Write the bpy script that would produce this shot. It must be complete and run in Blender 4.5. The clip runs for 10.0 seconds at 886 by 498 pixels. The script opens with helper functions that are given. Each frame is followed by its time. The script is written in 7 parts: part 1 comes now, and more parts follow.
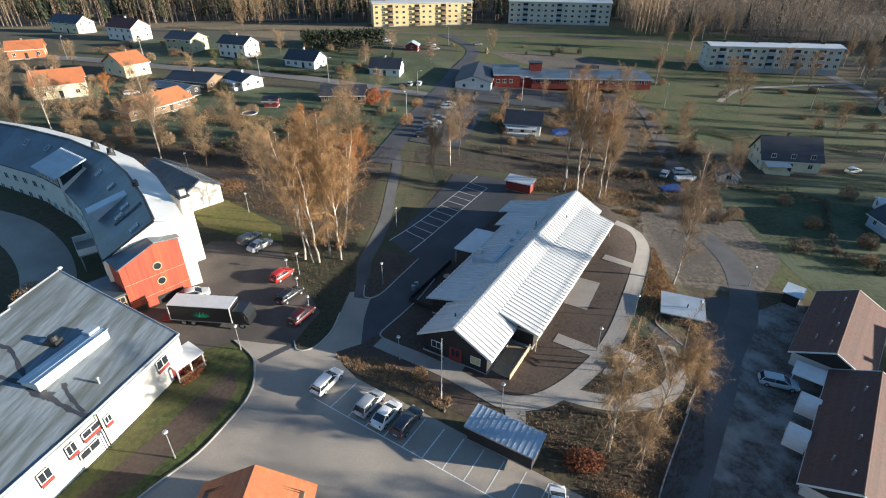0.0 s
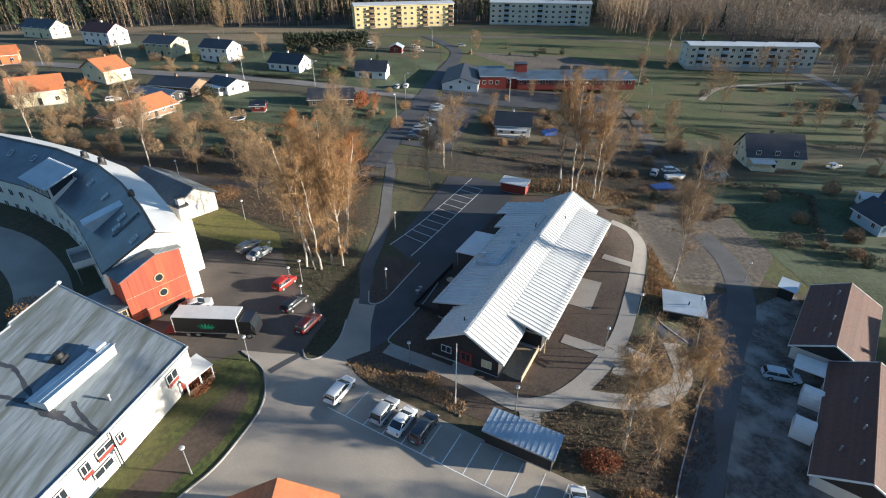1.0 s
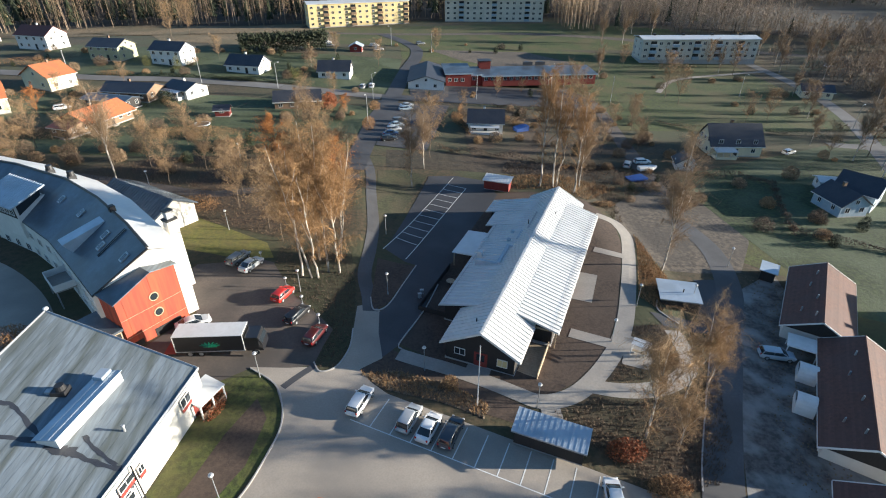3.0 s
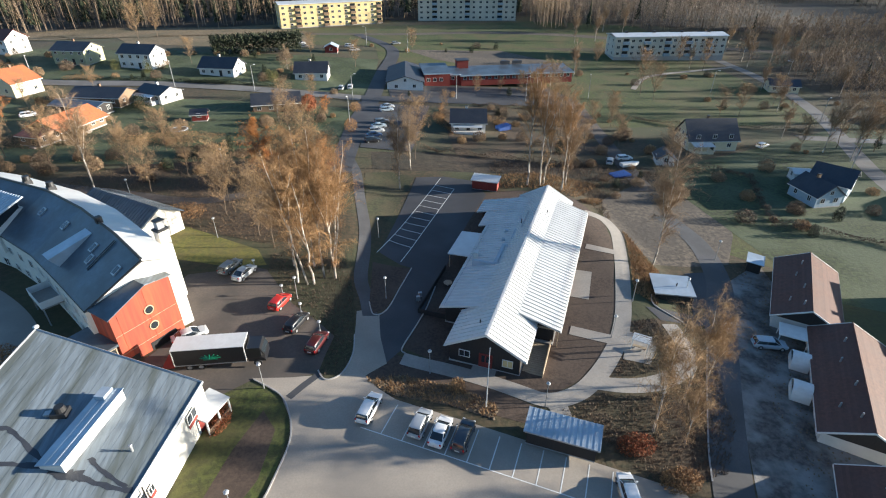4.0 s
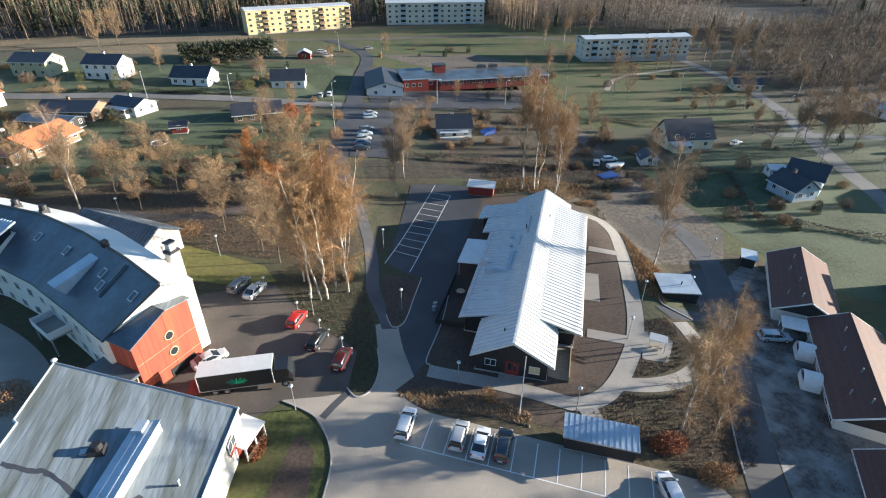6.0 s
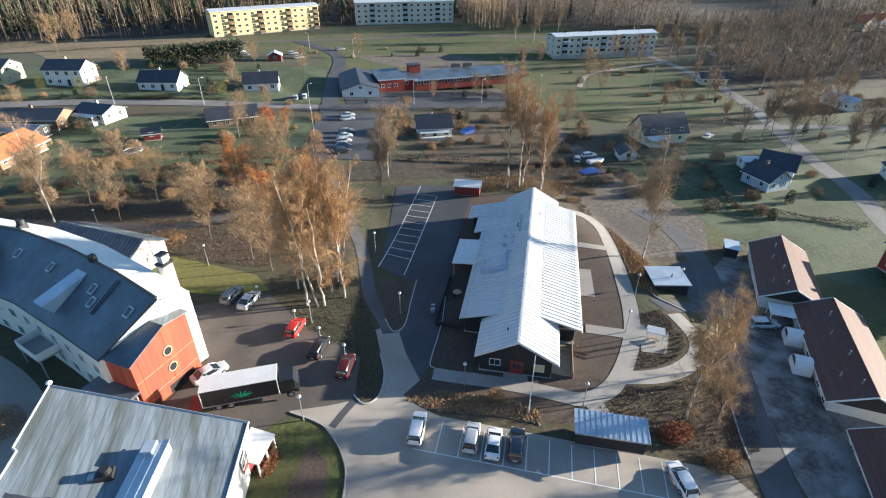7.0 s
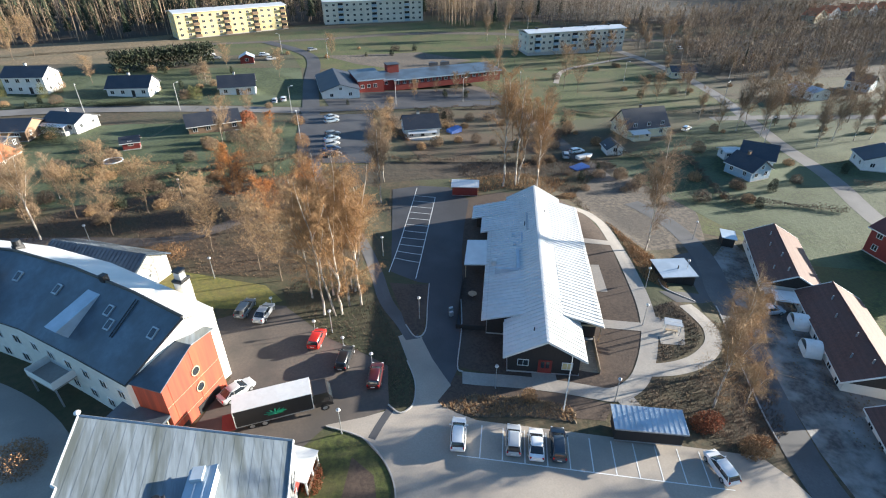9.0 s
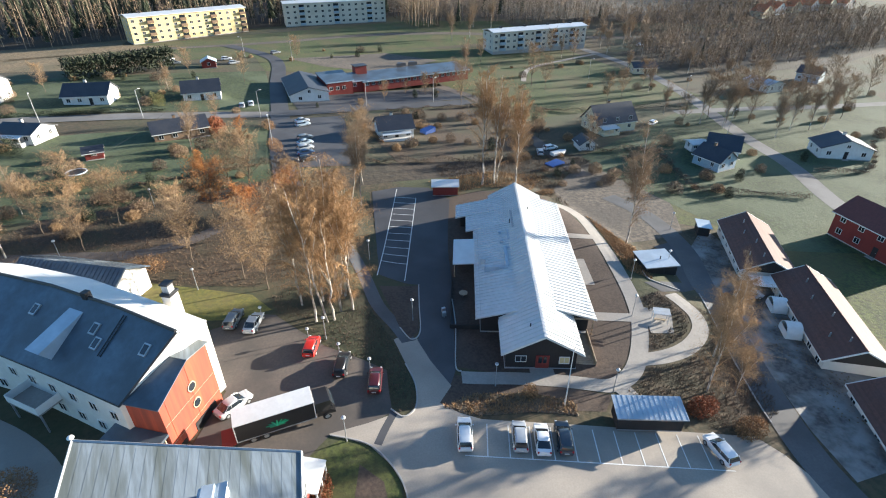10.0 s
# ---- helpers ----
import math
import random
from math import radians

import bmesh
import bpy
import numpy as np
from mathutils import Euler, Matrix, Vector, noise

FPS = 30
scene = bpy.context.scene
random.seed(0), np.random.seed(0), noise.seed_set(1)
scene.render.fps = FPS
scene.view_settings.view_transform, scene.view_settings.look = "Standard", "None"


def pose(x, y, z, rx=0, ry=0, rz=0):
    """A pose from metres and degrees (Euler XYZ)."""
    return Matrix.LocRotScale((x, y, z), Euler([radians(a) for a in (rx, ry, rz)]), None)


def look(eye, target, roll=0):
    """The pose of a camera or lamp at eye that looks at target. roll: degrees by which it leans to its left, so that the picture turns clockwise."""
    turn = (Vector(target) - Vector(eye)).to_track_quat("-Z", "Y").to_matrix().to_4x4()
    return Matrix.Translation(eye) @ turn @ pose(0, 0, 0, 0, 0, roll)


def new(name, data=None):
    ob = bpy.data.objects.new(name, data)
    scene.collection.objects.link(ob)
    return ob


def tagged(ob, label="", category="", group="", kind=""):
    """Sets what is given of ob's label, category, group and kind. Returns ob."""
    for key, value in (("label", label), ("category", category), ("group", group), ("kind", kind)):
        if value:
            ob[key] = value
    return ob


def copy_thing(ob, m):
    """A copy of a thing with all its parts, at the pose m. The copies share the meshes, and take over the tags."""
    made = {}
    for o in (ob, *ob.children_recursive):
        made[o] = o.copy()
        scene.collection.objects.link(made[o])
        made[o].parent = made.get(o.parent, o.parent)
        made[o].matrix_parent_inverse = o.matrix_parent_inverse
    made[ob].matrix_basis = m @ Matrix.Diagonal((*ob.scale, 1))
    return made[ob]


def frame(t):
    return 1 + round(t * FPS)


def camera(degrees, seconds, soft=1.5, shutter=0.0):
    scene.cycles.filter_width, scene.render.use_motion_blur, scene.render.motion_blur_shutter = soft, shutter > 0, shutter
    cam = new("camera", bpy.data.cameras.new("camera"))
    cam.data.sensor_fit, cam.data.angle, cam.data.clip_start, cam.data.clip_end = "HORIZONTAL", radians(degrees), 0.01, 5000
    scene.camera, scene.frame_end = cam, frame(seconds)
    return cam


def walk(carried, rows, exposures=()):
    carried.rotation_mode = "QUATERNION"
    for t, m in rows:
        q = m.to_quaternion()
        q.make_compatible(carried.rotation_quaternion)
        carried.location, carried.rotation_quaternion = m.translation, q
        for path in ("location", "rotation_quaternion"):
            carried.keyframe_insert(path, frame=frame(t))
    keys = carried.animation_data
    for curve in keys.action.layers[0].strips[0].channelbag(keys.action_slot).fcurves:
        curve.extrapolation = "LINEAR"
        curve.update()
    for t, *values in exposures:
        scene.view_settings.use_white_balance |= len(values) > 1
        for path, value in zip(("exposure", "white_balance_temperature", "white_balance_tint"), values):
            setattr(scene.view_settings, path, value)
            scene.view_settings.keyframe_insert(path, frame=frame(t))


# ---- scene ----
cam = camera(81.2, 10.0, soft=1.1)
PATH = [
    (0, (1.74, 0.222, 46.811), (1.675, 1.939, 45.787), 0.3),
    (0.5, (0.022, 0.305, 47.022), (-0.006, 2.023, 45.999), 0.3),
    (1, (-1.755, 0.39, 47.277), (-1.747, 2.109, 46.255), 0.2),
    (1.5, (-3.351, 0.574, 47.341), (-3.3, 2.292, 46.319), 0.1),
    (2, (-5.26, 0.92, 47.337), (-5.156, 2.633, 46.311), 0.1),
    (2.5, (-6.998, 1.153, 47.456), (-6.861, 2.863, 46.427), 0.2),
    (4, (-12.125, 2.383, 47.874), (-11.847, 4.072, 46.84), 0.2),
    (4.5, (-13.953, 2.782, 48.123), (-13.645, 4.466, 47.089), 0.2),
    (5, (-15.954, 3.232, 48.549), (-15.619, 4.913, 47.517), 0.2),
    (6.5, (-20.982, 4.973, 49.19), (-20.521, 6.624, 48.159), 0.1),
    (7, (-22.886, 5.722, 49.315), (-22.372, 7.355, 48.282), -0.0),
    (7.5, (-24.64, 6.52, 49.49), (-24.104, 8.146, 48.456), -0.0),
    (8, (-26.428, 7.325, 49.581), (-25.86, 8.939, 48.546), -0.1),
    (8.5, (-28.086, 8.107, 49.654), (-27.488, 9.709, 48.616), -0.1),
    (9, (-29.71, 9.014, 49.808), (-29.077, 10.599, 48.766), -0.2),
    (9.5, (-31.16, 9.737, 49.91), (-30.477, 11.303, 48.87), -0.4),
    (10, (-32.862, 10.658, 49.711), (-32.112, 12.192, 48.669), -0.4),
]
walk(cam, [(t, look(eye, target, roll)) for t, eye, target, roll in PATH],
     exposures=[(0, 1.64, 5620, 7), (2.5, 1.72, 5600, 7), (5, 1.9, 5580, 7), (7.5, 2.14, 5560, 7), (10, 2.24, 5540, 7)])

# ---- world, sun ----
SUN_EL, SUN_AZ = radians(8.8), radians(93.5)      # azimuth clockwise from +y
world = bpy.data.worlds.new("world")
scene.world = world
world.use_nodes = True
wn = world.node_tree
sky = wn.nodes.new("ShaderNodeTexSky")
sky.sky_type, sky.sun_disc = "NISHITA", False
sky.sun_elevation, sky.sun_rotation = SUN_EL, SUN_AZ
sky.air_density, sky.dust_density, sky.ozone_density = 1.0, 0.5, 2.5
wn.nodes["Background"].inputs["Strength"].default_value = 0.07
wn.links.new(sky.outputs["Color"], wn.nodes["Background"].inputs["Color"])
sun = new("sun", bpy.data.lights.new("sun", "SUN"))
sun.data.energy, sun.data.angle, sun.data.color = 5.0, radians(0.5), (1.0, 0.83, 0.62)
to_sun = Vector((math.sin(SUN_AZ) * math.cos(SUN_EL), math.cos(SUN_AZ) * math.cos(SUN_EL), math.sin(SUN_EL)))
sun.matrix_basis = look(to_sun * 300, (0, 0, 0))


# ---- materials ----
def mat(name, a, b=None, scale=1.0, rough=0.85, bump=0.15, metal=0.0, c=None, big=0.12, amount=0.5, stretch=(1, 1, 1), spec=0.5, vary=0.0, island=0.0):
    """A surface of two grains: a to b by a fine noise, towards c by a broad one."""
    m = bpy.data.materials.new(name)
    m.use_nodes = True
    n, k = m.node_tree.nodes, m.node_tree.links
    p = n["Principled BSDF"]
    p.inputs["Roughness"].default_value = rough
    p.inputs["Metallic"].default_value = metal
    p.inputs["Specular IOR Level"].default_value = spec
    b = b or tuple(v * 0.75 for v in a)
    c = c or tuple((u + v) * 0.42 for u, v in zip(a, b))
    geo = n.new("ShaderNodeNewGeometry")
    sca = n.new("ShaderNodeVectorMath")
    sca.operation = "MULTIPLY"
    sca.inputs[1].default_value = stretch
    k.new(geo.outputs["Position"], sca.inputs[0])
    f1, f2 = n.new("ShaderNodeTexNoise"), n.new("ShaderNodeTexNoise")
    f1.inputs["Scale"].default_value, f1.inputs["Detail"].default_value, f1.inputs["Roughness"].default_value = scale, 6, 0.65
    f2.inputs["Scale"].default_value, f2.inputs["Detail"].default_value = big, 5
    k.new(sca.outputs[0], f1.inputs["Vector"])
    k.new(sca.outputs[0], f2.inputs["Vector"])
    r1, r2 = n.new("ShaderNodeValToRGB"), n.new("ShaderNodeValToRGB")
    r1.color_ramp.elements[0].position, r1.color_ramp.elements[1].position = (0.41, 0.59) if bump >= 0.5 else (0.34, 0.66)
    r1.color_ramp.elements[0].color, r1.color_ramp.elements[1].color = (*a, 1), (*b, 1)
    r2.color_ramp.elements[0].position, r2.color_ramp.elements[1].position = 0.42, 0.62
    r2.color_ramp.elements[0].color, r2.color_ramp.elements[1].color = (0, 0, 0, 1), (amount, amount, amount, 1)
    k.new(f1.outputs["Fac"], r1.inputs["Fac"])
    k.new(f2.outputs["Fac"], r2.inputs["Fac"])
    mix = n.new("ShaderNodeMix")
    mix.data_type = "RGBA"
    k.new(r2.outputs["Color"], mix.inputs["Factor"])
    k.new(r1.outputs["Color"], mix.inputs["A"])
    mix.inputs["B"].default_value = (*c, 1)
    out = mix.outputs["Result"]
    if vary or island:
        hsv = n.new("ShaderNodeHueSaturation")
        mp = n.new("ShaderNodeMapRange")
        amp = vary or island
        mp.inputs["To Min"].default_value, mp.inputs["To Max"].default_value = 1 - amp, 1 + amp
        if island:
            k.new(geo.outputs["Random Per Island"], mp.inputs["Value"])
        else:
            inf = n.new("ShaderNodeObjectInfo")
            k.new(inf.outputs["Random"], mp.inputs["Value"])
        k.new(mp.outputs["Result"], hsv.inputs["Value"])
        k.new(out, hsv.inputs["Color"])
        out = hsv.outputs["Color"]
    k.new(out, p.inputs["Base Color"])
    if bump:
        bp = n.new("ShaderNodeBump")
        bp.inputs["Strength"].default_value, bp.inputs["Distance"].default_value = bump, 0.13 / max(scale, 0.3)
        k.new(f1.outputs["Fac"], bp.inputs["Height"])
        k.new(bp.outputs["Normal"], p.inputs["Normal"])
    return m


def glass_mat(name, tint):
    m = bpy.data.materials.new(name)
    m.use_nodes = True
    p = m.node_tree.nodes["Principled BSDF"]
    p.inputs["Base Color"].default_value = (*tint, 1)
    p.inputs["Roughness"].default_value = 0.06
    p.inputs["Specular IOR Level"].default_value = 0.8
    return m


M = {}
M["ground"] = mat("rough_grass", (0.085, 0.060, 0.032), (0.046, 0.040, 0.020), 1.1, 0.95, 0.8, c=(0.055, 0.062, 0.025), big=0.05, amount=0.85)
M["lawn"] = mat("lawn", (0.076, 0.096, 0.018), (0.031, 0.041, 0.011), 1.6, 0.95, 0.8, c=(0.092, 0.075, 0.027), big=0.09, amount=0.7)
M["frost"] = mat("frosty_lawn", (0.052, 0.072, 0.021), (0.022, 0.031, 0.011), 1.3, 0.95, 0.8, c=(0.082, 0.102, 0.052), big=0.07, amount=0.75)
M["dry"] = mat("dry_tan_grass", (0.26, 0.185, 0.095), (0.13, 0.09, 0.045), 0.9, 0.95, 0.8, c=(0.10, 0.085, 0.04), big=0.06, amount=0.7)
M["litter"] = mat("leaf_litter", (0.092, 0.058, 0.032), (0.048, 0.035, 0.020), 1.8, 0.95, 0.9, c=(0.052, 0.050, 0.023), big=0.1, amount=0.7)
# grass raised to bright yellow-green: low sunlight painted into the colour
M["moss"] = mat("sun_brightened_grass", (0.17, 0.155, 0.03), (0.11, 0.11, 0.025), 1.6, 0.95, 0.8, c=(0.13, 0.10, 0.04), big=0.2, amount=0.6)
M["floor"] = mat("dark_forest_floor", (0.06, 0.042, 0.026), (0.03, 0.022, 0.015), 0.5, 0.95, 0.8, c=(0.04, 0.036, 0.02), big=0.03, amount=0.7)
M["soil"] = mat("dark_topsoil", (0.080, 0.055, 0.040), (0.050, 0.034, 0.025), 2.5, 0.95, 0.6, c=(0.095, 0.068, 0.050), big=0.2, amount=0.5)
M["rubble"] = mat("stony_soil", (0.20, 0.15, 0.095), (0.08, 0.06, 0.038), 2.2, 0.95, 1.0, c=(0.17, 0.13, 0.085), big=0.3, amount=0.6)
M["asphalt"] = mat("worn_asphalt", (0.360, 0.314, 0.260), (0.300, 0.262, 0.217), 5.0, 0.9, 0.1, c=(0.210, 0.188, 0.164), big=0.1, amount=0.7)
M["lane"] = mat("lane_asphalt", (0.185, 0.175, 0.165), (0.15, 0.143, 0.136), 4.0, 0.88, 0.15, c=(0.115, 0.108, 0.10), big=0.12, amount=0.8)
# dark blue-grey asphalt with the shade over it mixed into the colour
M["service"] = mat("shade_toned_asphalt", (0.105, 0.103, 0.105), (0.080, 0.078, 0.080), 3.5, 0.8, 0.2, c=(0.060, 0.058, 0.058), big=0.14, amount=0.8)
# bank grass darkened: the shade on it is part of the colour
M["bank"] = mat("shade_dark_grass", (0.050, 0.052, 0.022), (0.028, 0.030, 0.013), 1.8, 0.95, 0.7, c=(0.070, 0.056, 0.030), big=0.15, amount=0.7)
M["court"] = mat("patched_asphalt", (0.125, 0.10, 0.083), (0.09, 0.075, 0.064), 3.0, 0.9, 0.2, c=(0.062, 0.054, 0.048), big=0.16, amount=0.8)
M["tar"] = mat("fresh_asphalt", (0.050, 0.050, 0.055), (0.038, 0.038, 0.042), 6.0, 0.75, 0.1, c=(0.075, 0.075, 0.08), big=0.15)
M["gravel"] = mat("gravel", (0.15, 0.12, 0.088), (0.065, 0.054, 0.043), 1.2, 0.95, 0.7, c=(0.075, 0.062, 0.05), big=0.09, amount=0.85)
M["mud"] = mat("rutted_mud", (0.12, 0.10, 0.085), (0.05, 0.044, 0.038), 1.5, 0.75, 0.9, c=(0.26, 0.25, 0.235), big=0.3, amount=0.75)
M["concrete"] = mat("concrete_paving", (0.34, 0.31, 0.27), (0.28, 0.255, 0.225), 3.0, 0.9, 0.1, c=(0.23, 0.21, 0.19), big=0.3, amount=0.5)
M["line"] = mat("road_paint", (0.72, 0.72, 0.70), (0.6, 0.6, 0.58), 3.0, 0.8, 0.05)
M["kerb"] = mat("granite_kerb", (0.42, 0.40, 0.37), (0.33, 0.31, 0.29), 2.0, 0.85, 0.1)
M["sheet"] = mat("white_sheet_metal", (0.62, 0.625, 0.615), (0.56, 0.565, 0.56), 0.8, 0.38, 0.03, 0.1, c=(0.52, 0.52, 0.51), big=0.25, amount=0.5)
M["sheet_b"] = mat("grey_sheet_metal", (0.46, 0.52, 0.58), (0.38, 0.44, 0.50), 0.8, 0.4, 0.03, 0.2, c=(0.32, 0.36, 0.40), big=0.3)
M["dark_wood"] = mat("black_stained_boards", (0.030, 0.026, 0.024), (0.018, 0.016, 0.015), 3.0, 0.8, 0.2, stretch=(4, 4, 0.3))
M["red_wood"] = mat("red_painted_boards", (0.22, 0.035, 0.025), (0.16, 0.025, 0.02), 2.5, 0.85, 0.2, stretch=(4, 4, 0.3))
M["pale_wood"] = mat("pale_timber", (0.42, 0.33, 0.22), (0.30, 0.23, 0.15), 2.5, 0.8, 0.2)
M["white"] = mat("white_paint", (0.70, 0.69, 0.665), (0.62, 0.61, 0.585), 1.2, 0.8, 0.05, c=(0.58, 0.56, 0.52), big=0.3, amount=0.4)
M["render"] = mat("white_render", (0.66, 0.635, 0.585), (0.58, 0.555, 0.51), 0.9, 0.9, 0.1, c=(0.52, 0.50, 0.45), big=0.18, amount=0.45)
M["yellow"] = mat("yellow_render", (0.72, 0.56, 0.27), (0.62, 0.49, 0.24), 1.0, 0.9, 0.08, c=(0.52, 0.42, 0.22), big=0.2, amount=0.4)
M["pale_yellow"] = mat("pale_yellow_render", (0.70, 0.62, 0.42), (0.62, 0.55, 0.38), 1.0, 0.9, 0.08, c=(0.5, 0.45, 0.32), big=0.2, amount=0.4)
M["cream"] = mat("grey_cream_render", (0.60, 0.56, 0.47), (0.53, 0.49, 0.41), 1.0, 0.9, 0.08, c=(0.38, 0.35, 0.28), big=0.2, amount=0.4)
M["olive"] = mat("olive_render", (0.42, 0.40, 0.25), (0.34, 0.33, 0.21), 1.0, 0.9, 0.08)
M["blue_wall"] = mat("blue_grey_boards", (0.36, 0.44, 0.50), (0.29, 0.36, 0.42), 1.5, 0.85, 0.1)
M["brick"] = mat("brown_brick", (0.24, 0.16, 0.10), (0.17, 0.11, 0.07), 3.0, 0.9, 0.3)
M["orange_sheet"] = mat("orange_red_sheet_cladding", (0.40, 0.070, 0.026), (0.29, 0.048, 0.021), 1.6, 0.75, 0.1, c=(0.17, 0.036, 0.02), big=0.35, amount=0.8, stretch=(2.6, 2.6, 0.18))
M["felt"] = mat("grey_green_roofing_felt", (0.20, 0.235, 0.265), (0.135, 0.16, 0.18), 1.2, 0.5, 0.1, c=(0.085, 0.095, 0.085), big=0.3, amount=0.9, stretch=(2.2, 0.22, 1))
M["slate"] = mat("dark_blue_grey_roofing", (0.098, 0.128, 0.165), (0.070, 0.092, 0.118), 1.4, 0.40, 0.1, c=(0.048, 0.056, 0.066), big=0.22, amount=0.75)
# blackish tile; its blue tint is sky reflection painted into the base colour
M["dark_tile"] = mat("sky_tinted_dark_tile", (0.034, 0.039, 0.052), (0.022, 0.025, 0.034), 2.5, 0.55, 0.3, c=(0.05, 0.052, 0.058), big=0.3)
M["brown_tile"] = mat("brown_concrete_tile", (0.14, 0.066, 0.045), (0.085, 0.042, 0.032), 2.5, 0.8, 0.3, c=(0.10, 0.06, 0.05), big=0.3, vary=0.12)
M["orange_tile"] = mat("orange_clay_tile", (0.50, 0.17, 0.06), (0.38, 0.12, 0.045), 2.5, 0.8, 0.3, c=(0.30, 0.12, 0.06), big=0.4, vary=0.1)
M["red_tile"] = mat("dark_red_tile", (0.14, 0.05, 0.04), (0.10, 0.035, 0.03), 2.5, 0.8, 0.3)
M["pane"] = glass_mat("window_glass", (0.02, 0.025, 0.03))
M["blind"] = mat("drawn_yellow_blind", (0.62, 0.52, 0.26), (0.55, 0.45, 0.22), 2, 0.7, 0.02)
M["metal"] = mat("galvanised_steel", (0.45, 0.46, 0.47), (0.36, 0.37, 0.38), 3, 0.45, 0.03, 0.6)
M["black"] = mat("black_plastic", (0.02, 0.02, 0.022), (0.014, 0.014, 0.015), 4, 0.5, 0.03)
M["globe"] = mat("milky_lamp_globe", (0.75, 0.74, 0.70), (0.70, 0.69, 0.66), 4, 0.3, 0.0)
M["bark"] = mat("white_birch_bark", (0.66, 0.60, 0.52), (0.50, 0.44, 0.36), 3.0, 0.9, 0.3, c=(0.10, 0.08, 0.06), big=1.3, amount=0.85, stretch=(1, 1, 0.6))
M["bark2"] = mat("grey_brown_bark", (0.16, 0.12, 0.085), (0.10, 0.075, 0.055), 4.0, 0.95, 0.5)
M["twig"] = mat("birch_twigs", (0.31, 0.185, 0.082), (0.19, 0.112, 0.050), 2.0, 0.9, 0.0, c=(0.36, 0.205, 0.085), big=0.3, island=0.45)
M["twig_o"] = mat("orange_twigs_with_last_leaves", (0.27, 0.15, 0.062), (0.19, 0.105, 0.046), 2.0, 0.9, 0.0, c=(0.31, 0.17, 0.07), big=0.3, island=0.35)
M["twig_r"] = mat("russet_last_leaves", (0.40, 0.155, 0.036), (0.27, 0.10, 0.026), 2.0, 0.9, 0.0, c=(0.46, 0.20, 0.05), big=0.3, island=0.4)
# grey-brown crowns paled: the far haze is painted into their colour
M["twig_haze"] = mat("haze_pale_brown_crowns", (0.34, 0.265, 0.19), (0.22, 0.17, 0.12), 0.4, 0.9, 0.0, c=(0.28, 0.20, 0.13), big=0.03, amount=0.8, island=0.4)
M["twig_g"] = mat("grey_brown_twigs", (0.29, 0.20, 0.115), (0.19, 0.13, 0.078), 2.0, 0.9, 0.0, island=0.4)
M["twig_b"] = mat("golden_brown_twigs", (0.31, 0.205, 0.105), (0.205, 0.135, 0.072), 2.0, 0.9, 0.0, c=(0.35, 0.22, 0.10), big=0.3, island=0.4)
M["twig_d"] = mat("dull_brown_twigs", (0.11, 0.077, 0.05), (0.06, 0.043, 0.029), 0.4, 0.9, 0.0, c=(0.15, 0.10, 0.06), big=0.03, amount=0.8, island=0.45)
M["trunk_dark"] = mat("dull_brown_trunks", (0.12, 0.085, 0.058), (0.06, 0.043, 0.03), 0.4, 0.9, 0.0, island=0.5)
M["trunk_far"] = mat("pale_brown_trunks", (0.36, 0.27, 0.185), (0.13, 0.095, 0.065), 0.4, 0.9, 0.0, island=0.6)
M["beech"] = mat("russet_hedge_leaves", (0.30, 0.10, 0.035), (0.20, 0.065, 0.025), 2.0, 0.9, 0.0, island=0.4)
M["needle"] = mat("spruce_needles", (0.026, 0.036, 0.015), (0.015, 0.022, 0.010), 1.0, 0.9, 0.0, c=(0.035, 0.04, 0.016), big=0.2, island=0.4)
M["conifer"] = mat("yellow_green_conifer", (0.16, 0.15, 0.045), (0.10, 0.10, 0.03), 1.0, 0.9, 0.0, island=0.35)
M["tarp"] = mat("blue_tarpaulin", (0.03, 0.09, 0.32), (0.02, 0.06, 0.24), 2, 0.5, 0.2)
M["tyre"] = mat("tyre_rubber", (0.02, 0.02, 0.02), (0.015, 0.015, 0.015), 5, 0.9, 0.1)
M["lens_r"] = mat("red_lamp_lens", (0.35, 0.01, 0.01), (0.3, 0.01, 0.01), 5, 0.2, 0)
M["lens_w"] = mat("clear_lamp_lens", (0.7, 0.7, 0.7), (0.6, 0.6, 0.6), 5, 0.15, 0)
M["green"] = mat("green_print", (0.012, 0.20, 0.10), (0.01, 0.13, 0.07), 4, 0.5, 0)


def paint(name, rgb, rough=0.3, metal=0.0):
    m = mat(name, rgb, tuple(v * 0.94 for v in rgb), 1.5, rough, 0.0, metal, c=tuple(v * 0.85 for v in rgb), big=0.8, amount=0.4)
    m.node_tree.nodes["Principled BSDF"].inputs["Coat Weight"].default_value = 0.5
    return m


CAR = {k: paint("car_paint_" + k, v) for k, v in dict(white=(0.72, 0.72, 0.72), silver=(0.42, 0.43, 0.44), grey=(0.16, 0.17, 0.18), black=(0.018, 0.018, 0.02),
       red=(0.60, 0.03, 0.02), dark_red=(0.07, 0.01, 0.012), blue=(0.03, 0.06, 0.14), grey_blue=(0.035, 0.045, 0.06), pale_blue=(0.36, 0.42, 0.47)).items()}


# ---- mesh helpers ----
def thing(name, m, label, category, group="", kind=""):
    e = new(name)
    e.matrix_basis = m
    e.empty_display_size = 0.3
    return tagged(e, label, category, group, kind)


def mesh(name, verts, faces, material):
    me = bpy.data.meshes.new(name)
    me.from_pydata([tuple(v) for v in verts], [], [tuple(f) for f in faces])
    me.materials.append(material)
    me.update()
    return me


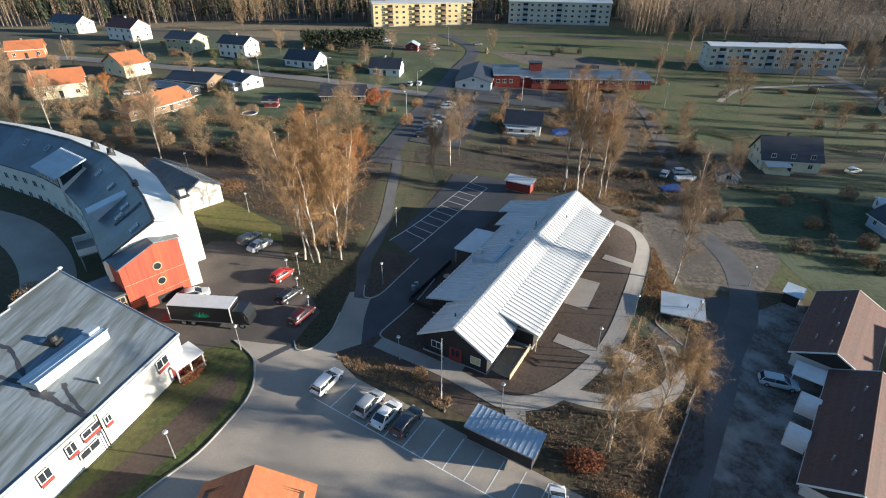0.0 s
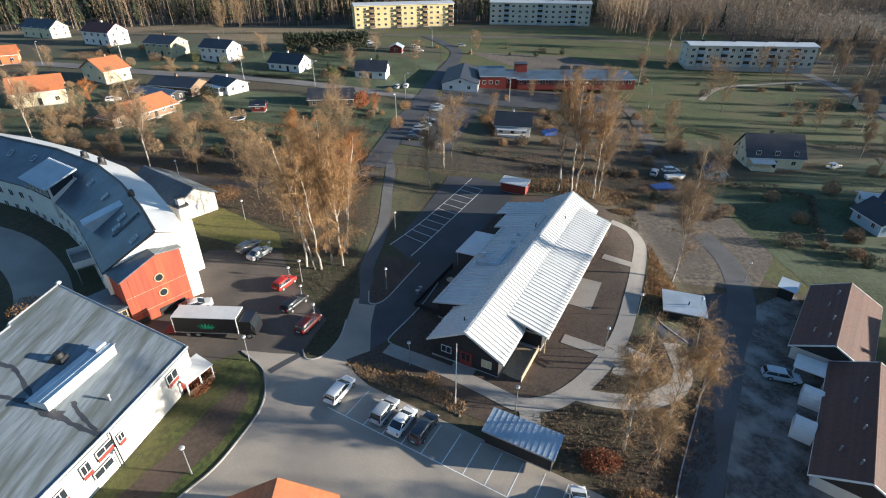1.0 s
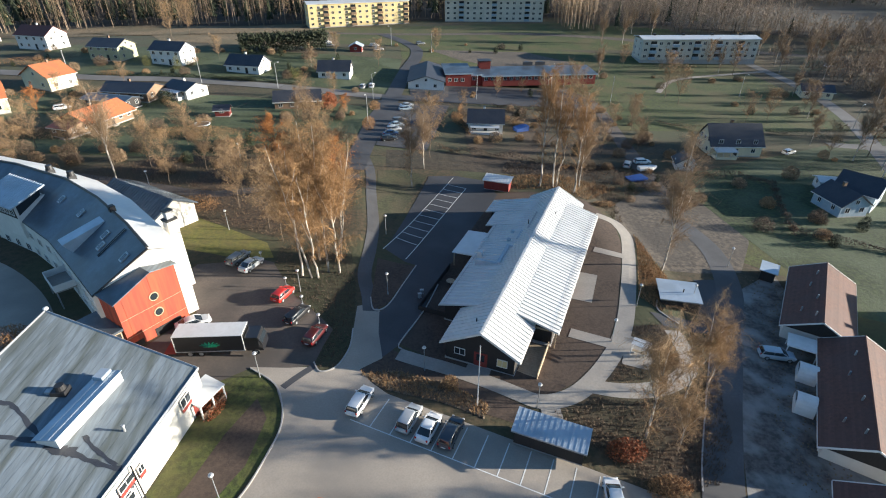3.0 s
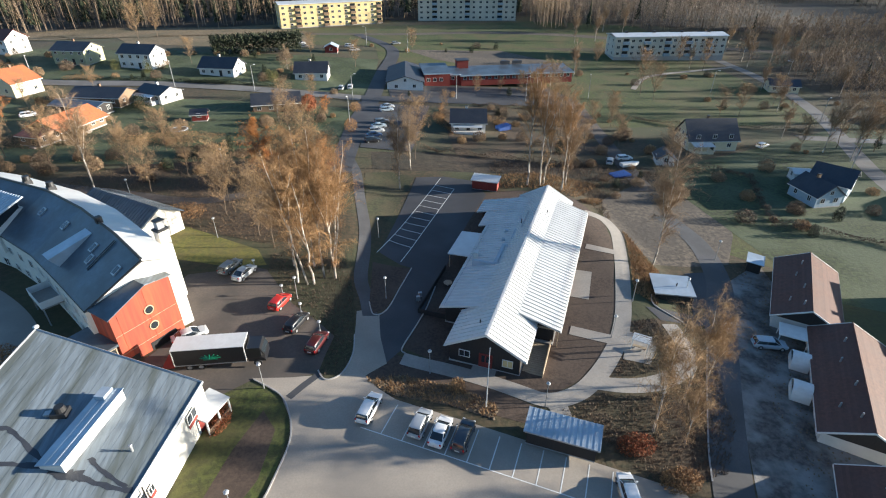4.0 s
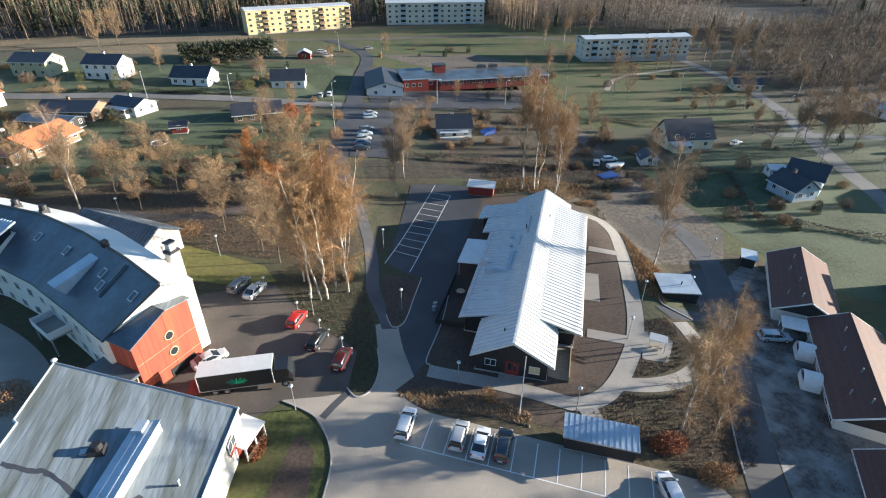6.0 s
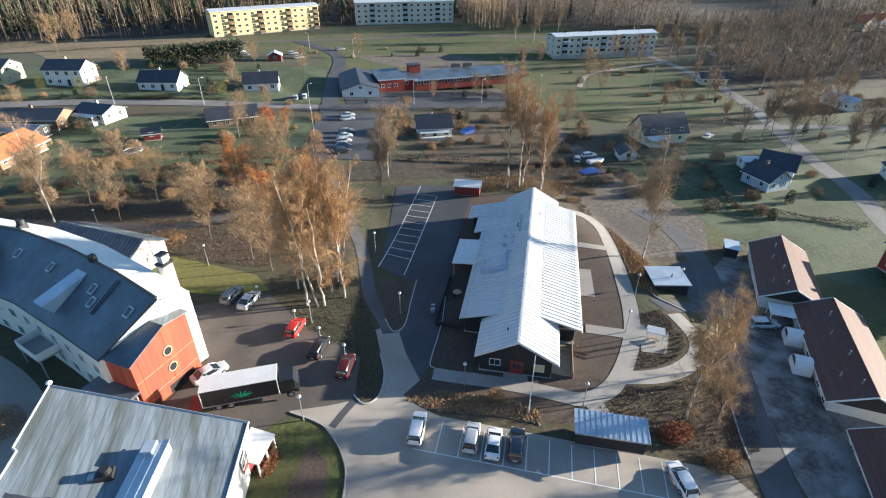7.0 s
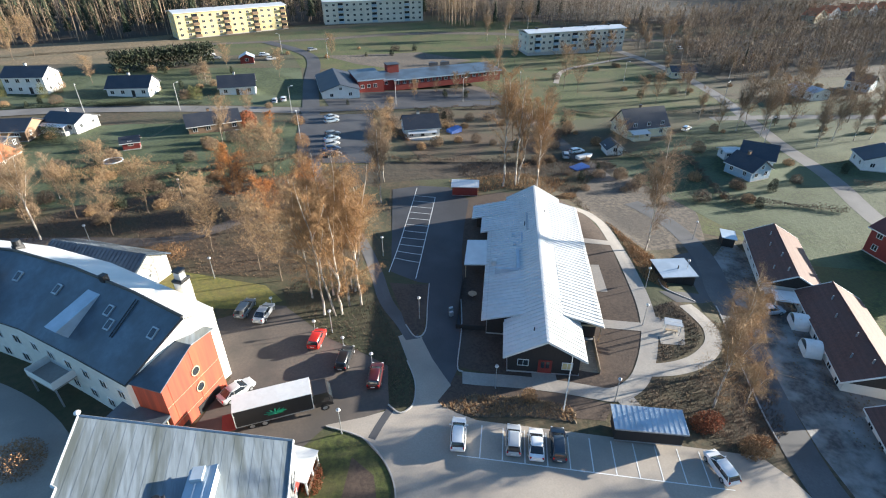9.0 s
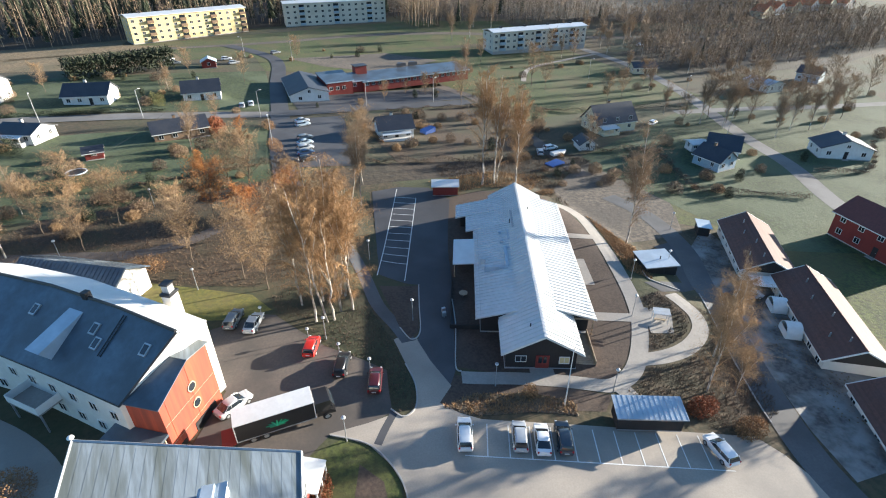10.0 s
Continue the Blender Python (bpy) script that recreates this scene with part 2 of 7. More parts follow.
def bmesh_to(name, bm, material):
    me = bpy.data.meshes.new(name)
    bm.to_mesh(me)
    bm.free()
    me.materials.append(material)
    return me


def part(name, data, material, parent=None, label="", m=None):
    """Links a bmesh or a mesh as one object under a thing or a part."""
    me = data if isinstance(data, bpy.types.Mesh) else bmesh_to(name, data, material)
    ob = new(name, me)
    ob.parent = parent
    if m is not None:
        ob.matrix_basis = m
    if label:
        ob["label"] = label
    return ob


def box(bm, x0, x1, y0, y1, z0, z1, bevel=0.0):
    r = bmesh.ops.create_cube(bm, size=1)
    for v in r["verts"]:
        v.co = Vector((x0 + (v.co.x + 0.5) * (x1 - x0), y0 + (v.co.y + 0.5) * (y1 - y0), z0 + (v.co.z + 0.5) * (z1 - z0)))
    if bevel:
        bmesh.ops.bevel(bm, geom=list({e for v in r["verts"] for e in v.link_edges}), offset=bevel, segments=1, affect="EDGES")
    return bm


def boxed(x0, x1, y0, y1, z0, z1, bevel=0.0):
    return box(bmesh.new(), x0, x1, y0, y1, z0, z1, bevel)


def tube(bm, a, b, r0, r1, sides=8):
    a, b = Vector(a), Vector(b)
    q = (b - a).to_track_quat("Z", "Y").to_matrix()
    rings = []
    for p, r in ((a, r0), (b, r1)):
        rings.append([bm.verts.new(p + q @ Vector((r * math.cos(2 * math.pi * i / sides), r * math.sin(2 * math.pi * i / sides), 0))) for i in range(sides)])
    for i in range(sides):
        j = (i + 1) % sides
        bm.faces.new((rings[0][i], rings[0][j], rings[1][j], rings[1][i]))
    bm.faces.new(rings[0][::-1])
    bm.faces.new(rings[1])
    return bm


def prism(poly, z0, z1):
    """A closed block over a plan polygon; z1 may be a list, one height a corner."""
    n = len(poly)
    tops = z1 if isinstance(z1, (list, tuple)) else [z1] * n
    area = sum(poly[i][0] * poly[(i + 1) % n][1] - poly[(i + 1) % n][0] * poly[i][1] for i in range(n))
    if area < 0:
        poly, tops = poly[::-1], tops[::-1]
    bm = bmesh.new()
    lo = [bm.verts.new((x, y, z0)) for x, y in poly]
    hi = [bm.verts.new((x, y, z)) for (x, y), z in zip(poly, tops)]
    for i in range(n):
        j = (i + 1) % n
        bm.faces.new((lo[i], lo[j], hi[j], hi[i]))
    bm.faces.new(lo[::-1])
    bm.faces.new(hi)
    return bm


def slab(corners, thick):
    """A roof slab: top corners in order, with its thickness downwards."""
    bm = bmesh.new()
    c = [Vector(p) for p in corners]
    if (c[1] - c[0]).cross(c[2] - c[0]).z < 0:
        c = c[::-1]
    hi = [bm.verts.new(p) for p in c]
    lo = [bm.verts.new(p - Vector((0, 0, thick))) for p in c]
    n = len(c)
    bm.faces.new(hi)
    bm.faces.new(lo[::-1])
    for i in range(n):
        j = (i + 1) % n
        bm.faces.new((lo[i], lo[j], hi[j], hi[i]))
    return bm


def smooth(t):
    t = min(1.0, max(0.0, t))
    return t * t * (3 - 2 * t)


def ground_z(x, y):
    """The lie of the land: falling to the east, a level pad for the long building, rising to the woods."""
    z = -6 * math.tanh(x / 90) * (1 - smooth((y - 230) / 90)) + 5 * smooth((y - 150) / 170)
    dx, dy = max(0, -4 - x, x - 28), max(0, 54 - y, y - 108)
    w = 1 - smooth(math.hypot(dx, dy) / 12)
    z = z * (1 - w) - 0.7 * w
    return z + max(0.0, y - 345) * 0.03


def at(x, y, turn=0.0, h=0.0):
    return pose(x, y, ground_z(x, y) + h, 0, 0, turn)


def drape(name, poly, h, material, label="", category="", kind="structure", parent=None, step=1.0):
    """A thin sheet of paving or planting laid over the land."""
    bm = bmesh.new()
    bm.faces.new([bm.verts.new((x, y, 0)) for x, y in poly])
    bmesh.ops.triangulate(bm, faces=bm.faces[:])
    xs, ys = [p[0] for p in poly], [p[1] for p in poly]
    for axis, vals in ((0, xs), (1, ys)):
        v = math.ceil(min(vals) / step) * step
        while v < max(vals):
            co, no = [0, 0, 0], [0, 0, 0]
            co[axis], no[axis] = v, 1
            bmesh.ops.bisect_plane(bm, geom=bm.verts[:] + bm.edges[:] + bm.faces[:], plane_co=co, plane_no=no, dist=1e-5)
            v += step
    bmesh.ops.recalc_face_normals(bm, faces=bm.faces[:])
    if bm.faces and sum(f.normal.z for f in bm.faces) < 0:
        bmesh.ops.reverse_faces(bm, faces=bm.faces[:])
    for v in bm.verts:
        v.co.z = ground_z(v.co.x, v.co.y) + h
    ob = part(name, bm, material, parent)
    if parent is None:
        tagged(ob, label, category, "", kind)
    return ob


def curve_pts(pts, n=8):
    """A smooth line through plan points."""
    out = []
    p = [pts[0], *pts, pts[-1]]
    for i in range(1, len(p) - 2):
        for k in range(n):
            t = k / n
            a, b, c, d = (Vector(q) for q in p[i - 1:i + 3])
            v = 0.5 * ((2 * b) + (c - a) * t + (2 * a - 5 * b + 4 * c - d) * t * t + (3 * b - a - 3 * c + d) * t ** 3)
            out.append((v.x, v.y))
    out.append(tuple(pts[-1]))
    return out


def ribbon(line, width):
    left, right = [], []
    for i, p in enumerate(line):
        a, b = Vector(line[max(0, i - 1)]), Vector(line[min(len(line) - 1, i + 1)])
        d = (b - a).normalized()
        n = Vector((-d.y, d.x)) * width / 2
        left.append((p[0] + n.x, p[1] + n.y))
        right.append((p[0] - n.x, p[1] - n.y))
    return left + right[::-1]


def strip(name, pts, width, h, material, label, category, n=6, step=1.0, parent=None):
    """A road or path along a smooth line: one sheet of quads that follows the land."""
    line = curve_pts(pts, n)
    fine = [line[0]]
    for p in line[1:]:
        k = max(1, int(math.dist(p, fine[-1]) / step))
        q = fine[-1]
        fine += [(q[0] + (p[0] - q[0]) * i / k, q[1] + (p[1] - q[1]) * i / k) for i in range(1, k + 1)]
    rb = ribbon(fine, width)
    m = len(fine)
    cols = max(2, int(width / step) + 1)
    verts, faces = [], []
    for i in range(m):
        a, b = rb[i], rb[2 * m - 1 - i]
        for j in range(cols):
            t = j / (cols - 1)
            x, y = a[0] + (b[0] - a[0]) * t, a[1] + (b[1] - a[1]) * t
            verts.append((x, y, ground_z(x, y) + h))
    for i in range(m - 1):
        for j in range(cols - 1):
            faces.append((i * cols + j + 1, i * cols + j, (i + 1) * cols + j, (i + 1) * cols + j + 1)[::-1])
    ob = part(name, mesh(name, verts, faces, material), material, parent)
    if parent is None:
        tagged(ob, label, category, "", "structure")
    return ob


def kerb_line(name, pts, label, parent=None, n=6):
    """A kerb of real height along a smooth line."""
    line = curve_pts(pts, n)
    a, b = ribbon(line, 0.16)[:len(line)], ribbon(line, 0.16)[len(line):][::-1]
    verts, faces = [], []
    for p, q in zip(a, b):
        z = ground_z(*p)
        verts += [(*p, z - 0.05), (*p, z + 0.15), (*q, z + 0.15), (*q, z - 0.05)]
    for i in range(len(line) - 1):
        for j in range(4):
            k = (j + 1) % 4
            faces.append((4 * i + j, 4 * i + k, 4 * i + 4 + k, 4 * i + 4 + j))
    ob = part(name, mesh(name, verts, faces, M["kerb"]), M["kerb"], parent)
    if parent is None:
        tagged(ob, label, "kerb", "", "structure")
    return ob


# ---- ground ----
gx = sorted({*range(-900, -240, 60), *range(-240, -60, 8), *range(-60, 72), *range(72, 260, 8), *range(260, 961, 60)})
gy = sorted({*range(-400, 16, 40), *range(16, 132), *range(132, 360, 6), *range(360, 1561, 60)})
gv = [(x, y, ground_z(x, y)) for y in gy for x in gx]
nx = len(gx)
gf = [(j * nx + i, j * nx + i + 1, (j + 1) * nx + i + 1, (j + 1) * nx + i) for j in range(len(gy) - 1) for i in range(nx - 1)]
ground = new("ground", mesh("ground", gv, gf, M["ground"]))
tagged(ground, "brownish late-autumn grass and leaf-strewn ground", "ground", "", "structure")



# ---- paving and planting ----
drape("grass_park", [(-140, 128), (-60, 122), (-14, 128), (-12, 168), (-60, 176), (-140, 178)], 0.030, M["frost"], "frosty garden lawns behind the bungalows", "lawn", step=4)
drape("grass_gardens", [(-130, 196), (-60, 196), (-8, 184), (-2, 236), (-60, 240), (-150, 250)], 0.030, M["frost"], "green frosty lawns round the white houses", "lawn", step=4)
drape("grass_common", [(62, 152), (150, 150), (152, 246), (70, 262), (-2, 262), (-2, 236), (62, 222)], 0.030, M["lawn"], "green common with worn paths before the apartments", "lawn", step=4)
drape("grass_apartments", [(-60, 262), (150, 262), (150, 300), (90, 322), (-60, 310)], 0.030, M["lawn"], "green lawn in front of the yellow apartments", "lawn", step=4)
drape("grass_east", [(60, 108), (62, 60), (100, 40), (160, 60), (220, 130), (150, 148), (62, 116)], 0.030, M["frost"], "frosty lawns of the eastern gardens", "lawn", step=4)
drape("grass_rowhouses", [(46, 84), (58, 72), (64, 66), (40, 20), (90, 20), (100, 60), (74, 92)], 0.0149, M["lawn"], "mossy grass beside the row houses", "lawn")
drape("grass_school_side", [(-31, 49), (-26, 50), (-23.5, 47), (-22.4, 43), (-23.6, 37), (-27, 30), (-34, 18), (-37, 22), (-33, 36)], 0.0198, M["lawn"], "mown grass and dug soil along the white building", "lawn")
drape("soil_bed", [(-25.6, 46), (-24, 43), (-25, 37), (-29, 30), (-33, 24), (-34, 27), (-30, 35), (-28, 41)], 0.0264, M["soil"], "bare soil strip dug along the grass", "soil")
# bright colour stands in for the sun falling on this bank
drape("grass_court_bank", [(-46, 92), (-31, 82), (-29, 77), (-34, 76.5), (-44, 80), (-50, 86)], 0.0198, M["moss"], "grass bank behind the parked cars, sunlight put in its colour", "lawn")
# the birches' shade is painted in by the dark bank colour
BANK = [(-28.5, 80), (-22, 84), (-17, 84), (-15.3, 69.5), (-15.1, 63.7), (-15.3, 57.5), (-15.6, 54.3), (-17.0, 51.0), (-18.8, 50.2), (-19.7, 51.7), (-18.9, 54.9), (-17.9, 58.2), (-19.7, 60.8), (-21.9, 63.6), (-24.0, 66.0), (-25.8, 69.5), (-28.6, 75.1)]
drape("grass_birch_bank", BANK, 0.0446, M["bank"], "grass bank with fallen leaves under the birches, shade put in its colour", "lawn")
drape("soil_site", [(-9.5, 56.5), (-2, 51.5), (3, 47.8), (8, 44.6), (13, 47), (19, 52), (24, 60), (33, 80), (35.5, 90), (33, 99), (22, 104), (14, 104), (4, 88), (-5, 66)], 0.0165, M["soil"], "dark bare topsoil round the new building", "soil")
drape("soil_front", [(-16, 50.4), (-10.2, 55), (-2.6, 49.4), (2, 46.4), (6.6, 42.8), (4, 41), (-3, 44.4), (-10.4, 47.4), (-13.4, 48)], 0.0165, M["soil"], "bare soil between the path and the car park", "soil")
drape("stony_strip", [(-14, 49.6), (-9, 50.6), (-3, 48), (1.6, 43.6), (0.4, 42), (-4.5, 44.8), (-11, 47)], 0.0248, M["rubble"], "strip of stony soil above the parked cars", "soil")
drape("soil_east", [(8, 44), (12.6, 36.6), (16, 31), (24, 32), (29, 38), (33, 48), (30, 57), (25, 57), (21, 52), (14, 46.6)], 0.0149, M["litter"], "leaf-strewn soil under the eastern birches", "soil")
drape("gravel_yard", [(40, 100), (52, 108), (66, 102), (66, 92), (60, 82), (52, 72), (44, 72), (38, 73), (36, 84), (36.6, 92)], 0.0165, M["gravel"], "worn gravel turning yard with puddle stains", "gravel yard")
drape("mud_verge", [(46.8, 66), (42, 57.5), (38, 50.5), (33.8, 43.5), (28.8, 35.4), (25, 28.5), (22.6, 22), (36, 20), (44, 34), (50, 46), (54, 58), (58, 72)], 0.0165, M["mud"], "muddy rutted verge with shallow puddles", "verge")
# churned earth in the dark floor colour, which paints in its shade
drape("rough_strip", [(-10, 118), (8, 117), (40, 112), (58, 106), (60, 112), (44, 122), (4, 130), (-10, 130)], 0.0132, M["floor"], "churned earth band behind the new car park, darkened for shade", "soil")
drape("leaf_park", [(-70, 84), (-48, 92), (-30, 84), (-17, 86), (-16, 128), (-60, 124), (-80, 110)], 0.0132, M["litter"], "leaf-covered parkland under bare trees", "park ground")
drape("forest_floor", [(-300, 300), (-140, 318), (-60, 330), (100, 345), (160, 300), (300, 250), (420, 300), (420, 640), (-420, 640)], 0.14, M["floor"], "dark brown forest floor", "forest floor", step=12)
drape("dry_bank", [(-260, 268), (-150, 306), (-84, 299), (-30, 297), (-55, 312), (-52, 330), (-84, 322), (-150, 330), (-230, 292)], 0.16, M["dry"], "tan dry grass bank below the woods", "bank", step=6)
drape("dry_verge", [(-110, 262), (-60, 256), (-58, 250), (-30, 262), (-36, 290), (-84, 296), (-130, 300)], 0.05, M["dry"], "dry grass verge behind the gardens", "verge", step=6)
drape("scrub_floor", [(168, 172), (176, 225), (205, 228), (206, 246), (300, 246), (420, 290), (420, 190), (260, 160)], 0.06, M["floor"], "dark brown ground under the scrub", "scrub ground", step=4)

drape("forecourt", [(-27.5, 51.2), (-23.9, 48), (-22.6, 44.6), (-22.3, 41.5), (-23.2, 37.8), (-24.6, 33.8), (-27, 30), (-32, 22), (-36, 12), (18.6, 12), (18.6, 23.4), (18.6, 27.6), (17.8, 30.8),
      (14.2, 32.8), (-10.6, 46.2), (-12.6, 48.2), (-14.0, 50.4), (-11.2, 52.8), (-11.0, 58), (-11.2, 62.4), (-12.6, 64.4), (-14.8, 63.6), (-15.2, 57.5), (-15.5, 54.3), (-16.8, 51.0), (-18.8, 50.0), (-19.8, 51.0), (-23, 50.9)], 0.0396, M["asphalt"],
      "worn pale grey asphalt forecourt and car park", "car park")
drape("court_yard", [(-27.4, 51.0), (-23.4, 50.6), (-19.4, 51.4), (-18.6, 55), (-17.6, 58.4), (-19.4, 61), (-21.6, 63.8), (-23.7, 66.2), (-25.5, 69.7), (-28.3, 75.3), (-30.5, 76.4), (-34, 76), (-40.5, 75), (-43, 70), (-37, 62.5), (-41, 56), (-43, 52), (-31.5, 48.2)], 0.0363, M["court"],
      "patched brownish asphalt yard before the orange stair tower", "yard")
drape("new_car_park", [(-11.2, 53.0), (-9.2, 55.4), (-6.2, 61.6), (-4.6, 65), (-4.0, 67), (0.6, 76), (4, 84), (8, 92), (14, 103), (12.5, 111), (6.4, 114), (-0.2, 114), (-10.6, 81), (-7.2, 77.3), (-5.4, 76.2),
      (-10.4, 64.2), (-11.6, 62.6), (-11.7, 58)], 0.0413, M["tar"], "fresh black asphalt drive and car park", "car park")
# dark material paints the shade on the path, sunlit here
strip("footpath_west", [(-12.9, 62.6), (-13.2, 66.4), (-14.0, 72.4), (-13.2, 81), (-12.8, 90), (-13.4, 104), (-13.8, 116), (-15.5, 134), (-11, 176)], 2.2, 0.0480, M["service"], "asphalt footpath along the birches, darkened for shade", "footpath")
strip("road_side", [(-18, 116), (-15.6, 134), (-12.5, 156), (-8, 177), (-2, 212), (5, 246), (3, 264), (-10, 290)], 5.6, 0.129, M["tar"], "dark asphalt street leading north", "street", step=4)
drape("car_park_north", [(-8.5, 174), (11.3, 173), (0.5, 130), (-12.6, 133)], 0.134, M["tar"], "dark asphalt car park with a row of cars", "car park", step=4)
strip("road_street", [(-240, 206), (-160, 206), (-110, 196), (-83, 194), (-52, 189), (-11, 180)], 6.0, 0.139, M["lane"], "grey asphalt village street", "street", step=4)
strip("road_school", [(-11, 180), (20, 179.5), (60, 177)], 6.0, 0.144, M["tar"], "dark asphalt street before the school", "street", step=4)
strip("road_north", [(-150, 320), (-84, 300), (-30, 292), (10, 290), (60, 292), (110, 282), (160, 262), (260, 232)], 5.0, 0.099, M["gravel"], "pale road along the edge of the woods", "road", step=6)
strip("road_east", [(160, 262), (161, 210), (150, 165), (122, 112), (111, 88), (97, 67), (84, 40)], 5.0, 0.05, M["lane"], "narrow asphalt lane through the gardens", "lane", step=4)
strip("road_far_east", [(122, 138), (150, 130), (178, 119), (240, 100)], 4.4, 0.05, M["lane"], "asphalt lane", "lane", step=4)
# the service road's shade is in its asphalt colour as well
strip("road_gravel", [(50, 92), (50.8, 80), (46.6, 67), (39.4, 56.5), (35.3, 49.5), (31.2, 43.2), (26.2, 35.2), (22.4, 28.5), (20.2, 23), (17.6, 12)], 4.2, 0.0429, M["service"], "narrow asphalt service road in a shaded dark grey", "service road")
strip("path_park", [(-80, 112), (-60, 106), (-48, 102), (-40, 103), (-30, 108), (-16, 112)], 3.0, 0.0330, M["court"], "brown gravel park path", "footpath")
strip("path_common", [(96, 196), (112, 214), (140, 222), (160, 226)], 2.2, 0.099, M["asphalt"], "worn path across the common", "footpath", step=4)
strip("road_west", [(-90, 80), (-75, 75), (-64, 67), (-57, 58), (-55.5, 50), (-60, 40), (-66, 30)], 7.0, 0.0363, M["asphalt"], "asphalt drive curving behind the white building", "drive")
MAIN_PATH = [(32.5, 92.6), (35, 91.0), (36.0, 88.6), (35.4, 83.2), (31.3, 73), (27.8, 65.2), (24.6, 58.6), (21.5, 53.6), (18.7, 50.3), (15.65, 47.4), (12.6, 45.2), (9.7, 44.2), (7.4, 44.3), (5.4, 45.5), (2.7, 47.4), (-1, 49.8), (-4.8, 52.0), (-9.1, 53.9)]
LOOP_PATH = [(15.1, 46.3), (18.2, 45.5), (21.65, 45.3), (24.9, 45.9), (28, 47.4), (29.8, 49.8), (30.2, 52.4), (30.4, 55.6)]
strip("path_main", MAIN_PATH, 2.4, 0.0528, M["concrete"], "pale concrete path curving round the new building", "footpath")
strip("path_spur", [(8.6, 44.4), (8.7, 42.2), (8.4, 40.8)], 2.4, 0.0561, M["concrete"], "short concrete path to the bin shed", "footpath")
strip("path_entrance", [(1.9, 51.6), (1.3, 50.6), (0.7, 49.2)], 3.2, 0.0561, M["concrete"], "short concrete path to the front door", "footpath")
strip("path_door", [(27.0, 78.6), (29.6, 77.0), (32.2, 75.9)], 1.8, 0.0561, M["concrete"], "short concrete path to a side door", "footpath")
strip("path_terrace", [(15.4, 56.5), (17.8, 55.1), (20.6, 53.5)], 2.0, 0.0561, M["concrete"], "short concrete path to the terrace", "footpath")
strip("path_loop", LOOP_PATH, 2.4, 0.0512, M["concrete"], "curved paved loop path", "footpath")
drape("pavilion_paving", [(23.4, 55.2), (26.7, 52), (23.6, 48.4), (20.4, 49.8)], 0.0545, M["concrete"], "square of concrete paving under the bench shelter", "paving")
drape("terrace_slab", [(21.4, 71.8), (24.6, 70.3), (21.0, 63.0), (17.8, 64.6)], 0.0495, M["concrete"], "pale concrete terrace slab", "terrace")
drape("shed_apron", [(29, 60), (36, 58), (40.6, 66), (42, 70), (46, 70), (39.6, 56), (34, 55.4), (29.6, 56.6)], 0.0330, M["tar"], "dark asphalt apron before the garage", "apron")
drape("green_island", [(-21, 30), (-16, 32.4), (-12.4, 30.6), (-9, 26.5), (-8, 18), (-24, 18), (-23, 26)], 0.0561, M["lawn"], "grass island round the orange-roofed house", "lawn")
drape("island_mid", [(-11.9, 77.6), (-5.5, 76), (-10.6, 64.6), (-12.4, 63.2), (-12.9, 66), (-12.4, 71)], 0.0495, M["soil"], "dark planting island beside the drive", "planting island")
# dark bank colour again, painting the shade that lies on this strip
drape("bank_mid", [(-12.2, 82.6), (-0.6, 114.4), (-6, 117), (-12, 116), (-12.2, 100), (-11.6, 90)], 0.0330, M["bank"], "leafy strip beside the car park, shade put in its colour", "verge")
drape("sand_pitch", [(11, 256), (58, 257), (77, 240), (46, 224), (23, 240)], 0.07, M["gravel"], "pale sand play area on the common", "play area", step=4)
drape("school_yard", [(-1, 183), (60, 181), (62, 198.5), (13, 198.5), (12, 190.5), (-1, 191.5)], 0.07, M["tar"], "dark asphalt school yard", "school yard", step=4)
strip("lane_school", [(58, 200), (64, 180), (61, 156), (56, 125), (53, 104)], 4.5, 0.09, M["court"], "brownish gravel lane past the school", "lane", step=4)
drape("garden_soil", [(12, 128), (46, 120), (58, 124), (60, 150), (58, 172), (14, 174)], 0.05, M["litter"], "brown untended garden ground", "garden", step=4)
kerb_line("kerb_school", [(-33, 20), (-27, 30), (-24.6, 33.8), (-23.2, 37.8), (-22.3, 41.5), (-22.6, 44.8), (-24, 48.2), (-27.4, 51)], "pale granite kerb curving along the grass")
kerb_line("kerb_island", [(-5.4, 76.2), (-7.8, 70.6), (-10.4, 64.4), (-12.4, 63), (-12.9, 66)], "pale kerb round the planting island")
kerb_line("kerb_drive", [(-8.6, 54.9), (-8.9, 56), (-6.1, 61.4), (-4.3, 65), (-2.2, 70.2)], "pale kerb along the black drive")
kerb_line("kerb_birches", [(-15.2, 58.4), (-15.5, 54.4), (-16.9, 51.0), (-18.8, 50.1), (-19.8, 51.8)], "low kerb round the birch bank")
strip("trench_patch", [(-19.6, 51.2), (-21.4, 49.4), (-23.0, 47.6)], 0.9, 0.0446, M["tar"], "dark asphalt patch over a trench", "patch")
kerb_line("kerb_service", [(36.0, 54.4), (33.0, 50.0), (28.6, 43.0), (23.8, 35.4), (21.6, 31.4)], "pale kerb along the service road")
kerb_line("kerb_path", [(33, 56), (30.6, 60.2), (31.6, 63)], "kerb beside the garage apron")


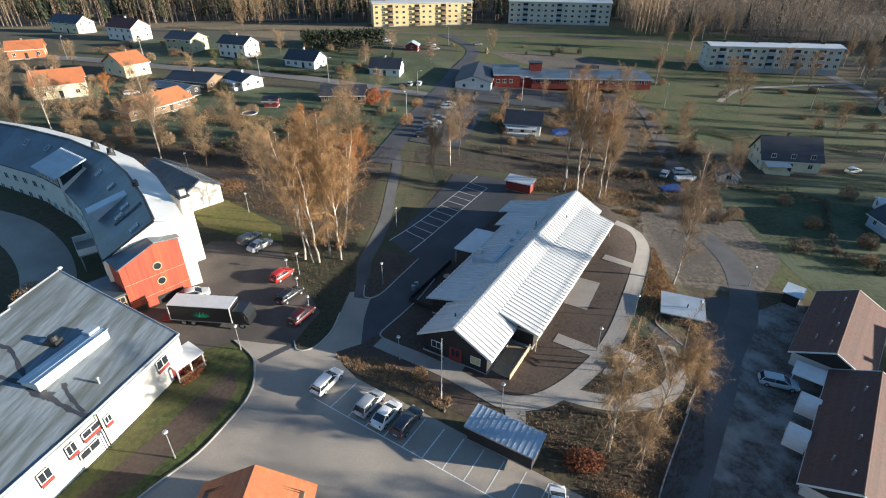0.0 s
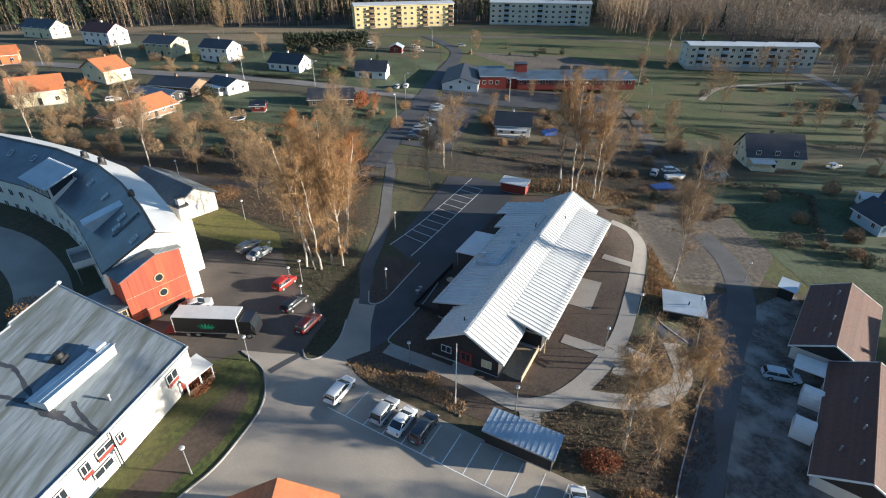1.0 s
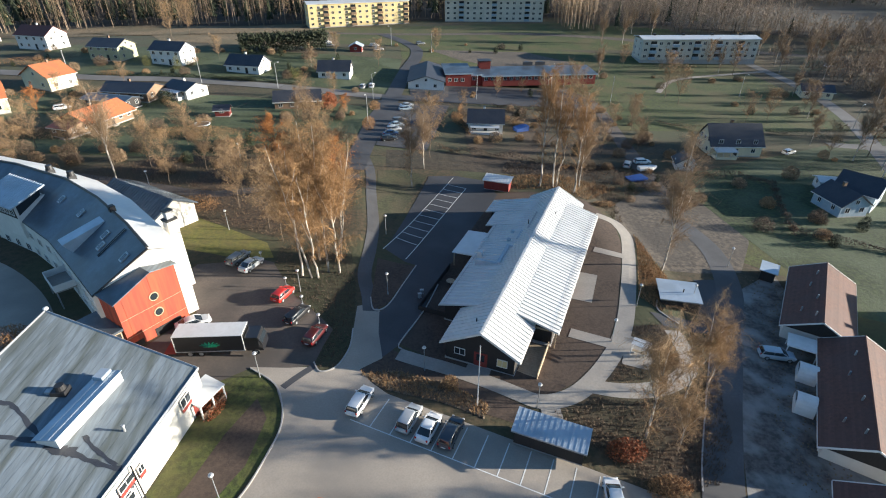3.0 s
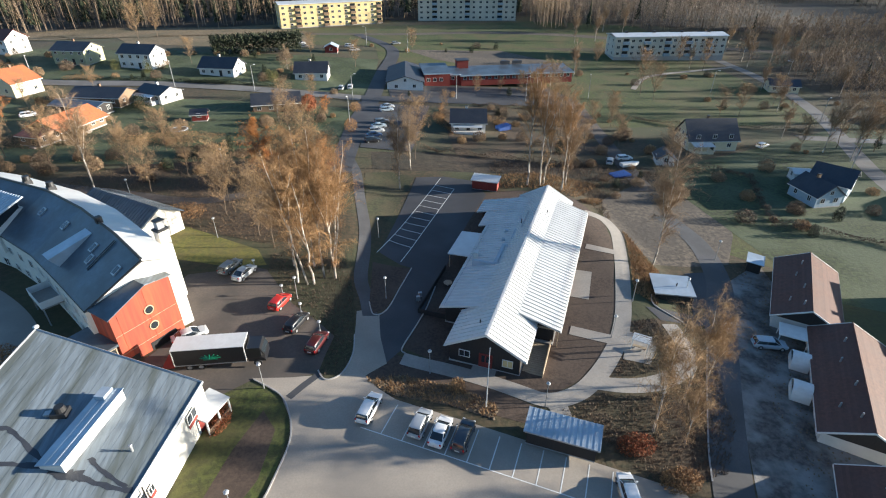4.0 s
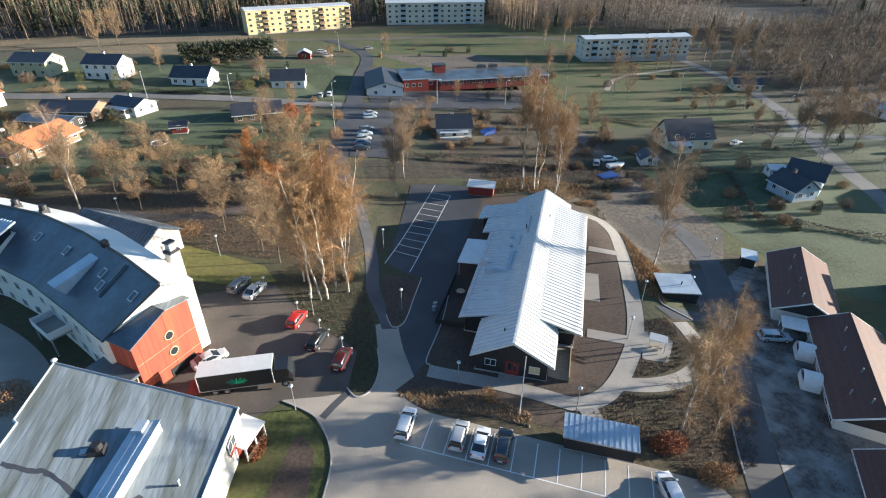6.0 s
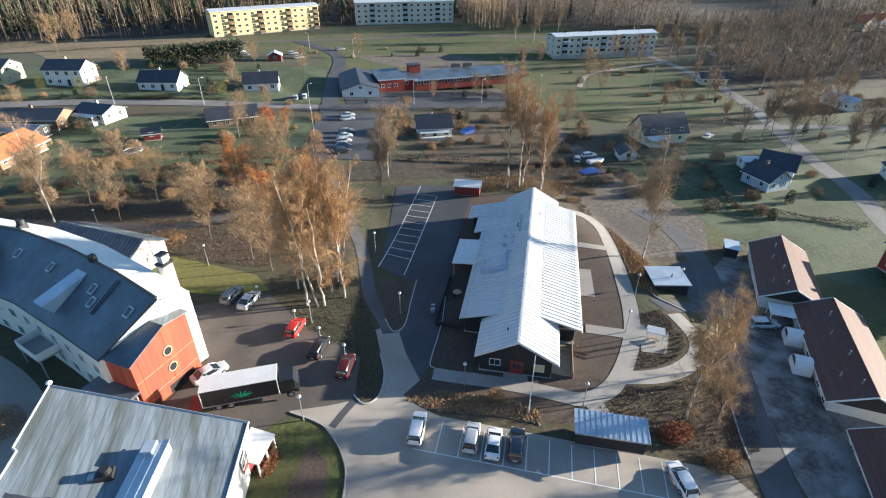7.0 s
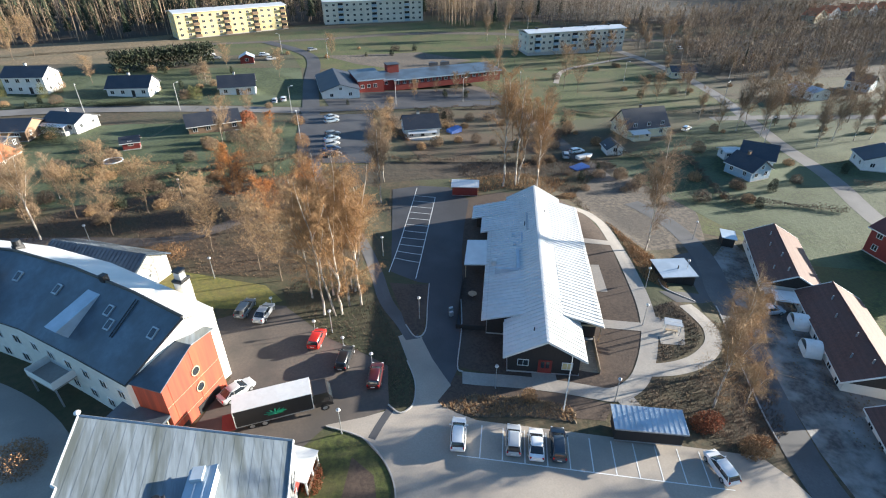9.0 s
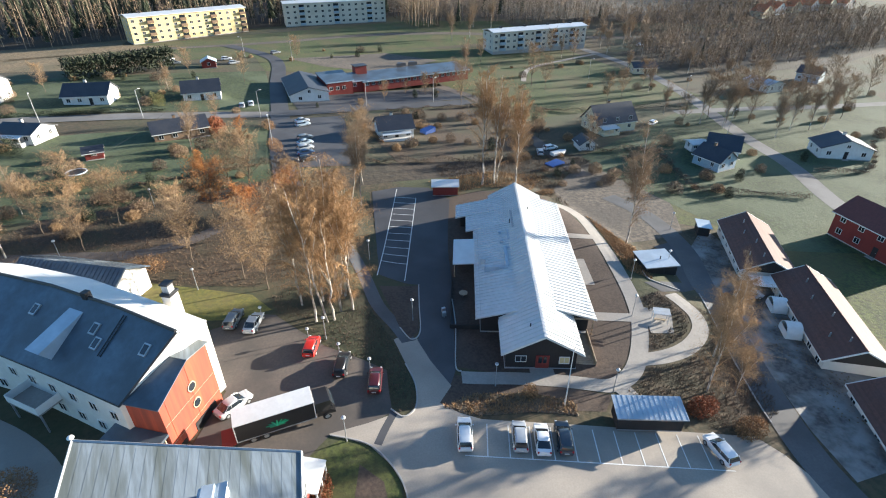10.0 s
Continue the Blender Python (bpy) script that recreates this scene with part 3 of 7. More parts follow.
# ---- parking lines ----
def marking(name, a, b, h, parent, width=0.12):
    d = (Vector(b) - Vector(a)).normalized()
    n = Vector((-d.y, d.x)) * width / 2
    k = max(1, int(math.dist(a, b) / 1.5))
    verts, faces = [], []
    for i in range(k + 1):
        p = Vector(a).lerp(Vector(b), i / k)
        for s in (1, -1):
            q = p + n * s
            verts.append((q.x, q.y, ground_z(q.x, q.y) + h))
    for i in range(k):
        faces.append((2 * i, 2 * i + 1, 2 * i + 3, 2 * i + 2))
    return part(name, mesh(name, verts, faces, M["line"]), M["line"], parent)


lot = thing("parking_lines", pose(0, 0, 0), "white painted bay lines of the front car park", "parking lines", "", "structure")
LA, LB = Vector((-14.8, 42.4)), Vector((11.4, 28.55))
along = (LB - LA) / 12
across = Vector((2.1, 3.8)).normalized() * 4.6
marking("base_line", LA, LB, 0.0540, lot)
for i in range(13):
    if i not in (0, 12):
        marking("bay_line", LA + along * i, LA + along * i + across, 0.0558, lot)
lot2 = thing("parking_lines_new", pose(0, 0, 0), "white painted bay lines on fresh asphalt", "parking lines", "", "structure")
NA, NB, NC = Vector((-7.1, 78.2)), Vector((7.6, 107.0)), Vector((-11.0, 80.9))
side = Vector((-3.9, 2.6))
marking("base_line", NA, NB, 0.0558, lot2, 0.14)
marking("base_line", NC, (NC + (NB - NA) * 1.12), 0.0558, lot2, 0.14)
for i in range(1, 12):
    p = NA + (NB - NA) * (i + 1) / 12
    marking("bay_line", p, p + side, 0.0576, lot2, 0.14)



# ---- building parts ----
_frames = {}


def window(parent, m, w, h, cols=2, rows=1, frame_mat=None, pane_mat=None, name="window", bar=0.07):
    """A window set into a wall: its frame with glazing bars, and the pane. m: its lower middle, x along the wall, y into it."""
    fm, pm_ = frame_mat or M["white"], pane_mat or M["pane"]
    key = (round(w, 2), round(h, 2), cols, rows, fm.name, pm_.name, bar)
    if key not in _frames:
        bm = bmesh.new()
        for x0, x1, z0, z1 in ((-w / 2, w / 2, 0, bar), (-w / 2, w / 2, h - bar, h), (-w / 2, -w / 2 + bar, bar, h - bar), (w / 2 - bar, w / 2, bar, h - bar)):
            box(bm, x0, x1, -0.07, 0.03, z0, z1)
        for i in range(1, cols):
            x = -w / 2 + w * i / cols
            box(bm, x - 0.03, x + 0.03, -0.06, 0.03, bar, h - bar)
        for i in range(1, rows):
            z = h * i / rows
            box(bm, -w / 2 + bar, w / 2 - bar, -0.055, 0.03, z - 0.03, z + 0.03)
        f = bmesh_to("window_frame", bm, fm)
        g = bmesh_to("pane", boxed(-w / 2 + bar * 0.8, w / 2 - bar * 0.8, -0.02, 0.02, bar * 0.8, h - bar * 0.8), pm_)
        _frames[key] = (f, g)
    f, g = _frames[key]
    ob = part(name, f, fm, parent, "", m)
    part("pane", g, pm_, ob)
    return ob


def facing(p, d, z):
    """A wall's pose at p, with x along d."""
    return Matrix.Translation((p[0], p[1], z)) @ Matrix.Rotation(math.atan2(d[1], d[0]), 4, "Z")


def courses(parent, corners, n, material, name="tile_course", thick=0.05):
    """Roof courses from the eave up to the ridge, each lapping over the one below. corners: eave a, eave b, ridge b, ridge a."""
    a, b, c, d = (Vector(p) for p in corners)
    nrm = (b - a).cross(d - a).normalized()
    if nrm.z < 0:
        nrm = -nrm
    for i in range(n):
        t0, t1 = i / n, min(1, (i + 1.12) / n)
        p = [a.lerp(d, t0), b.lerp(c, t0), b.lerp(c, t1), a.lerp(d, t1)]
        v = [p[0] + nrm * thick, p[1] + nrm * thick, p[2] + nrm * 0.012, p[3] + nrm * 0.012, p[0], p[1], p[2], p[3]]
        part(name, mesh(name, v, [(0, 1, 2, 3), (4, 5, 1, 0), (5, 6, 2, 1), (7, 4, 0, 3), (7, 6, 5, 4)], material), material, parent)


def house(p0, p1, depth, wall_h, rise, wall, roof, label, name="house", gable_front=False, over=0.5, storeys=1, cols=3, chimney=True, door=True, roof_name="roof_slope", group="village houses", rows_of_tiles=0, win=(1.2, 1.2), porch=None):
    """A house whose front wall runs from p0 to p1, with its depth behind it."""
    p0, p1 = Vector(p0), Vector(p1)
    d = (p1 - p0).normalized()
    w = (p1 - p0).length
    mid = (p0 + p1) / 2 + Vector((-d.y, d.x)) * depth / 2
    z0 = min(ground_z(*p0), ground_z(*p1), ground_z(*mid)) - 0.1
    h = thing(name, facing(p0, d, z0), label, "house", group)
    part("foundation", boxed(-0.04, w + 0.04, -0.04, depth + 0.04, -1.2, 0.45), M["kerb"], h)
    H = wall_h + 0.3
    bm = bmesh.new()
    if gable_front:
        prof = [(0, 0.4), (w, 0.4), (w, H), (w / 2, H + rise), (0, H)]
        f0 = [bm.verts.new((x, 0, z)) for x, z in prof]
        f1 = [bm.verts.new((x, depth, z)) for x, z in prof]
    else:
        prof = [(0, 0.4), (0, H), (depth / 2, H + rise), (depth, H), (depth, 0.4)]
        f0 = [bm.verts.new((0, y, z)) for y, z in prof]
        f1 = [bm.verts.new((w, y, z)) for y, z in prof]
    for i in range(5):
        j = (i + 1) % 5
        bm.faces.new((f0[i], f0[j], f1[j], f1[i]))
    bm.faces.new(f0)
    bm.faces.new(f1[::-1])
    bmesh.ops.recalc_face_normals(bm, faces=bm.faces[:])
    part("wall", bm, wall, h)
    half = (w if gable_front else depth) / 2
    drop = rise / half * over
    e, r, t = H - drop + 0.06, H + rise + 0.06, 0.16
    if gable_front:
        planes = [[(-over, -over, e), (-over, depth + over, e), (w / 2, depth + over, r), (w / 2, -over, r)], [(w + over, -over, e), (w + over, depth + over, e), (w / 2, depth + over, r), (w / 2, -over, r)]]
    else:
        planes = [[(-over, -over, e), (w + over, -over, e), (w + over, depth / 2, r), (-over, depth / 2, r)], [(-over, depth + over, e), (w + over, depth + over, e), (w + over, depth / 2, r), (-over, depth / 2, r)]]
    for c in planes:
        s = part(roof_name, slab([Vector(q) + Vector((0, 0, t)) for q in c], t), roof, h)
        if rows_of_tiles:
            courses(s, [Vector(q) + Vector((0, 0, t)) for q in c], rows_of_tiles, roof)
        # white verge and eave boards
        part("fascia", boxed(min(c[0][0], c[1][0]) - (0.02 if gable_front else 0), max(c[0][0], c[1][0]) + (0.02 if gable_front else 0), min(c[0][1], c[1][1]) - (0 if gable_front else 0.02), max(c[0][1], c[1][1]) + (0 if gable_front else 0.02), e - 0.1, e + 0.1), M["white"], h)
    if chimney:
        cx, cy = (w / 2 + 0.1, depth * 0.6) if gable_front else (w * 0.45, depth / 2 + 0.4)
        ch = part("chimney", boxed(cx - 0.35, cx + 0.35, cy - 0.3, cy + 0.3, H + rise * 0.6, H + rise + 0.9, 0.03), M["brick"] if wall != M["white"] else M["render"], h)
        part("chimney_cap", boxed(cx - 0.42, cx + 0.42, cy - 0.37, cy + 0.37, H + rise + 0.9, H + rise + 1.0), M["black"], ch)
    for s in range(storeys):
        z = 1.35 + s * 2.6
        for i in range(cols):
            x = w * (i + 0.5) / cols
            if door and s == 0 and i == cols // 2:
                dr = part("door", boxed(x - 0.5, x + 0.5, -0.09, 0.02, 0.45, 2.5, 0.02), M["dark_wood"], h)
                part("step", boxed(x - 0.8, x + 0.8, -1.0, -0.05, -0.2, 0.4), M["concrete"], h)
                part("door_handle", boxed(x + 0.36, x + 0.4, -0.15, -0.09, 1.4, 1.52), M["metal"], dr)
                continue
            window(h, pose(x, 0, z), win[0], win[1])
        k = 2 if depth > 5 else 1
        for i in range(k):
            y = depth * (i + 0.5) / k
            window(h, pose(w, y, z, 0, 0, 90), 1.0, 1.2)
            window(h, pose(0, y, z, 0, 0, -90), 1.0, 1.2)
    if rise > 2 and not gable_front:
        window(h, pose(w, depth / 2, H + 0.35, 0, 0, 90), 0.9, 1.0)
        window(h, pose(0, depth / 2, H + 0.35, 0, 0, -90), 0.9, 1.0)
    if gable_front and rise > 1.8:
        window(h, pose(w / 2, 0, H + 0.2), 1.0, 1.0)
    if porch:
        x0, x1, out = porch
        part("porch_roof", slab([(x0, -out, 2.6), (x1, -out, 2.6), (x1, 0, 3.0), (x0, 0, 3.0)], 0.1), M["sheet"], h)
        part("porch_wall", boxed(x0 + 0.1, x1 - 0.1, -out + 0.1, -0.02, 0, 1.2), wall, h)
        for i in range(4):
            x = x0 + 0.15 + (x1 - x0 - 0.3) * i / 3
            part("porch_post", boxed(x - 0.05, x + 0.05, -out + 0.1, -out + 0.2, 1.2, 2.6), M["white"], h)
    return h


# ---- the new long building ----
UO, UD, UR = Vector((1.25, 50.4)), Vector((0.473, 0.881)), Vector((0.881, -0.473))
PAD = -0.75
new_building = thing("preschool_building", Matrix.Translation((UO.x, UO.y, PAD)) @ Matrix.Rotation(math.atan2(UR.y, UR.x), 4, "Z"),
                     "long black timber building with a white sheet-metal gable roof", "building")
# local: x to the right of the ridge, y along the ridge, z from the floor
RZ, EZ, KZ, WZ = 6.15, 3.15, 4.65, 3.0


def nb_part(name, bm, m, label="", parent=None):
    return part(name, bm, m, parent or new_building, label)


def gable_walls(x0, x1, y0, y1, zl, zr, zt, name="wall"):
    bm = bmesh.new()
    prof = [(x0, 0), (x1, 0), (x1, zr), (0, zt), (x0, zl)]
    a = [bm.verts.new((x, y0, z)) for x, z in prof]
    b = [bm.verts.new((x, y1, z)) for x, z in prof]
    for i in range(5):
        j = (i + 1) % 5
        bm.faces.new((a[i], a[j], b[j], b[i]))
    bm.faces.new(a[::-1])
    bm.faces.new(b)
    bmesh.ops.recalc_face_normals(bm, faces=bm.faces[:])
    return nb_part(name, bm, M["dark_wood"])


gable_walls(-4.9, 4.5, 0.6, 47.6, EZ - 0.05, EZ - 0.05, RZ - 0.3)
nb_part("wall", prism([(4.45, 8.4), (7.6, 8.4), (7.6, 43.6), (4.45, 43.6)], 0, [3.8, 3.0, 3.0, 3.8]), M["dark_wood"])
nb_part("wall", prism([(-8.0, 8.0), (-4.85, 8.0), (-4.85, 43.4), (-8.0, 43.4)], 0, [3.0, 3.8, 3.8, 3.0]), M["dark_wood"])
nb_part("wall", prism([(-11.2, 40.2), (-7.95, 40.2), (-7.95, 43.6), (-11.2, 43.6)], 0, [2.6, 3.0, 3.0, 2.6]), M["dark_wood"])
nb_part("plinth", boxed(-5.0, 4.6, 0.5, 47.7, -0.6, 0.28), M["kerb"], "grey concrete plinth")
nb_part("plinth", boxed(-8.1, 7.7, 7.95, 43.65, -0.6, 0.28), M["kerb"], "grey concrete plinth")


def roof_plane(corners, spacing=0.8, thick=0.2):
    """A sheet-metal roof plane with standing seams from eave to ridge. corners: eave near, eave far, top far, top near."""
    c = [Vector(p) for p in corners]
    r = nb_part("roof_plane", slab(c, thick), M["sheet"])
    n = (c[1] - c[0]).cross(c[3] - c[0]).normalized()
    if n.z < 0:
        n = -n
    along_ = (c[1] - c[0]).normalized()
    fall = c[3] - c[0]
    w, hgt = 0.055, 0.10
    v = []
    for p in (Vector((0, 0, 0)), fall):
        v += [p - along_ * w, p - along_ * w + n * hgt, p + along_ * w + n * hgt, p + along_ * w]
    seam = mesh("seam", v, [(0, 1, 5, 4), (1, 2, 6, 5), (2, 3, 7, 6), (0, 3, 2, 1), (4, 5, 6, 7)], M["sheet"])
    total = (c[1] - c[0]).length
    k = int(total / spacing)
    for i in range(k + 1):
        part("seam", seam, M["sheet"], r, "", Matrix.Translation(c[0] + along_ * (total * (i + 0.0) / k if 0 < i < k else (0.04 if i == 0 else total - 0.04))))
    return r


sl = (RZ - EZ) / 5.3
roof_plane([(5.3, 0, EZ), (5.3, 8.0, EZ), (0, 8.0, RZ), (0, 0, RZ)])
roof_plane([(2.7, 8.0, KZ), (2.7, 44.0, KZ), (0, 44.0, RZ), (0, 8.0, RZ)])
roof_plane([(8.5, 7.6, WZ), (8.5, 44.8, WZ), (2.7, 44.8, KZ + 0.06), (2.7, 7.6, KZ + 0.06)])
roof_plane([(5.3, 44.0, EZ), (5.3, 48.2, EZ), (0, 48.2, RZ), (0, 44.0, RZ)])
roof_plane([(-5.5, 0, EZ - 0.1), (-5.5, 7.6, EZ - 0.1), (0, 7.6, RZ), (0, 0, RZ)])
roof_plane([(-2.8, 7.6, KZ - 0.1), (-2.8, 44.4, KZ - 0.1), (0, 44.4, RZ), (0, 7.6, RZ)])
roof_plane([(-8.7, 7.4, WZ + 0.05), (-8.7, 33.4, WZ + 0.05), (-2.8, 33.4, KZ - 0.04), (-2.8, 7.4, KZ - 0.04)])
roof_plane([(-10.2, 33.4, WZ - 0.25), (-10.2, 39.4, WZ - 0.25), (-2.8, 39.4, KZ - 0.04), (-2.8, 33.4, KZ - 0.04)])
roof_plane([(-12.2, 39.4, WZ - 0.6), (-12.2, 44.8, WZ - 0.6), (-2.8, 44.8, KZ - 0.04), (-2.8, 39.4, KZ - 0.04)])
roof_plane([(-5.5, 44.4, EZ - 0.1), (-5.5, 48.2, EZ - 0.1), (0, 48.2, RZ), (0, 44.4, RZ)])
nb_part("ridge_cap", slab([(-0.22, -0.02, RZ - 0.05), (0.22, -0.02, RZ - 0.05), (0.22, 48.22, RZ - 0.05), (-0.22, 48.22, RZ - 0.05)], -0.09), M["sheet"], "white metal ridge capping")
# snow rails along the eave
for x, z, y0, y1 in ((7.9, WZ + 0.3, 7.8, 44.6), (-8.1, WZ + 0.35, 7.6, 33.2), (4.9, EZ + 0.4, 0.2, 7.6)):
    rail = bmesh.new()
    for dz in (0.0, 0.14):
        tube(rail, (x, y0, z + dz), (x, y1, z + dz), 0.02, 0.02, 5)
    for i in range(int((y1 - y0) / 1.2) + 1):
        tube(rail, (x, y0 + 0.1 + i * 1.2, z - 0.25), (x, y0 + 0.1 + i * 1.2, z + 0.16), 0.015, 0.015, 4)
    nb_part("snow_rail", rail, M["metal"], "galvanised snow guard rail")
# gutters and gable boards
for x, z, y0, y1 in ((5.36, EZ - 0.2, 0, 7.6), (8.58, WZ - 0.2, 7.6, 44.8), (-5.56, EZ - 0.3, 0, 7.4), (-8.78, WZ - 0.15, 7.4, 33.4)):
    nb_part("gutter", tube(bmesh.new(), (x, y0, z), (x, y1, z), 0.07, 0.07, 6), M["white"])
for s, e in ((1, 5.3), (-1, -5.5)):
    for y in (-0.02, 48.2):
        nb_part("barge_board", slab([(0, y, RZ - 0.02), (e, y, EZ - (0.02 if s > 0 else 0.12)), (e, y + 0.05, EZ - (0.02 if s > 0 else 0.12)), (0, y + 0.05, RZ - 0.02)], 0.24), M["white"], "white barge board")
nb_part("roof_fan", boxed(-7.8, -7.0, 21.4, 22.2, 3.2, 4.3, 0.05), M["sheet"], "square white roof fan housing")
for y0, y1, x in ((19, 25, -3.5), (26.6, 27.2, -4.0), (29.8, 30.3, -4.2), (24.6, 25.0, -3.0), (27.4, 31, -2.6)):
    nb_part("roof_duct", boxed(x - 0.3, x + 0.25, y0, y1, 4.1, 4.72, 0.03), M["sheet_b"], "grey metal duct on the roof")
nb_part("roof_duct", boxed(-7.2, -3.4, 18.7, 19.1, 3.3, 4.6, 0.03), M["sheet_b"], "grey metal duct on the roof")
nb_part("roof_ladder", boxed(-1.9, -1.5, 31, 37.5, 5.05, 5.3), M["metal"])
for x, y in ((-1.6, 3.2), (-2.2, 33), (1.6, 38)):
    nb_part("vent_pipe", tube(bmesh.new(), (x, y, 4.6), (x, y, 5.75), 0.09, 0.09, 8), M["black"])
# front gable: doors and windows
door = nb_part("door", boxed(-0.9, 0.9, 0.47, 0.62, 0.3, 2.5, 0.02), M["red_wood"], "red entrance double door")
nb_part("glazing", boxed(-0.55, -0.1, 0.44, 0.48, 1.2, 2.3), M["pane"], "", door)
nb_part("glazing", boxed(0.1, 0.55, 0.44, 0.48, 1.2, 2.3), M["pane"], "", door)
window(new_building, pose(-2.9, 0.57, 1.3), 1.5, 1.1)
window(new_building, pose(2.9, 0.57, 1.1), 1.4, 1.2, pane_mat=M["blind"])
for y in (11, 14.5, 18, 27, 31, 35, 40):
    window(new_building, pose(7.6, y, 1.1, 0, 0, 90), 1.5, 1.3)
    window(new_building, pose(-8.0, y if y < 40 else 38.5, 1.1, 0, 0, -90), 1.4, 1.2)
for y in (12.8, 22.6, 37.5):
    nb_part("side_door", boxed(7.58, 7.68, y - 0.55, y + 0.55, 0.3, 2.4, 0.01), M["red_wood"], "red side door")
for y in (7.9, 44.5):
    for x in (8.2,):
        nb_part("roof_post", boxed(x - 0.07, x + 0.07, y - 0.07, y + 0.07, -0.3, 2.85), M["pale_wood"], "pale timber roof post")
# timber porch deck beside the gable, with its joists
deck = nb_part("deck", boxed(4.65, 7.4, 1.4, 7.8, -0.1, 0.12), M["pale_wood"], "pale timber deck")
for i in range(16):
    nb_part("deck_board", boxed(4.7, 7.36, 1.45 + i * 0.395, 1.45 + i * 0.395 + 0.36, 0.12, 0.155), M["pale_wood"], "", deck)
nb_part("fence_screen", boxed(7.35, 7.47, 1.2, 7.9, -0.2, 1.0), M["pale_wood"], "pale timber screen")
# canopy over the west entrance
nb_part("canopy", slab([(-12.4, 22.0, 2.85), (-12.4, 30.2, 2.85), (-8.6, 30.2, 3.05), (-8.6, 22.0, 3.05)], 0.18), M["sheet"], "white flat entrance canopy")
for y in (22.3, 29.9):
    nb_part("canopy_post", boxed(-12.2, -12.06, y - 0.07, y + 0.07, -0.2, 2.7), M["pale_wood"])
nb_part("yard_fence", boxed(-12.6, -12.5, 8.6, 21.4, -0.1, 0.9), M["dark_wood"], "dark low yard fence")
nb_part("yard_fence", boxed(-12.6, -8.2, 8.5, 8.6, -0.1, 0.9), M["dark_wood"], "dark low yard fence")
nb_part("patio_slab", boxed(-12.4, -8.3, 8.8, 12.6, -0.12, 0.06), M["concrete"], "grey concrete patio slab")
nb_part("patio_slab", boxed(-12.4, -8.3, 14.2, 21.6, -0.12, 0.05), M["concrete"], "grey concrete patio slab")
nb_part("patio_table", tube(bmesh.new(), (-10.6, 16.8, 0.68), (-10.6, 16.8, 0.74), 0.7, 0.7, 16), M["pale_wood"], "round timber patio table")
nb_part("table_leg", tube(bmesh.new(), (-10.6, 16.8, 0.0), (-10.6, 16.8, 0.7), 0.06, 0.06, 8), M["metal"])
nb_part("roof_beam", boxed(4.6, 8.4, 8.0, 8.2, 2.65, 2.85), M["pale_wood"])


# ---- small sheds ----
def shed(p, w, d, turn, h0, h1, wall, roof, label, name, base=None, seams=0, open_front=False):
    """A mono-pitch shed: x along its long side, low eave at the front."""
    z = base if base is not None else ground_z(*p)
    s = thing(name, pose(p[0], p[1], z, 0, 0, turn), label, "shed")
    if open_front:
        part("wall", boxed(0, w, d - 0.1, d, 0, h1 - 0.15), wall, s)
        part("wall", boxed(0, 0.1, 0.0, d - 0.1, 0, h0 - 0.12), wall, s)
        part("wall", boxed(w - 0.1, w, 0.0, d - 0.1, 0, h0 - 0.12), wall, s)
        part("front_boarding", boxed(0.1, w - 0.1, 0, 0.08, 0.1, h0 - 0.45), wall, s)
    else:
        part("wall", prism([(0, 0), (w, 0), (w, d), (0, d)], 0, [h0 - 0.05, h0 - 0.05, h1 - 0.05, h1 - 0.05]), wall, s)
    c = [(-0.3, -0.3, h0), (w + 0.3, -0.3, h0), (w + 0.3, d + 0.3, h1), (-0.3, d + 0.3, h1)]
    r = part("roof", slab(c, 0.12), roof, s)
    for i in range(seams):
        x = -0.28 + (w + 0.56) * i / (seams - 1)
        part("seam", slab([(x - 0.05, -0.3, h0 + 0.028), (x + 0.05, -0.3, h0 + 0.028), (x + 0.05, d + 0.3, h1 + 0.028), (x - 0.05, d + 0.3, h1 + 0.028)], 0.04), roof, r)
    part("fascia", boxed(-0.31, w + 0.31, -0.34, -0.3, h0 - 0.16, h0 + 0.03), M["white"] if wall == M["red_wood"] else M["metal"], s)
    part("base_rail", boxed(0, w, -0.04, 0, 0.0, 0.14), M["metal"], s)
    return s


shed((3.06, 38.22), 7.45, 2.75, -28.5, 2.25, 2.55, M["dark_wood"], M["sheet_b"], "black bin shed with a ribbed grey metal roof", "bin_shed", 0.0, 14, True)
garage = shed((31.83, 62.18), 5.6, 5.0, -18.5, 2.3, 2.45, M["dark_wood"], M["sheet_b"], "black garage with a pale blue-grey flat metal roof", "garage", -2.2, 0)
part("roof_vent", tube(bmesh.new(), (3.4, 2.2, 2.3), (3.4, 2.2, 2.95), 0.1, 0.1, 8), M["black"], garage)
part("garage_door", boxed(0.7, 3.4, -0.05, 0.0, 0.1, 2.2), M["black"], garage)
rs = shed((11.6, 106.6), 5.6, 2.8, -26, 2.3, 2.6, M["red_wood"], M["sheet"], "dark red store shed with a white ribbed roof", "store_shed", None, 10)
for x in (1.2, 2.9, 4.6):
    part("door", boxed(x - 0.55, x + 0.55, -0.06, 0, 0.12, 2.0), M["red_wood"], rs)


# ---- white building with the big felt roof ----
fw = thing("white_hall", pose(0, 0, 0), "white rendered hall with a grey-green felt roof", "building")
NE, NW, W2, W3, SW, SE, MID = (-31, 46.0), (-49.8, 54.0), (-50.6, 46.4), (-50.2, 46.0), (-54, 18), (-38.6, 14), (-33.6, 34)


def hall_z(x, y):
    return 6.95 + max(0, (-31 - x + (46 - y) * -0.21)) * 0.155


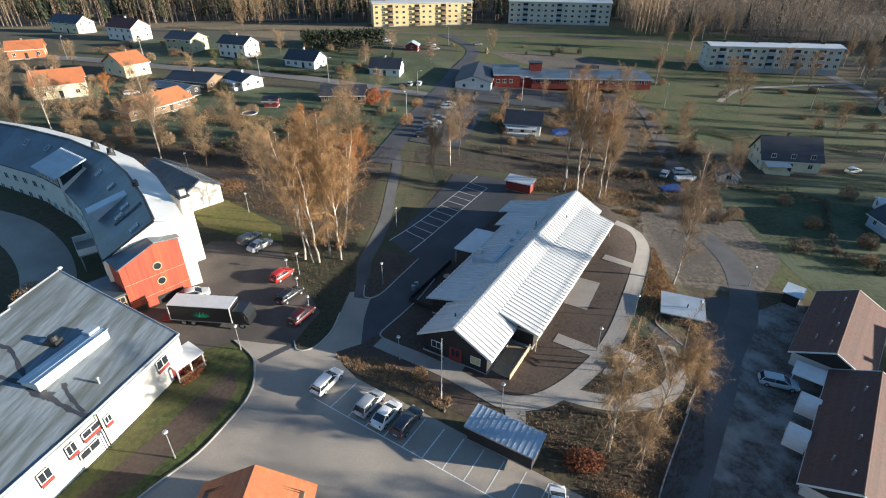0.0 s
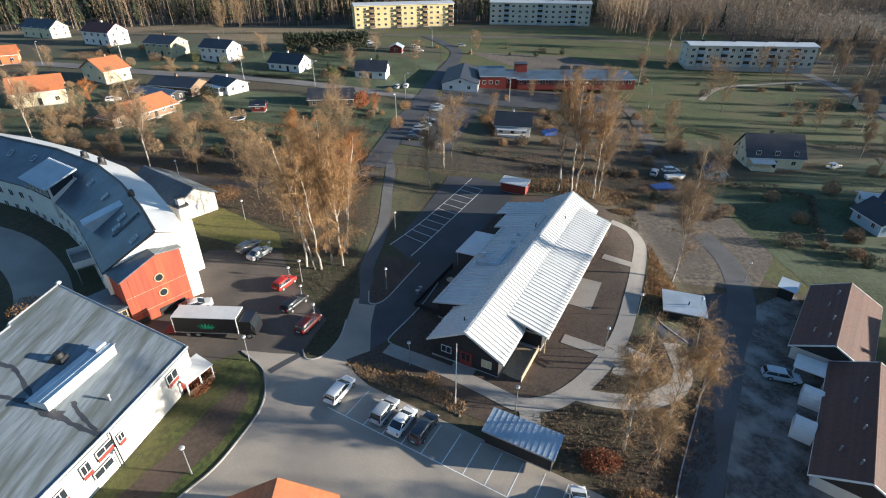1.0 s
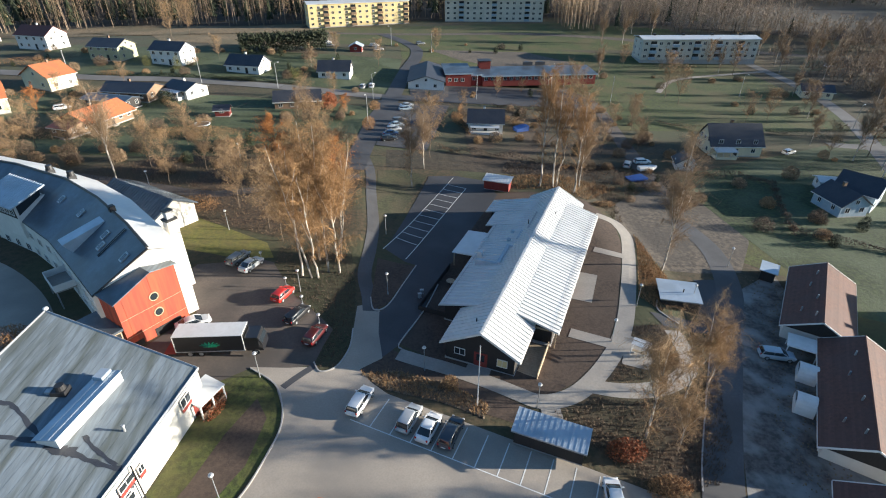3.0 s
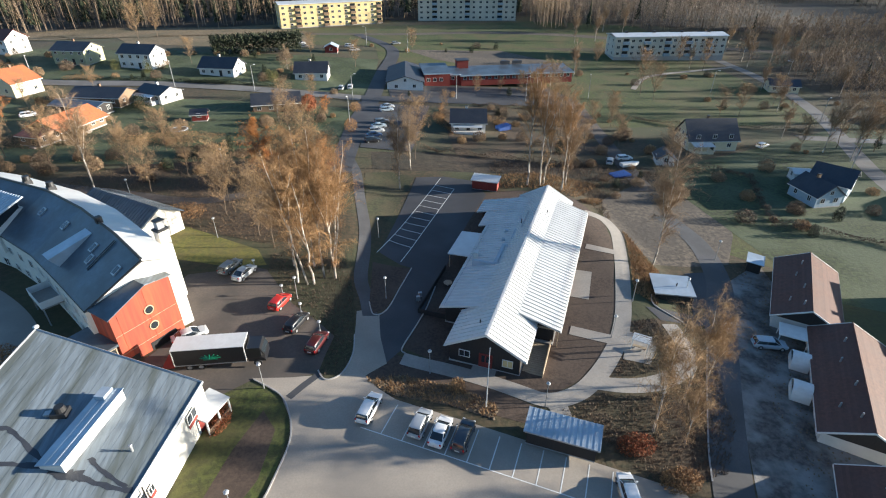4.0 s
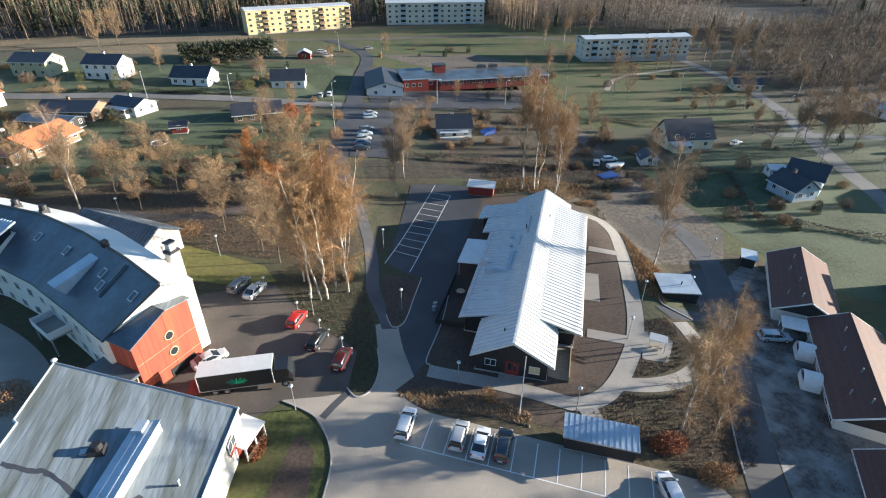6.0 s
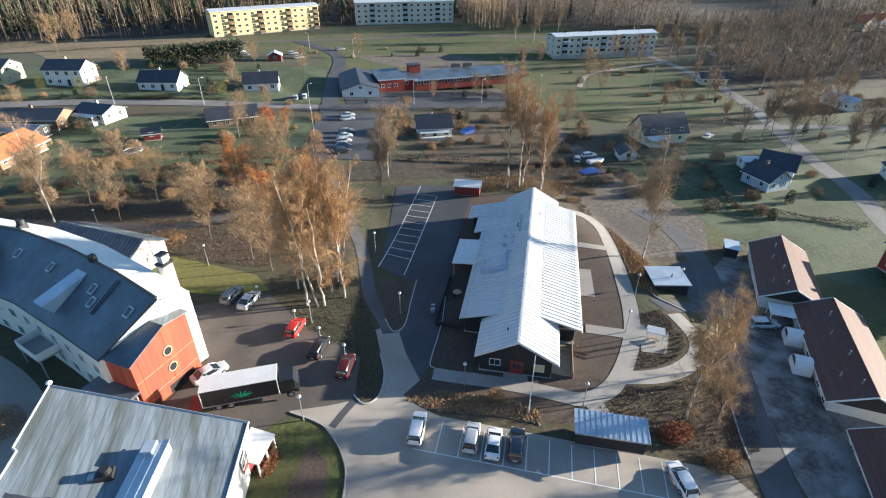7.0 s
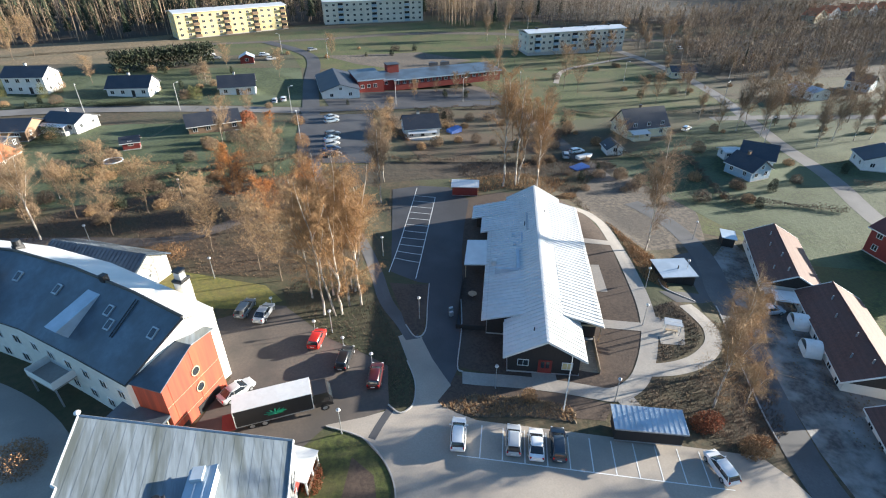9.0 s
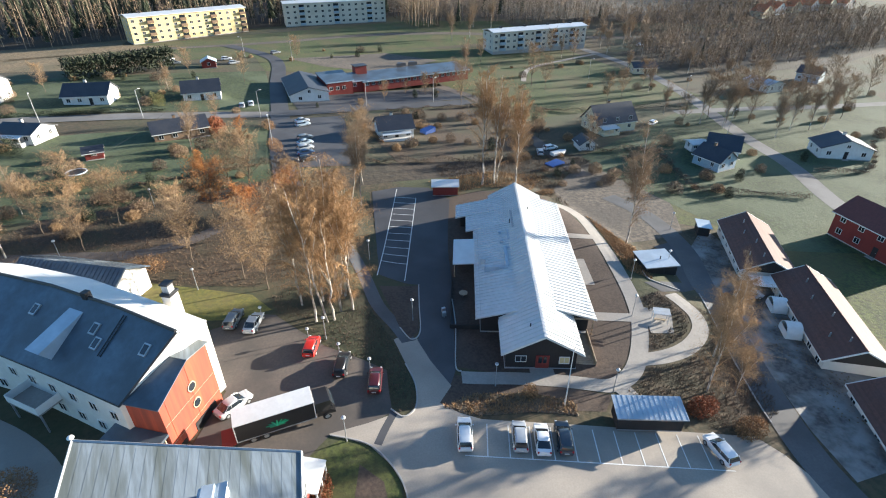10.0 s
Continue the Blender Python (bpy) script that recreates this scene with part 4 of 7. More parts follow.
plan = [NE, NW, W2, W3, SW, SE, MID]
part("wall", prism([((x - (-42)) * 0.99 - 42, (y - 36) * 0.99 + 36) for x, y in plan], 0.5, [hall_z(*p) - 0.3 for p in plan]), M["render"], fw)
part("roof", slab([(x, y, hall_z(x, y)) for x, y in plan], 0.3), M["felt"], fw, "grey-green weathered roofing felt")
for i in range(len(plan)):
    a, b = Vector((*plan[i], hall_z(*plan[i]))), Vector((*plan[(i + 1) % len(plan)], hall_z(*plan[(i + 1) % len(plan)])))
    bm = bmesh.new()
    tube(bm, a + Vector((0, 0, 0.03)), b + Vector((0, 0, 0.03)), 0.13, 0.13, 4)
    part("roof_edge", bm, M["metal"], fw)
# felt laps running down the roof
for i in range(1, 22):
    p, q = Vector(NW).lerp(Vector(NE), i / 22), Vector((-52.4, 30)).lerp(Vector((-34.4, 30)), i / 22)
    p = p.lerp(q, 0.02)
    v = []
    for s in (-0.03, 0.03):
        for e in (p, q):
            v.append((e.x + s, e.y, hall_z(e.x, e.y) + 0.006))
    part("felt_lap", mesh("felt_lap", v, [(0, 2, 3, 1)], M["felt"]), M["felt"], fw)
# dark weathered joints and a pale valley in the roof
def roof_band(pts, width, material, name, label, lift):
    rb = ribbon(curve_pts(pts, 5), width)
    m = len(rb) // 2
    rng = random.Random(int(pts[0][0] * 10))
    vs = []
    for x, y in rb:
        x, y = x + rng.uniform(-1, 1) * width * 0.22, y + rng.uniform(-1, 1) * width * 0.22
        vs.append((x, y, hall_z(x, y) + lift))
    part(name, mesh(name, vs, [(2 * m - 1 - i, 2 * m - 2 - i, i + 1, i) for i in range(m - 1)], material), material, fw, label)


for k, (w_, pts) in enumerate(((0.45, [(-49.8, 41.6), (-47.3, 40.6), (-45.9, 40.2), (-43.6, 38.2), (-42.0, 36.9)]), (0.5, [(-51.6, 37.4), (-48, 37.0), (-44.4, 36.6), (-41.5, 36.2), (-38.4, 35.0), (-35.4, 33.9), (-34.0, 33.7)]),
                  (0.35, [(-38.4, 37.0), (-37.4, 36.0), (-36.0, 34.9), (-34.6, 34.0)]), (0.9, [(-41.0, 36.0), (-39.6, 35.4), (-38.4, 35.2)]))):
    roof_band(pts, w_, M["dark_tile"], "moss_band", "dark mossy joint in the roof valley", 0.012 + 0.004 * k)
for x, y in ((-49.9, 54.3),):
    dish = thing("wall_lamp", pose(x, y, hall_z(x, y) + 0.1), "white round lamp on the corner of the roof", "lamp")
    bm = bmesh.new()
    bmesh.ops.create_uvsphere(bm, u_segments=14, v_segments=9, radius=0.32)
    for v in bm.verts:
        v.co.z *= 0.6
    part("globe", bm, M["globe"], dish)
    part("bracket", tube(bmesh.new(), (0, 0, -0.5), (0, 0, -0.1), 0.06, 0.06, 6), M["metal"], dish)
mon = thing("roof_lantern", Matrix.Translation((-40.8, 35.8, 8.3)) @ Matrix.Rotation(math.atan2(8.1, 2.0), 4, "Z"), "long white-sided metal roof lantern on the felt roof", "roof lantern")
part("side", prism([(0, -1.1), (8.6, -1.1), (8.6, 1.1), (0, 1.1)], -0.6, [0.85, 0.85, 0.55, 0.55]), M["white"], mon)
part("cover", slab([(-0.15, -1.2, 0.95), (8.75, -1.2, 0.95), (8.75, 1.3, 0.58), (-0.15, 1.3, 0.58)], 0.08), M["sheet_b"], mon, "blue-grey metal sheet cover")
for y in (-0.45, 0.4):
    part("seam", slab([(-0.1, y - 0.05, 0.80 - y * 0.148), (8.7, y - 0.05, 0.80 - y * 0.148), (8.7, y + 0.05, 0.795 - y * 0.148), (-0.1, y + 0.05, 0.795 - y * 0.148)], 0.06), M["sheet_b"], mon)
part("hatch", boxed(7.2, 8.6, -0.2, 0.9, 0.5, 1.15, 0.04), M["sheet_b"], mon)
fan = thing("roof_fan_unit", pose(-42.6, 42.0, hall_z(-42.6, 42)), "black round roof fan on a square curb", "roof fan")
part("curb", boxed(-0.7, 0.7, -0.6, 0.6, -0.1, 0.5, 0.03), M["black"], fan)
part("cowl", tube(bmesh.new(), (0.1, 0, 0.5), (0.1, 0, 1.05), 0.5, 0.42, 14), M["black"], fan)
part("side_unit", boxed(-1.4, -0.8, -0.3, 0.3, 0, 0.4, 0.03), M["metal"], fan)
vp = thing("roof_vent_pipe", pose(-35.2, 37.6, hall_z(-35.2, 37.6) - 0.1), "short grey vent pipe on the felt roof", "vent pipe")
part("pipe", tube(bmesh.new(), (0, 0, 0), (0, 0, 0.8), 0.12, 0.12, 10), M["metal"], vp)
part("cap", tube(bmesh.new(), (0, 0, 0.8), (0, 0, 0.92), 0.2, 0.14, 10), M["metal"], vp)
# eastern wall: windows with red panels
wd = (Vector(MID) - Vector(NE)).normalized()
nrm = Vector((-wd.y, wd.x))
for t, z, w_, h_, red in ((3.45, 5.1, 1.7, 1.2, 1), (11.4, 4.8, 0.8, 0.9, 1), (13.2, 5.4, 1.9, 0.8, 1), (14.0, 3.5, 2.2, 0.9, 0), (15.4, 5.1, 1.0, 1.2, 1), (18.2, 4.9, 1.2, 1.2, 1)):
    p = Vector(NE) + wd * t
    if t > 12.2:
        d2 = (Vector(SE) - Vector(MID)).normalized()
        p = Vector(MID) + d2 * (t - 12.2)
        m = facing(p + Vector((0.12, -0.02)), -d2, z)
    else:
        m = facing(p + Vector((0.10, -0.0)), -wd, z)
    wn_ = window(fw, m, w_, h_)
    if red or t < 3:
        part("panel", boxed(-w_ / 2, w_ / 2, -0.06, 0.03, -0.5, -0.02), M["red_wood"], wn_, "brick-red panel under the window")
part("downpipe", tube(bmesh.new(), (-33.35, 33.9, 1.6), (-33.35, 33.9, 6.9), 0.07, 0.07, 8), M["black"], fw, "black downpipe")
porch = thing("white_porch", facing((-32.9, 44.1), (0.46, 0.89), 1.75), "white timber porch with a pale sheet roof", "porch")
part("roof", slab([(0, -2.6, 2.3), (3.8, -2.6, 2.3), (3.8, 0, 2.9), (0, 0, 2.9)], 0.14), M["sheet"], porch)
for x in (0.15, 1.9, 3.6):
    part("post", boxed(x - 0.08, x + 0.08, -2.5, -2.34, 0, 2.2), M["white"], porch)
part("parapet", boxed(0.1, 3.7, -2.5, -2.38, 0.0, 0.9), M["brick"], porch)
part("back_room", boxed(0.1, 1.6, -1.4, -0.05, 0, 2.4), M["red_wood"], porch)

# ---- curved white residence ----
RID = [(-39.7, 60.6), (-45.0, 67.6), (-52.6, 76.4), (-60.6, 84.0), (-72.4, 91.7), (-87.6, 98.6), (-104, 104)]
LEF = [(-46.2, 57.2), (-52.4, 64.6), (-59.0, 72.2), (-66.4, 79.0), (-76.4, 85.6), (-90.4, 91.8), (-106, 96.6)]
RGT = [(-36.9, 63.2), (-41.2, 68.8), (-49.2, 78.6), (-57.4, 86.4), (-70.2, 95.0), (-85.6, 102.6), (-102, 108)]
res = thing("curved_residence", pose(0, 0, 0), "curved white three-storey building with a dark blue-grey roof", "building")
for i in range(6):
    q = [LEF[i], LEF[i + 1], RID[i + 1], RGT[i + 1], RGT[i], RID[i]]
    part("wall", prism(q, 0.5, [9.55, 9.55, 13.9, 12.6, 12.6, 13.9]), M["render"], res)
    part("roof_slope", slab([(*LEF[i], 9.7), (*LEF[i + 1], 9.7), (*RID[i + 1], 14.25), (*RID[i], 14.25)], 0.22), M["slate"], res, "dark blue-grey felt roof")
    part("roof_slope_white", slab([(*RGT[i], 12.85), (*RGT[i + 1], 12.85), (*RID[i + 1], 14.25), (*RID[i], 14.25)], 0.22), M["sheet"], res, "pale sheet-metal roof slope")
    bm = bmesh.new()
    tube(bm, (*RID[i], 14.3), (*RID[i + 1], 14.3), 0.2, 0.2, 6)
    part("ridge_cap", bm, M["black"], res)
    d = Vector(LEF[i]) - Vector(LEF[i + 1])
    k = max(2, int(d.length / 2.6))
    for j in range(k):
        p = Vector(LEF[i + 1]).lerp(Vector(LEF[i]), (j + 0.5) / k)
        o = Vector((d.y, -d.x)).normalized() * 0.02
        for z in (4.0, 6.9):
            window(res, facing(p + o, d, z), 1.2, 1.3)
    bm = bmesh.new()
    tube(bm, (*LEF[i], 9.55), (*LEF[i + 1], 9.55), 0.09, 0.09, 6)
    part("gutter", bm, M["black"], res)
GD = (Vector(RGT[0]) - Vector(LEF[0])).normalized()
for a, b, z0, z1 in ((LEF[0], RID[0], 9.7, 14.25), (RID[0], RGT[0], 14.25, 12.85)):
    bm = bmesh.new()
    tube(bm, (*a, z0 - 0.1), (*b, z1 - 0.1), 0.14, 0.14, 4)
    part("barge_board", bm, M["black"] if a == LEF[0] else M["sheet"], res)
gp = Vector(RGT[0]) - GD * 1.2
window(res, facing(gp + Vector((GD.y, -GD.x)) * 0.03, GD, 11.0), 0.5, 0.5, 1)


def on_slope(i, t, s):
    """A place on the dark slope: t along section i, s from eave to ridge."""
    e = Vector((*LEF[i], 9.7)).lerp(Vector((*LEF[i + 1], 9.7)), t)
    r = Vector((*RID[i], 14.25)).lerp(Vector((*RID[i + 1], 14.25)), t)
    p = e.lerp(r, s)
    x = (Vector((*LEF[i], 9.7)) - Vector((*LEF[i + 1], 9.7))).normalized()
    y = (r - e).normalized()
    y = (y - x * y.dot(x)).normalized()
    z = x.cross(y)
    m = Matrix((x, y, z)).transposed().to_4x4()
    m.translation = p
    return m


for i, t, s in ((1, 0.95, 0.65), (1, 0.07, 0.67), (0, 0.89, 0.52), (0, 0.2, 0.67), (2, 0.63, 0.66), (4, 0.62, 0.66), (4, 0.2, 0.66)):
    sk = part("roof_window", boxed(-0.48, 0.48, -0.7, 0.7, 0.0, 0.2, 0.02), M["metal"], res, "", on_slope(i, t, s))
    part("pane", boxed(-0.34, 0.34, -0.52, 0.52, 0.2, 0.215), M["pane"], sk)
# low wedge dormer and the roof ladder
part("wedge_dormer", prism([(-1.1, -2.7), (1.1, -2.7), (1.1, 3.0), (-1.1, 3.0)], -0.3, [1.7, 1.7, 0.08, 0.08]), M["sheet_b"], res, "low wedge-shaped dormer", on_slope(1, 0.40, 0.47))
lad = bmesh.new()
for x in (-0.2, 0.2):
    box(lad, x - 0.04, x + 0.04, -2.4, 2.4, 0.08, 0.16)
for i in range(12):
    box(lad, -0.2, 0.2, -2.3 + i * 0.4, -2.24 + i * 0.4, 0.1, 0.14)
part("roof_ladder", lad, M["black"], res, "", on_slope(0, 0.77, 0.67))
# big gabled dormer with a row of windows
dm = on_slope(3, 0.35, 0.16)
dv = dm.translation
dx = (Vector(LEF[3]) - Vector(LEF[4])).normalized()
dorm = part("dormer", boxed(-4.2, 4.2, -1.6, 5.0, -3.2, 2.4), M["render"], res, "wide dormer with a row of windows", facing((dv.x, dv.y), dx, 10.0))
part("dormer_roof", slab([(-4.8, -2.2, 2.3), (4.8, -2.2, 2.3), (4.8, 3.4, 4.2), (-4.8, 3.4, 4.2)], 0.18), M["sheet_b"], dorm)
for i in range(16):
    x = -4.7 + i * 0.626
    part("seam", slab([(x - 0.05, -2.2, 2.36), (x + 0.05, -2.2, 2.36), (x + 0.05, 3.4, 4.26), (x - 0.05, 3.4, 4.26)], 0.06), M["sheet_b"], dorm)
part("dormer_front", boxed(-4.25, 4.25, -1.66, -1.6, 0.3, 2.3), M["dark_wood"], dorm, "dark boarded dormer front")
part("side_glazing", mesh("side_glazing", [(4.22, -1.2, 0.6), (4.22, 2.6, 2.6), (4.22, 2.6, 3.8), (4.22, -1.2, 2.5)], [(0, 1, 2, 3)], M["pane"]), M["pane"], dorm)
for i in range(6):
    window(dorm, pose(-3.4 + i * 1.36, -1.66, 0.7), 1.1, 1.2)
# balcony on the low side
bal = part("balcony", boxed(-2.6, 2.6, -2.6, 0, 0, 0.2), M["concrete"], res, "white balcony on posts", facing(Vector(LEF[1]).lerp(Vector(LEF[2]), 0.36), Vector(LEF[1]) - Vector(LEF[2]), 5.9))
for x in (-2.5, 2.5):
    part("post", boxed(x - 0.08, x + 0.08, -2.5, -2.34, -3.6, 0), M["metal"], bal)
part("railing", boxed(-2.6, 2.6, -2.6, -2.54, 0.2, 1.2), M["white"], bal)
part("railing", boxed(-2.6, -2.54, -2.54, 0, 0.2, 1.2), M["white"], bal)
part("railing", boxed(2.54, 2.6, -2.54, 0, 0.2, 1.2), M["white"], bal)
# chimneys on the far side, and the stack that stands against the gable end
for x, y, z in ((-65.4, 88.4, 13.4), (-60.6, 85.4, 13.4)):
    c = part("chimney", boxed(-0.55, 0.55, -0.5, 0.5, -2.6, 1.0, 0.03), M["black"], res, "", pose(x, y, z, 0, 0, 45))
    part("chimney_cap", tube(bmesh.new(), (0, 0, 1.0), (0, 0, 1.7), 0.55, 0.5, 12), M["black"], c)
c = part("chimney", boxed(-0.75, 0.75, -0.6, 0.6, -11.0, 0.6, 0.03), M["render"], res, "grey rendered chimney stack", pose(-40.2, 69.5, 12.9, 0, 0, 52))
part("chimney_collar", boxed(-0.85, 0.85, -0.7, 0.7, 0.6, 0.95, 0.03), M["black"], c)
part("chimney_flue", boxed(-0.5, 0.5, -0.45, 0.45, 0.95, 2.0, 0.03), M["metal"], c)
part("chimney_cap", boxed(-0.62, 0.62, -0.56, 0.56, 2.0, 2.2, 0.03), M["black"], c)
part("ridge_vent", boxed(-0.4, 0.4, -0.4, 0.4, -0.3, 0.8, 0.05), M["black"], res, "", pose(-48.6, 71.9, 14.2, 0, 0, 45))
# northern annex with a ribbed metal roof
an = thing("annex", facing((-49.3, 84.2), (-0.8, 0.6), 1.85), "white annex with a dark ribbed metal roof", "building")
part("wall", prism([(0, -7.6), (17, -7.6), (17, 0), (0, 0)], -1.0, 4.6), M["render"], an)
part("gable", mesh("gable", [(0, -7.6, 4.6), (0, 0, 4.6), (0, -3.8, 6.6), (0.2, -7.6, 4.6), (0.2, 0, 4.6), (0.2, -3.8, 6.6)], [(0, 2, 1), (3, 4, 5), (0, 1, 4, 3), (1, 2, 5, 4), (2, 0, 3, 5)], M["render"]), M["render"], an)
for y0 in (-8.1, 0.5):
    r = part("roof_slope", slab([(-0.5, y0, 4.5), (17.4, y0, 4.5), (17.4, -3.8, 6.85), (-0.5, -3.8, 6.85)], 0.16), M["slate"], an)
    for i in range(26):
        x = -0.4 + 17.7 * i / 25
        part("seam", slab([(x - 0.05, y0, 4.6), (x + 0.05, y0, 4.6), (x + 0.05, -3.8, 6.95), (x - 0.05, -3.8, 6.95)], 0.1), M["slate"], r)

# orange stair tower
TA, TB = Vector((-42.7, 54.9)), Vector((-37.5, 61.2))
td = (TB - TA).normalized()
tw_ = (TB - TA).length
tower = thing("stair_tower", facing(TA, td, 1.4), "orange-red sheet-clad stair tower with round windows", "building")
prof = [(0, -1), (tw_, -1), (tw_, 9.7), (tw_ * 0.82, 10.0), (tw_ * 0.6, 10.15), (0, 8.3)]
v = [(x, 0, z) for x, z in prof] + [(x, 4.2, z) for x, z in prof]
part("wall", mesh("wall", v, [(0, 1, 2, 3, 4, 5), (11, 10, 9, 8, 7, 6)] + [((i + 1) % 6, i, 6 + i, 6 + (i + 1) % 6) for i in range(6)], M["orange_sheet"]), M["orange_sheet"], tower)
part("roof", slab([(-0.25, -0.2, 8.42), (tw_ * 0.6, -0.2, 10.42), (tw_ * 0.6, 4.3, 10.42), (-0.25, 4.3, 8.42)], 0.12), M["slate"], tower, "dark felt roof")
part("roof", slab([(tw_ * 0.6, -0.25, 10.5), (tw_ + 0.25, -0.25, 10.0), (tw_ + 0.25, 3.2, 10.0), (tw_ * 0.6, 3.2, 10.5)], 0.14), M["felt"], tower, "grey-green metal roof")
for z in (2.9, 5.6):
    part("panel_joint", boxed(0.02 if z < 8 else 3, tw_ - 0.02, -0.02, 0.0, z, z + 0.04), M["pale_wood"], tower, "pale cladding joint")
for i in range(1, 9, 4):
    part("cladding_rib", boxed(tw_ * i / 9 - 0.03, tw_ * i / 9 + 0.03, -0.03, 0.0, -0.5, 8.3 + 1.9 * min(1, i / 9 / 0.6) * 0.98 - 0.2 - (0.4 if i > 7 else 0)), M["orange_sheet"], tower)
for z in (4.5, 6.9):
    ring = bmesh.new()
    tube(ring, (tw_ * 0.56, -0.1, z), (tw_ * 0.56, 0.05, z), 0.62, 0.62, 22)
    rw = part("round_window", ring, M["pale_wood"], tower, "round porthole window")
    gl = bmesh.new()
    tube(gl, (tw_ * 0.56, -0.13, z), (tw_ * 0.56, -0.1, z), 0.48, 0.48, 22)
    part("pane", gl, M["pane"], rw)
part("garage_opening", boxed(tw_ * 0.42, tw_ * 0.86, -0.05, 0.0, -0.2, 2.3), M["black"], tower, "dark open gateway")
part("entrance", boxed(0.2, tw_ * 0.22, -0.05, 0.0, -0.2, 2.0), M["dark_wood"], tower)
# glazed link
link = thing("glazed_link", facing((-45.5, 51.7), td, 1.7), "low glazed link with a felt roof and brass-coloured bars", "building")
part("wall", boxed(0, 4.1, 0.3, 6.0, -1, 4.0), M["render"], link)
part("roof", slab([(-0.2, -0.2, 4.5), (4.2, -0.2, 4.5), (4.2, 6.2, 4.5), (-0.2, 6.2, 4.5)], 0.3), M["slate"], link)
window(link, pose(2.05, 0.3, 0.2), 3.9, 3.7, 6, 4, M["pale_wood"], name="glazed_wall", bar=0.1)

# ---- orange-roofed house at the corner ----
oh = thing("orange_roof_house", Matrix.Translation((-16.6, 30.2, 0.6)) @ Matrix.Rotation(radians(182), 4, "Z"), "low house with an orange clay tile roof", "house", "village houses")
part("wall", boxed(-4.6, 4.6, 1.2, 15, -1, 2.6), M["brick"], oh)
for s in (1, -1):
    c = [(s * 5.4, 0, 1.9), (s * 5.4, 16, 1.9), (0, 16, 4.75), (0, 0, 4.75)]
    r = part("roof_slope", slab(c, 0.18), M["orange_tile"], oh)
    courses(r, c, 15, M["orange_tile"])
part("gable", mesh("gable", [(-4.6, 1.2, 2.6), (4.6, 1.2, 2.6), (0, 1.2, 4.5), (-4.6, 1.4, 2.6), (4.6, 1.4, 2.6), (0, 1.4, 4.5)], [(0, 1, 2), (3, 5, 4)], M["brick"]), M["brick"], oh)
part("aerial", tube(bmesh.new(), (0.3, 2.2, 4.6), (0.3, 2.2, 5.6), 0.04, 0.04, 6), M["black"], oh)


# ---- brown row houses ----
def row_house(a, b, half, base, label, fences=False):
    """Eave from a to b on the western side; the ridge lies half the depth further east."""
    a, b = Vector(a), Vector(b)
    d = (b - a).normalized()
    n = Vector((-d.y, d.x))
    L = (b - a).length
    h = thing("row_house", facing(a, d, base), label, "house", "brown-roofed row houses")
    E0, R0 = 2.55, 5.05
    part("wall", mesh("wall", [(0.3, 0.5, -1), (L - 0.3, 0.5, -1), (L - 0.3, 2 * half - 0.5, -1), (0.3, 2 * half - 0.5, -1), (0.3, 0.5, E0), (L - 0.3, 0.5, E0), (L - 0.3, 2 * half - 0.5, E0), (0.3, 2 * half - 0.5, E0)],
                       [(0, 1, 5, 4), (1, 2, 6, 5), (2, 3, 7, 6), (3, 0, 4, 7)], M["render"]), M["render"], h)
    for x in (0.3, L - 0.3):
        part("gable", mesh("gable", [(x - 0.08, 0.5, E0), (x - 0.08, 2 * half - 0.5, E0), (x - 0.08, half, R0 - 0.15), (x + 0.08, 0.5, E0), (x + 0.08, 2 * half - 0.5, E0), (x + 0.08, half, R0 - 0.15)], [(0, 1, 2), (3, 5, 4), (0, 3, 4, 1)], M["dark_wood"]), M["dark_wood"], h, "black-boarded gable")
    for y0 in (0.0, 2 * half):
        c = [(0, y0, E0), (L, y0, E0), (L, half, R0), (0, half, R0)]
        r = part("roof_slope", slab(c, 0.16), M["brown_tile"], h)
        courses(r, c, 17, M["brown_tile"])
        part("fascia", boxed(0, L, y0 - 0.05 if y0 == 0 else y0, y0 if y0 == 0 else y0 + 0.05, E0 - 0.2, E0 + 0.02), M["white"], h)
    for x in (0, L):
        for y0 in (0.0, 2 * half):
            part("barge_board", slab([(x - 0.06, y0, E0 + 0.06), (x + 0.06, y0, E0 + 0.06), (x + 0.06, half, R0 + 0.08), (x - 0.06, half, R0 + 0.08)], 0.22), M["white"], h)
    part("ridge_tiles", tube(bmesh.new(), (0, half, R0 + 0.03), (L, half, R0 + 0.03), 0.13, 0.13, 8), M["brown_tile"], h)
    for t, s in ((0.2, 0.75), (0.4, 0.6), (0.62, 0.8), (0.8, 0.45), (0.88, 0.8)):
        z = E0 + (R0 - E0) * s
        part("roof_vent", tube(bmesh.new(), (L * t, half * s, z), (L * t, half * s, z + 0.75), 0.12, 0.1, 8), M["metal"], h, "small metal roof vent")
    for i in range(int(L / 3)):
        window(h, pose(1.8 + i * 3, 0.5, 0.9), 1.3, 1.2)
    return h


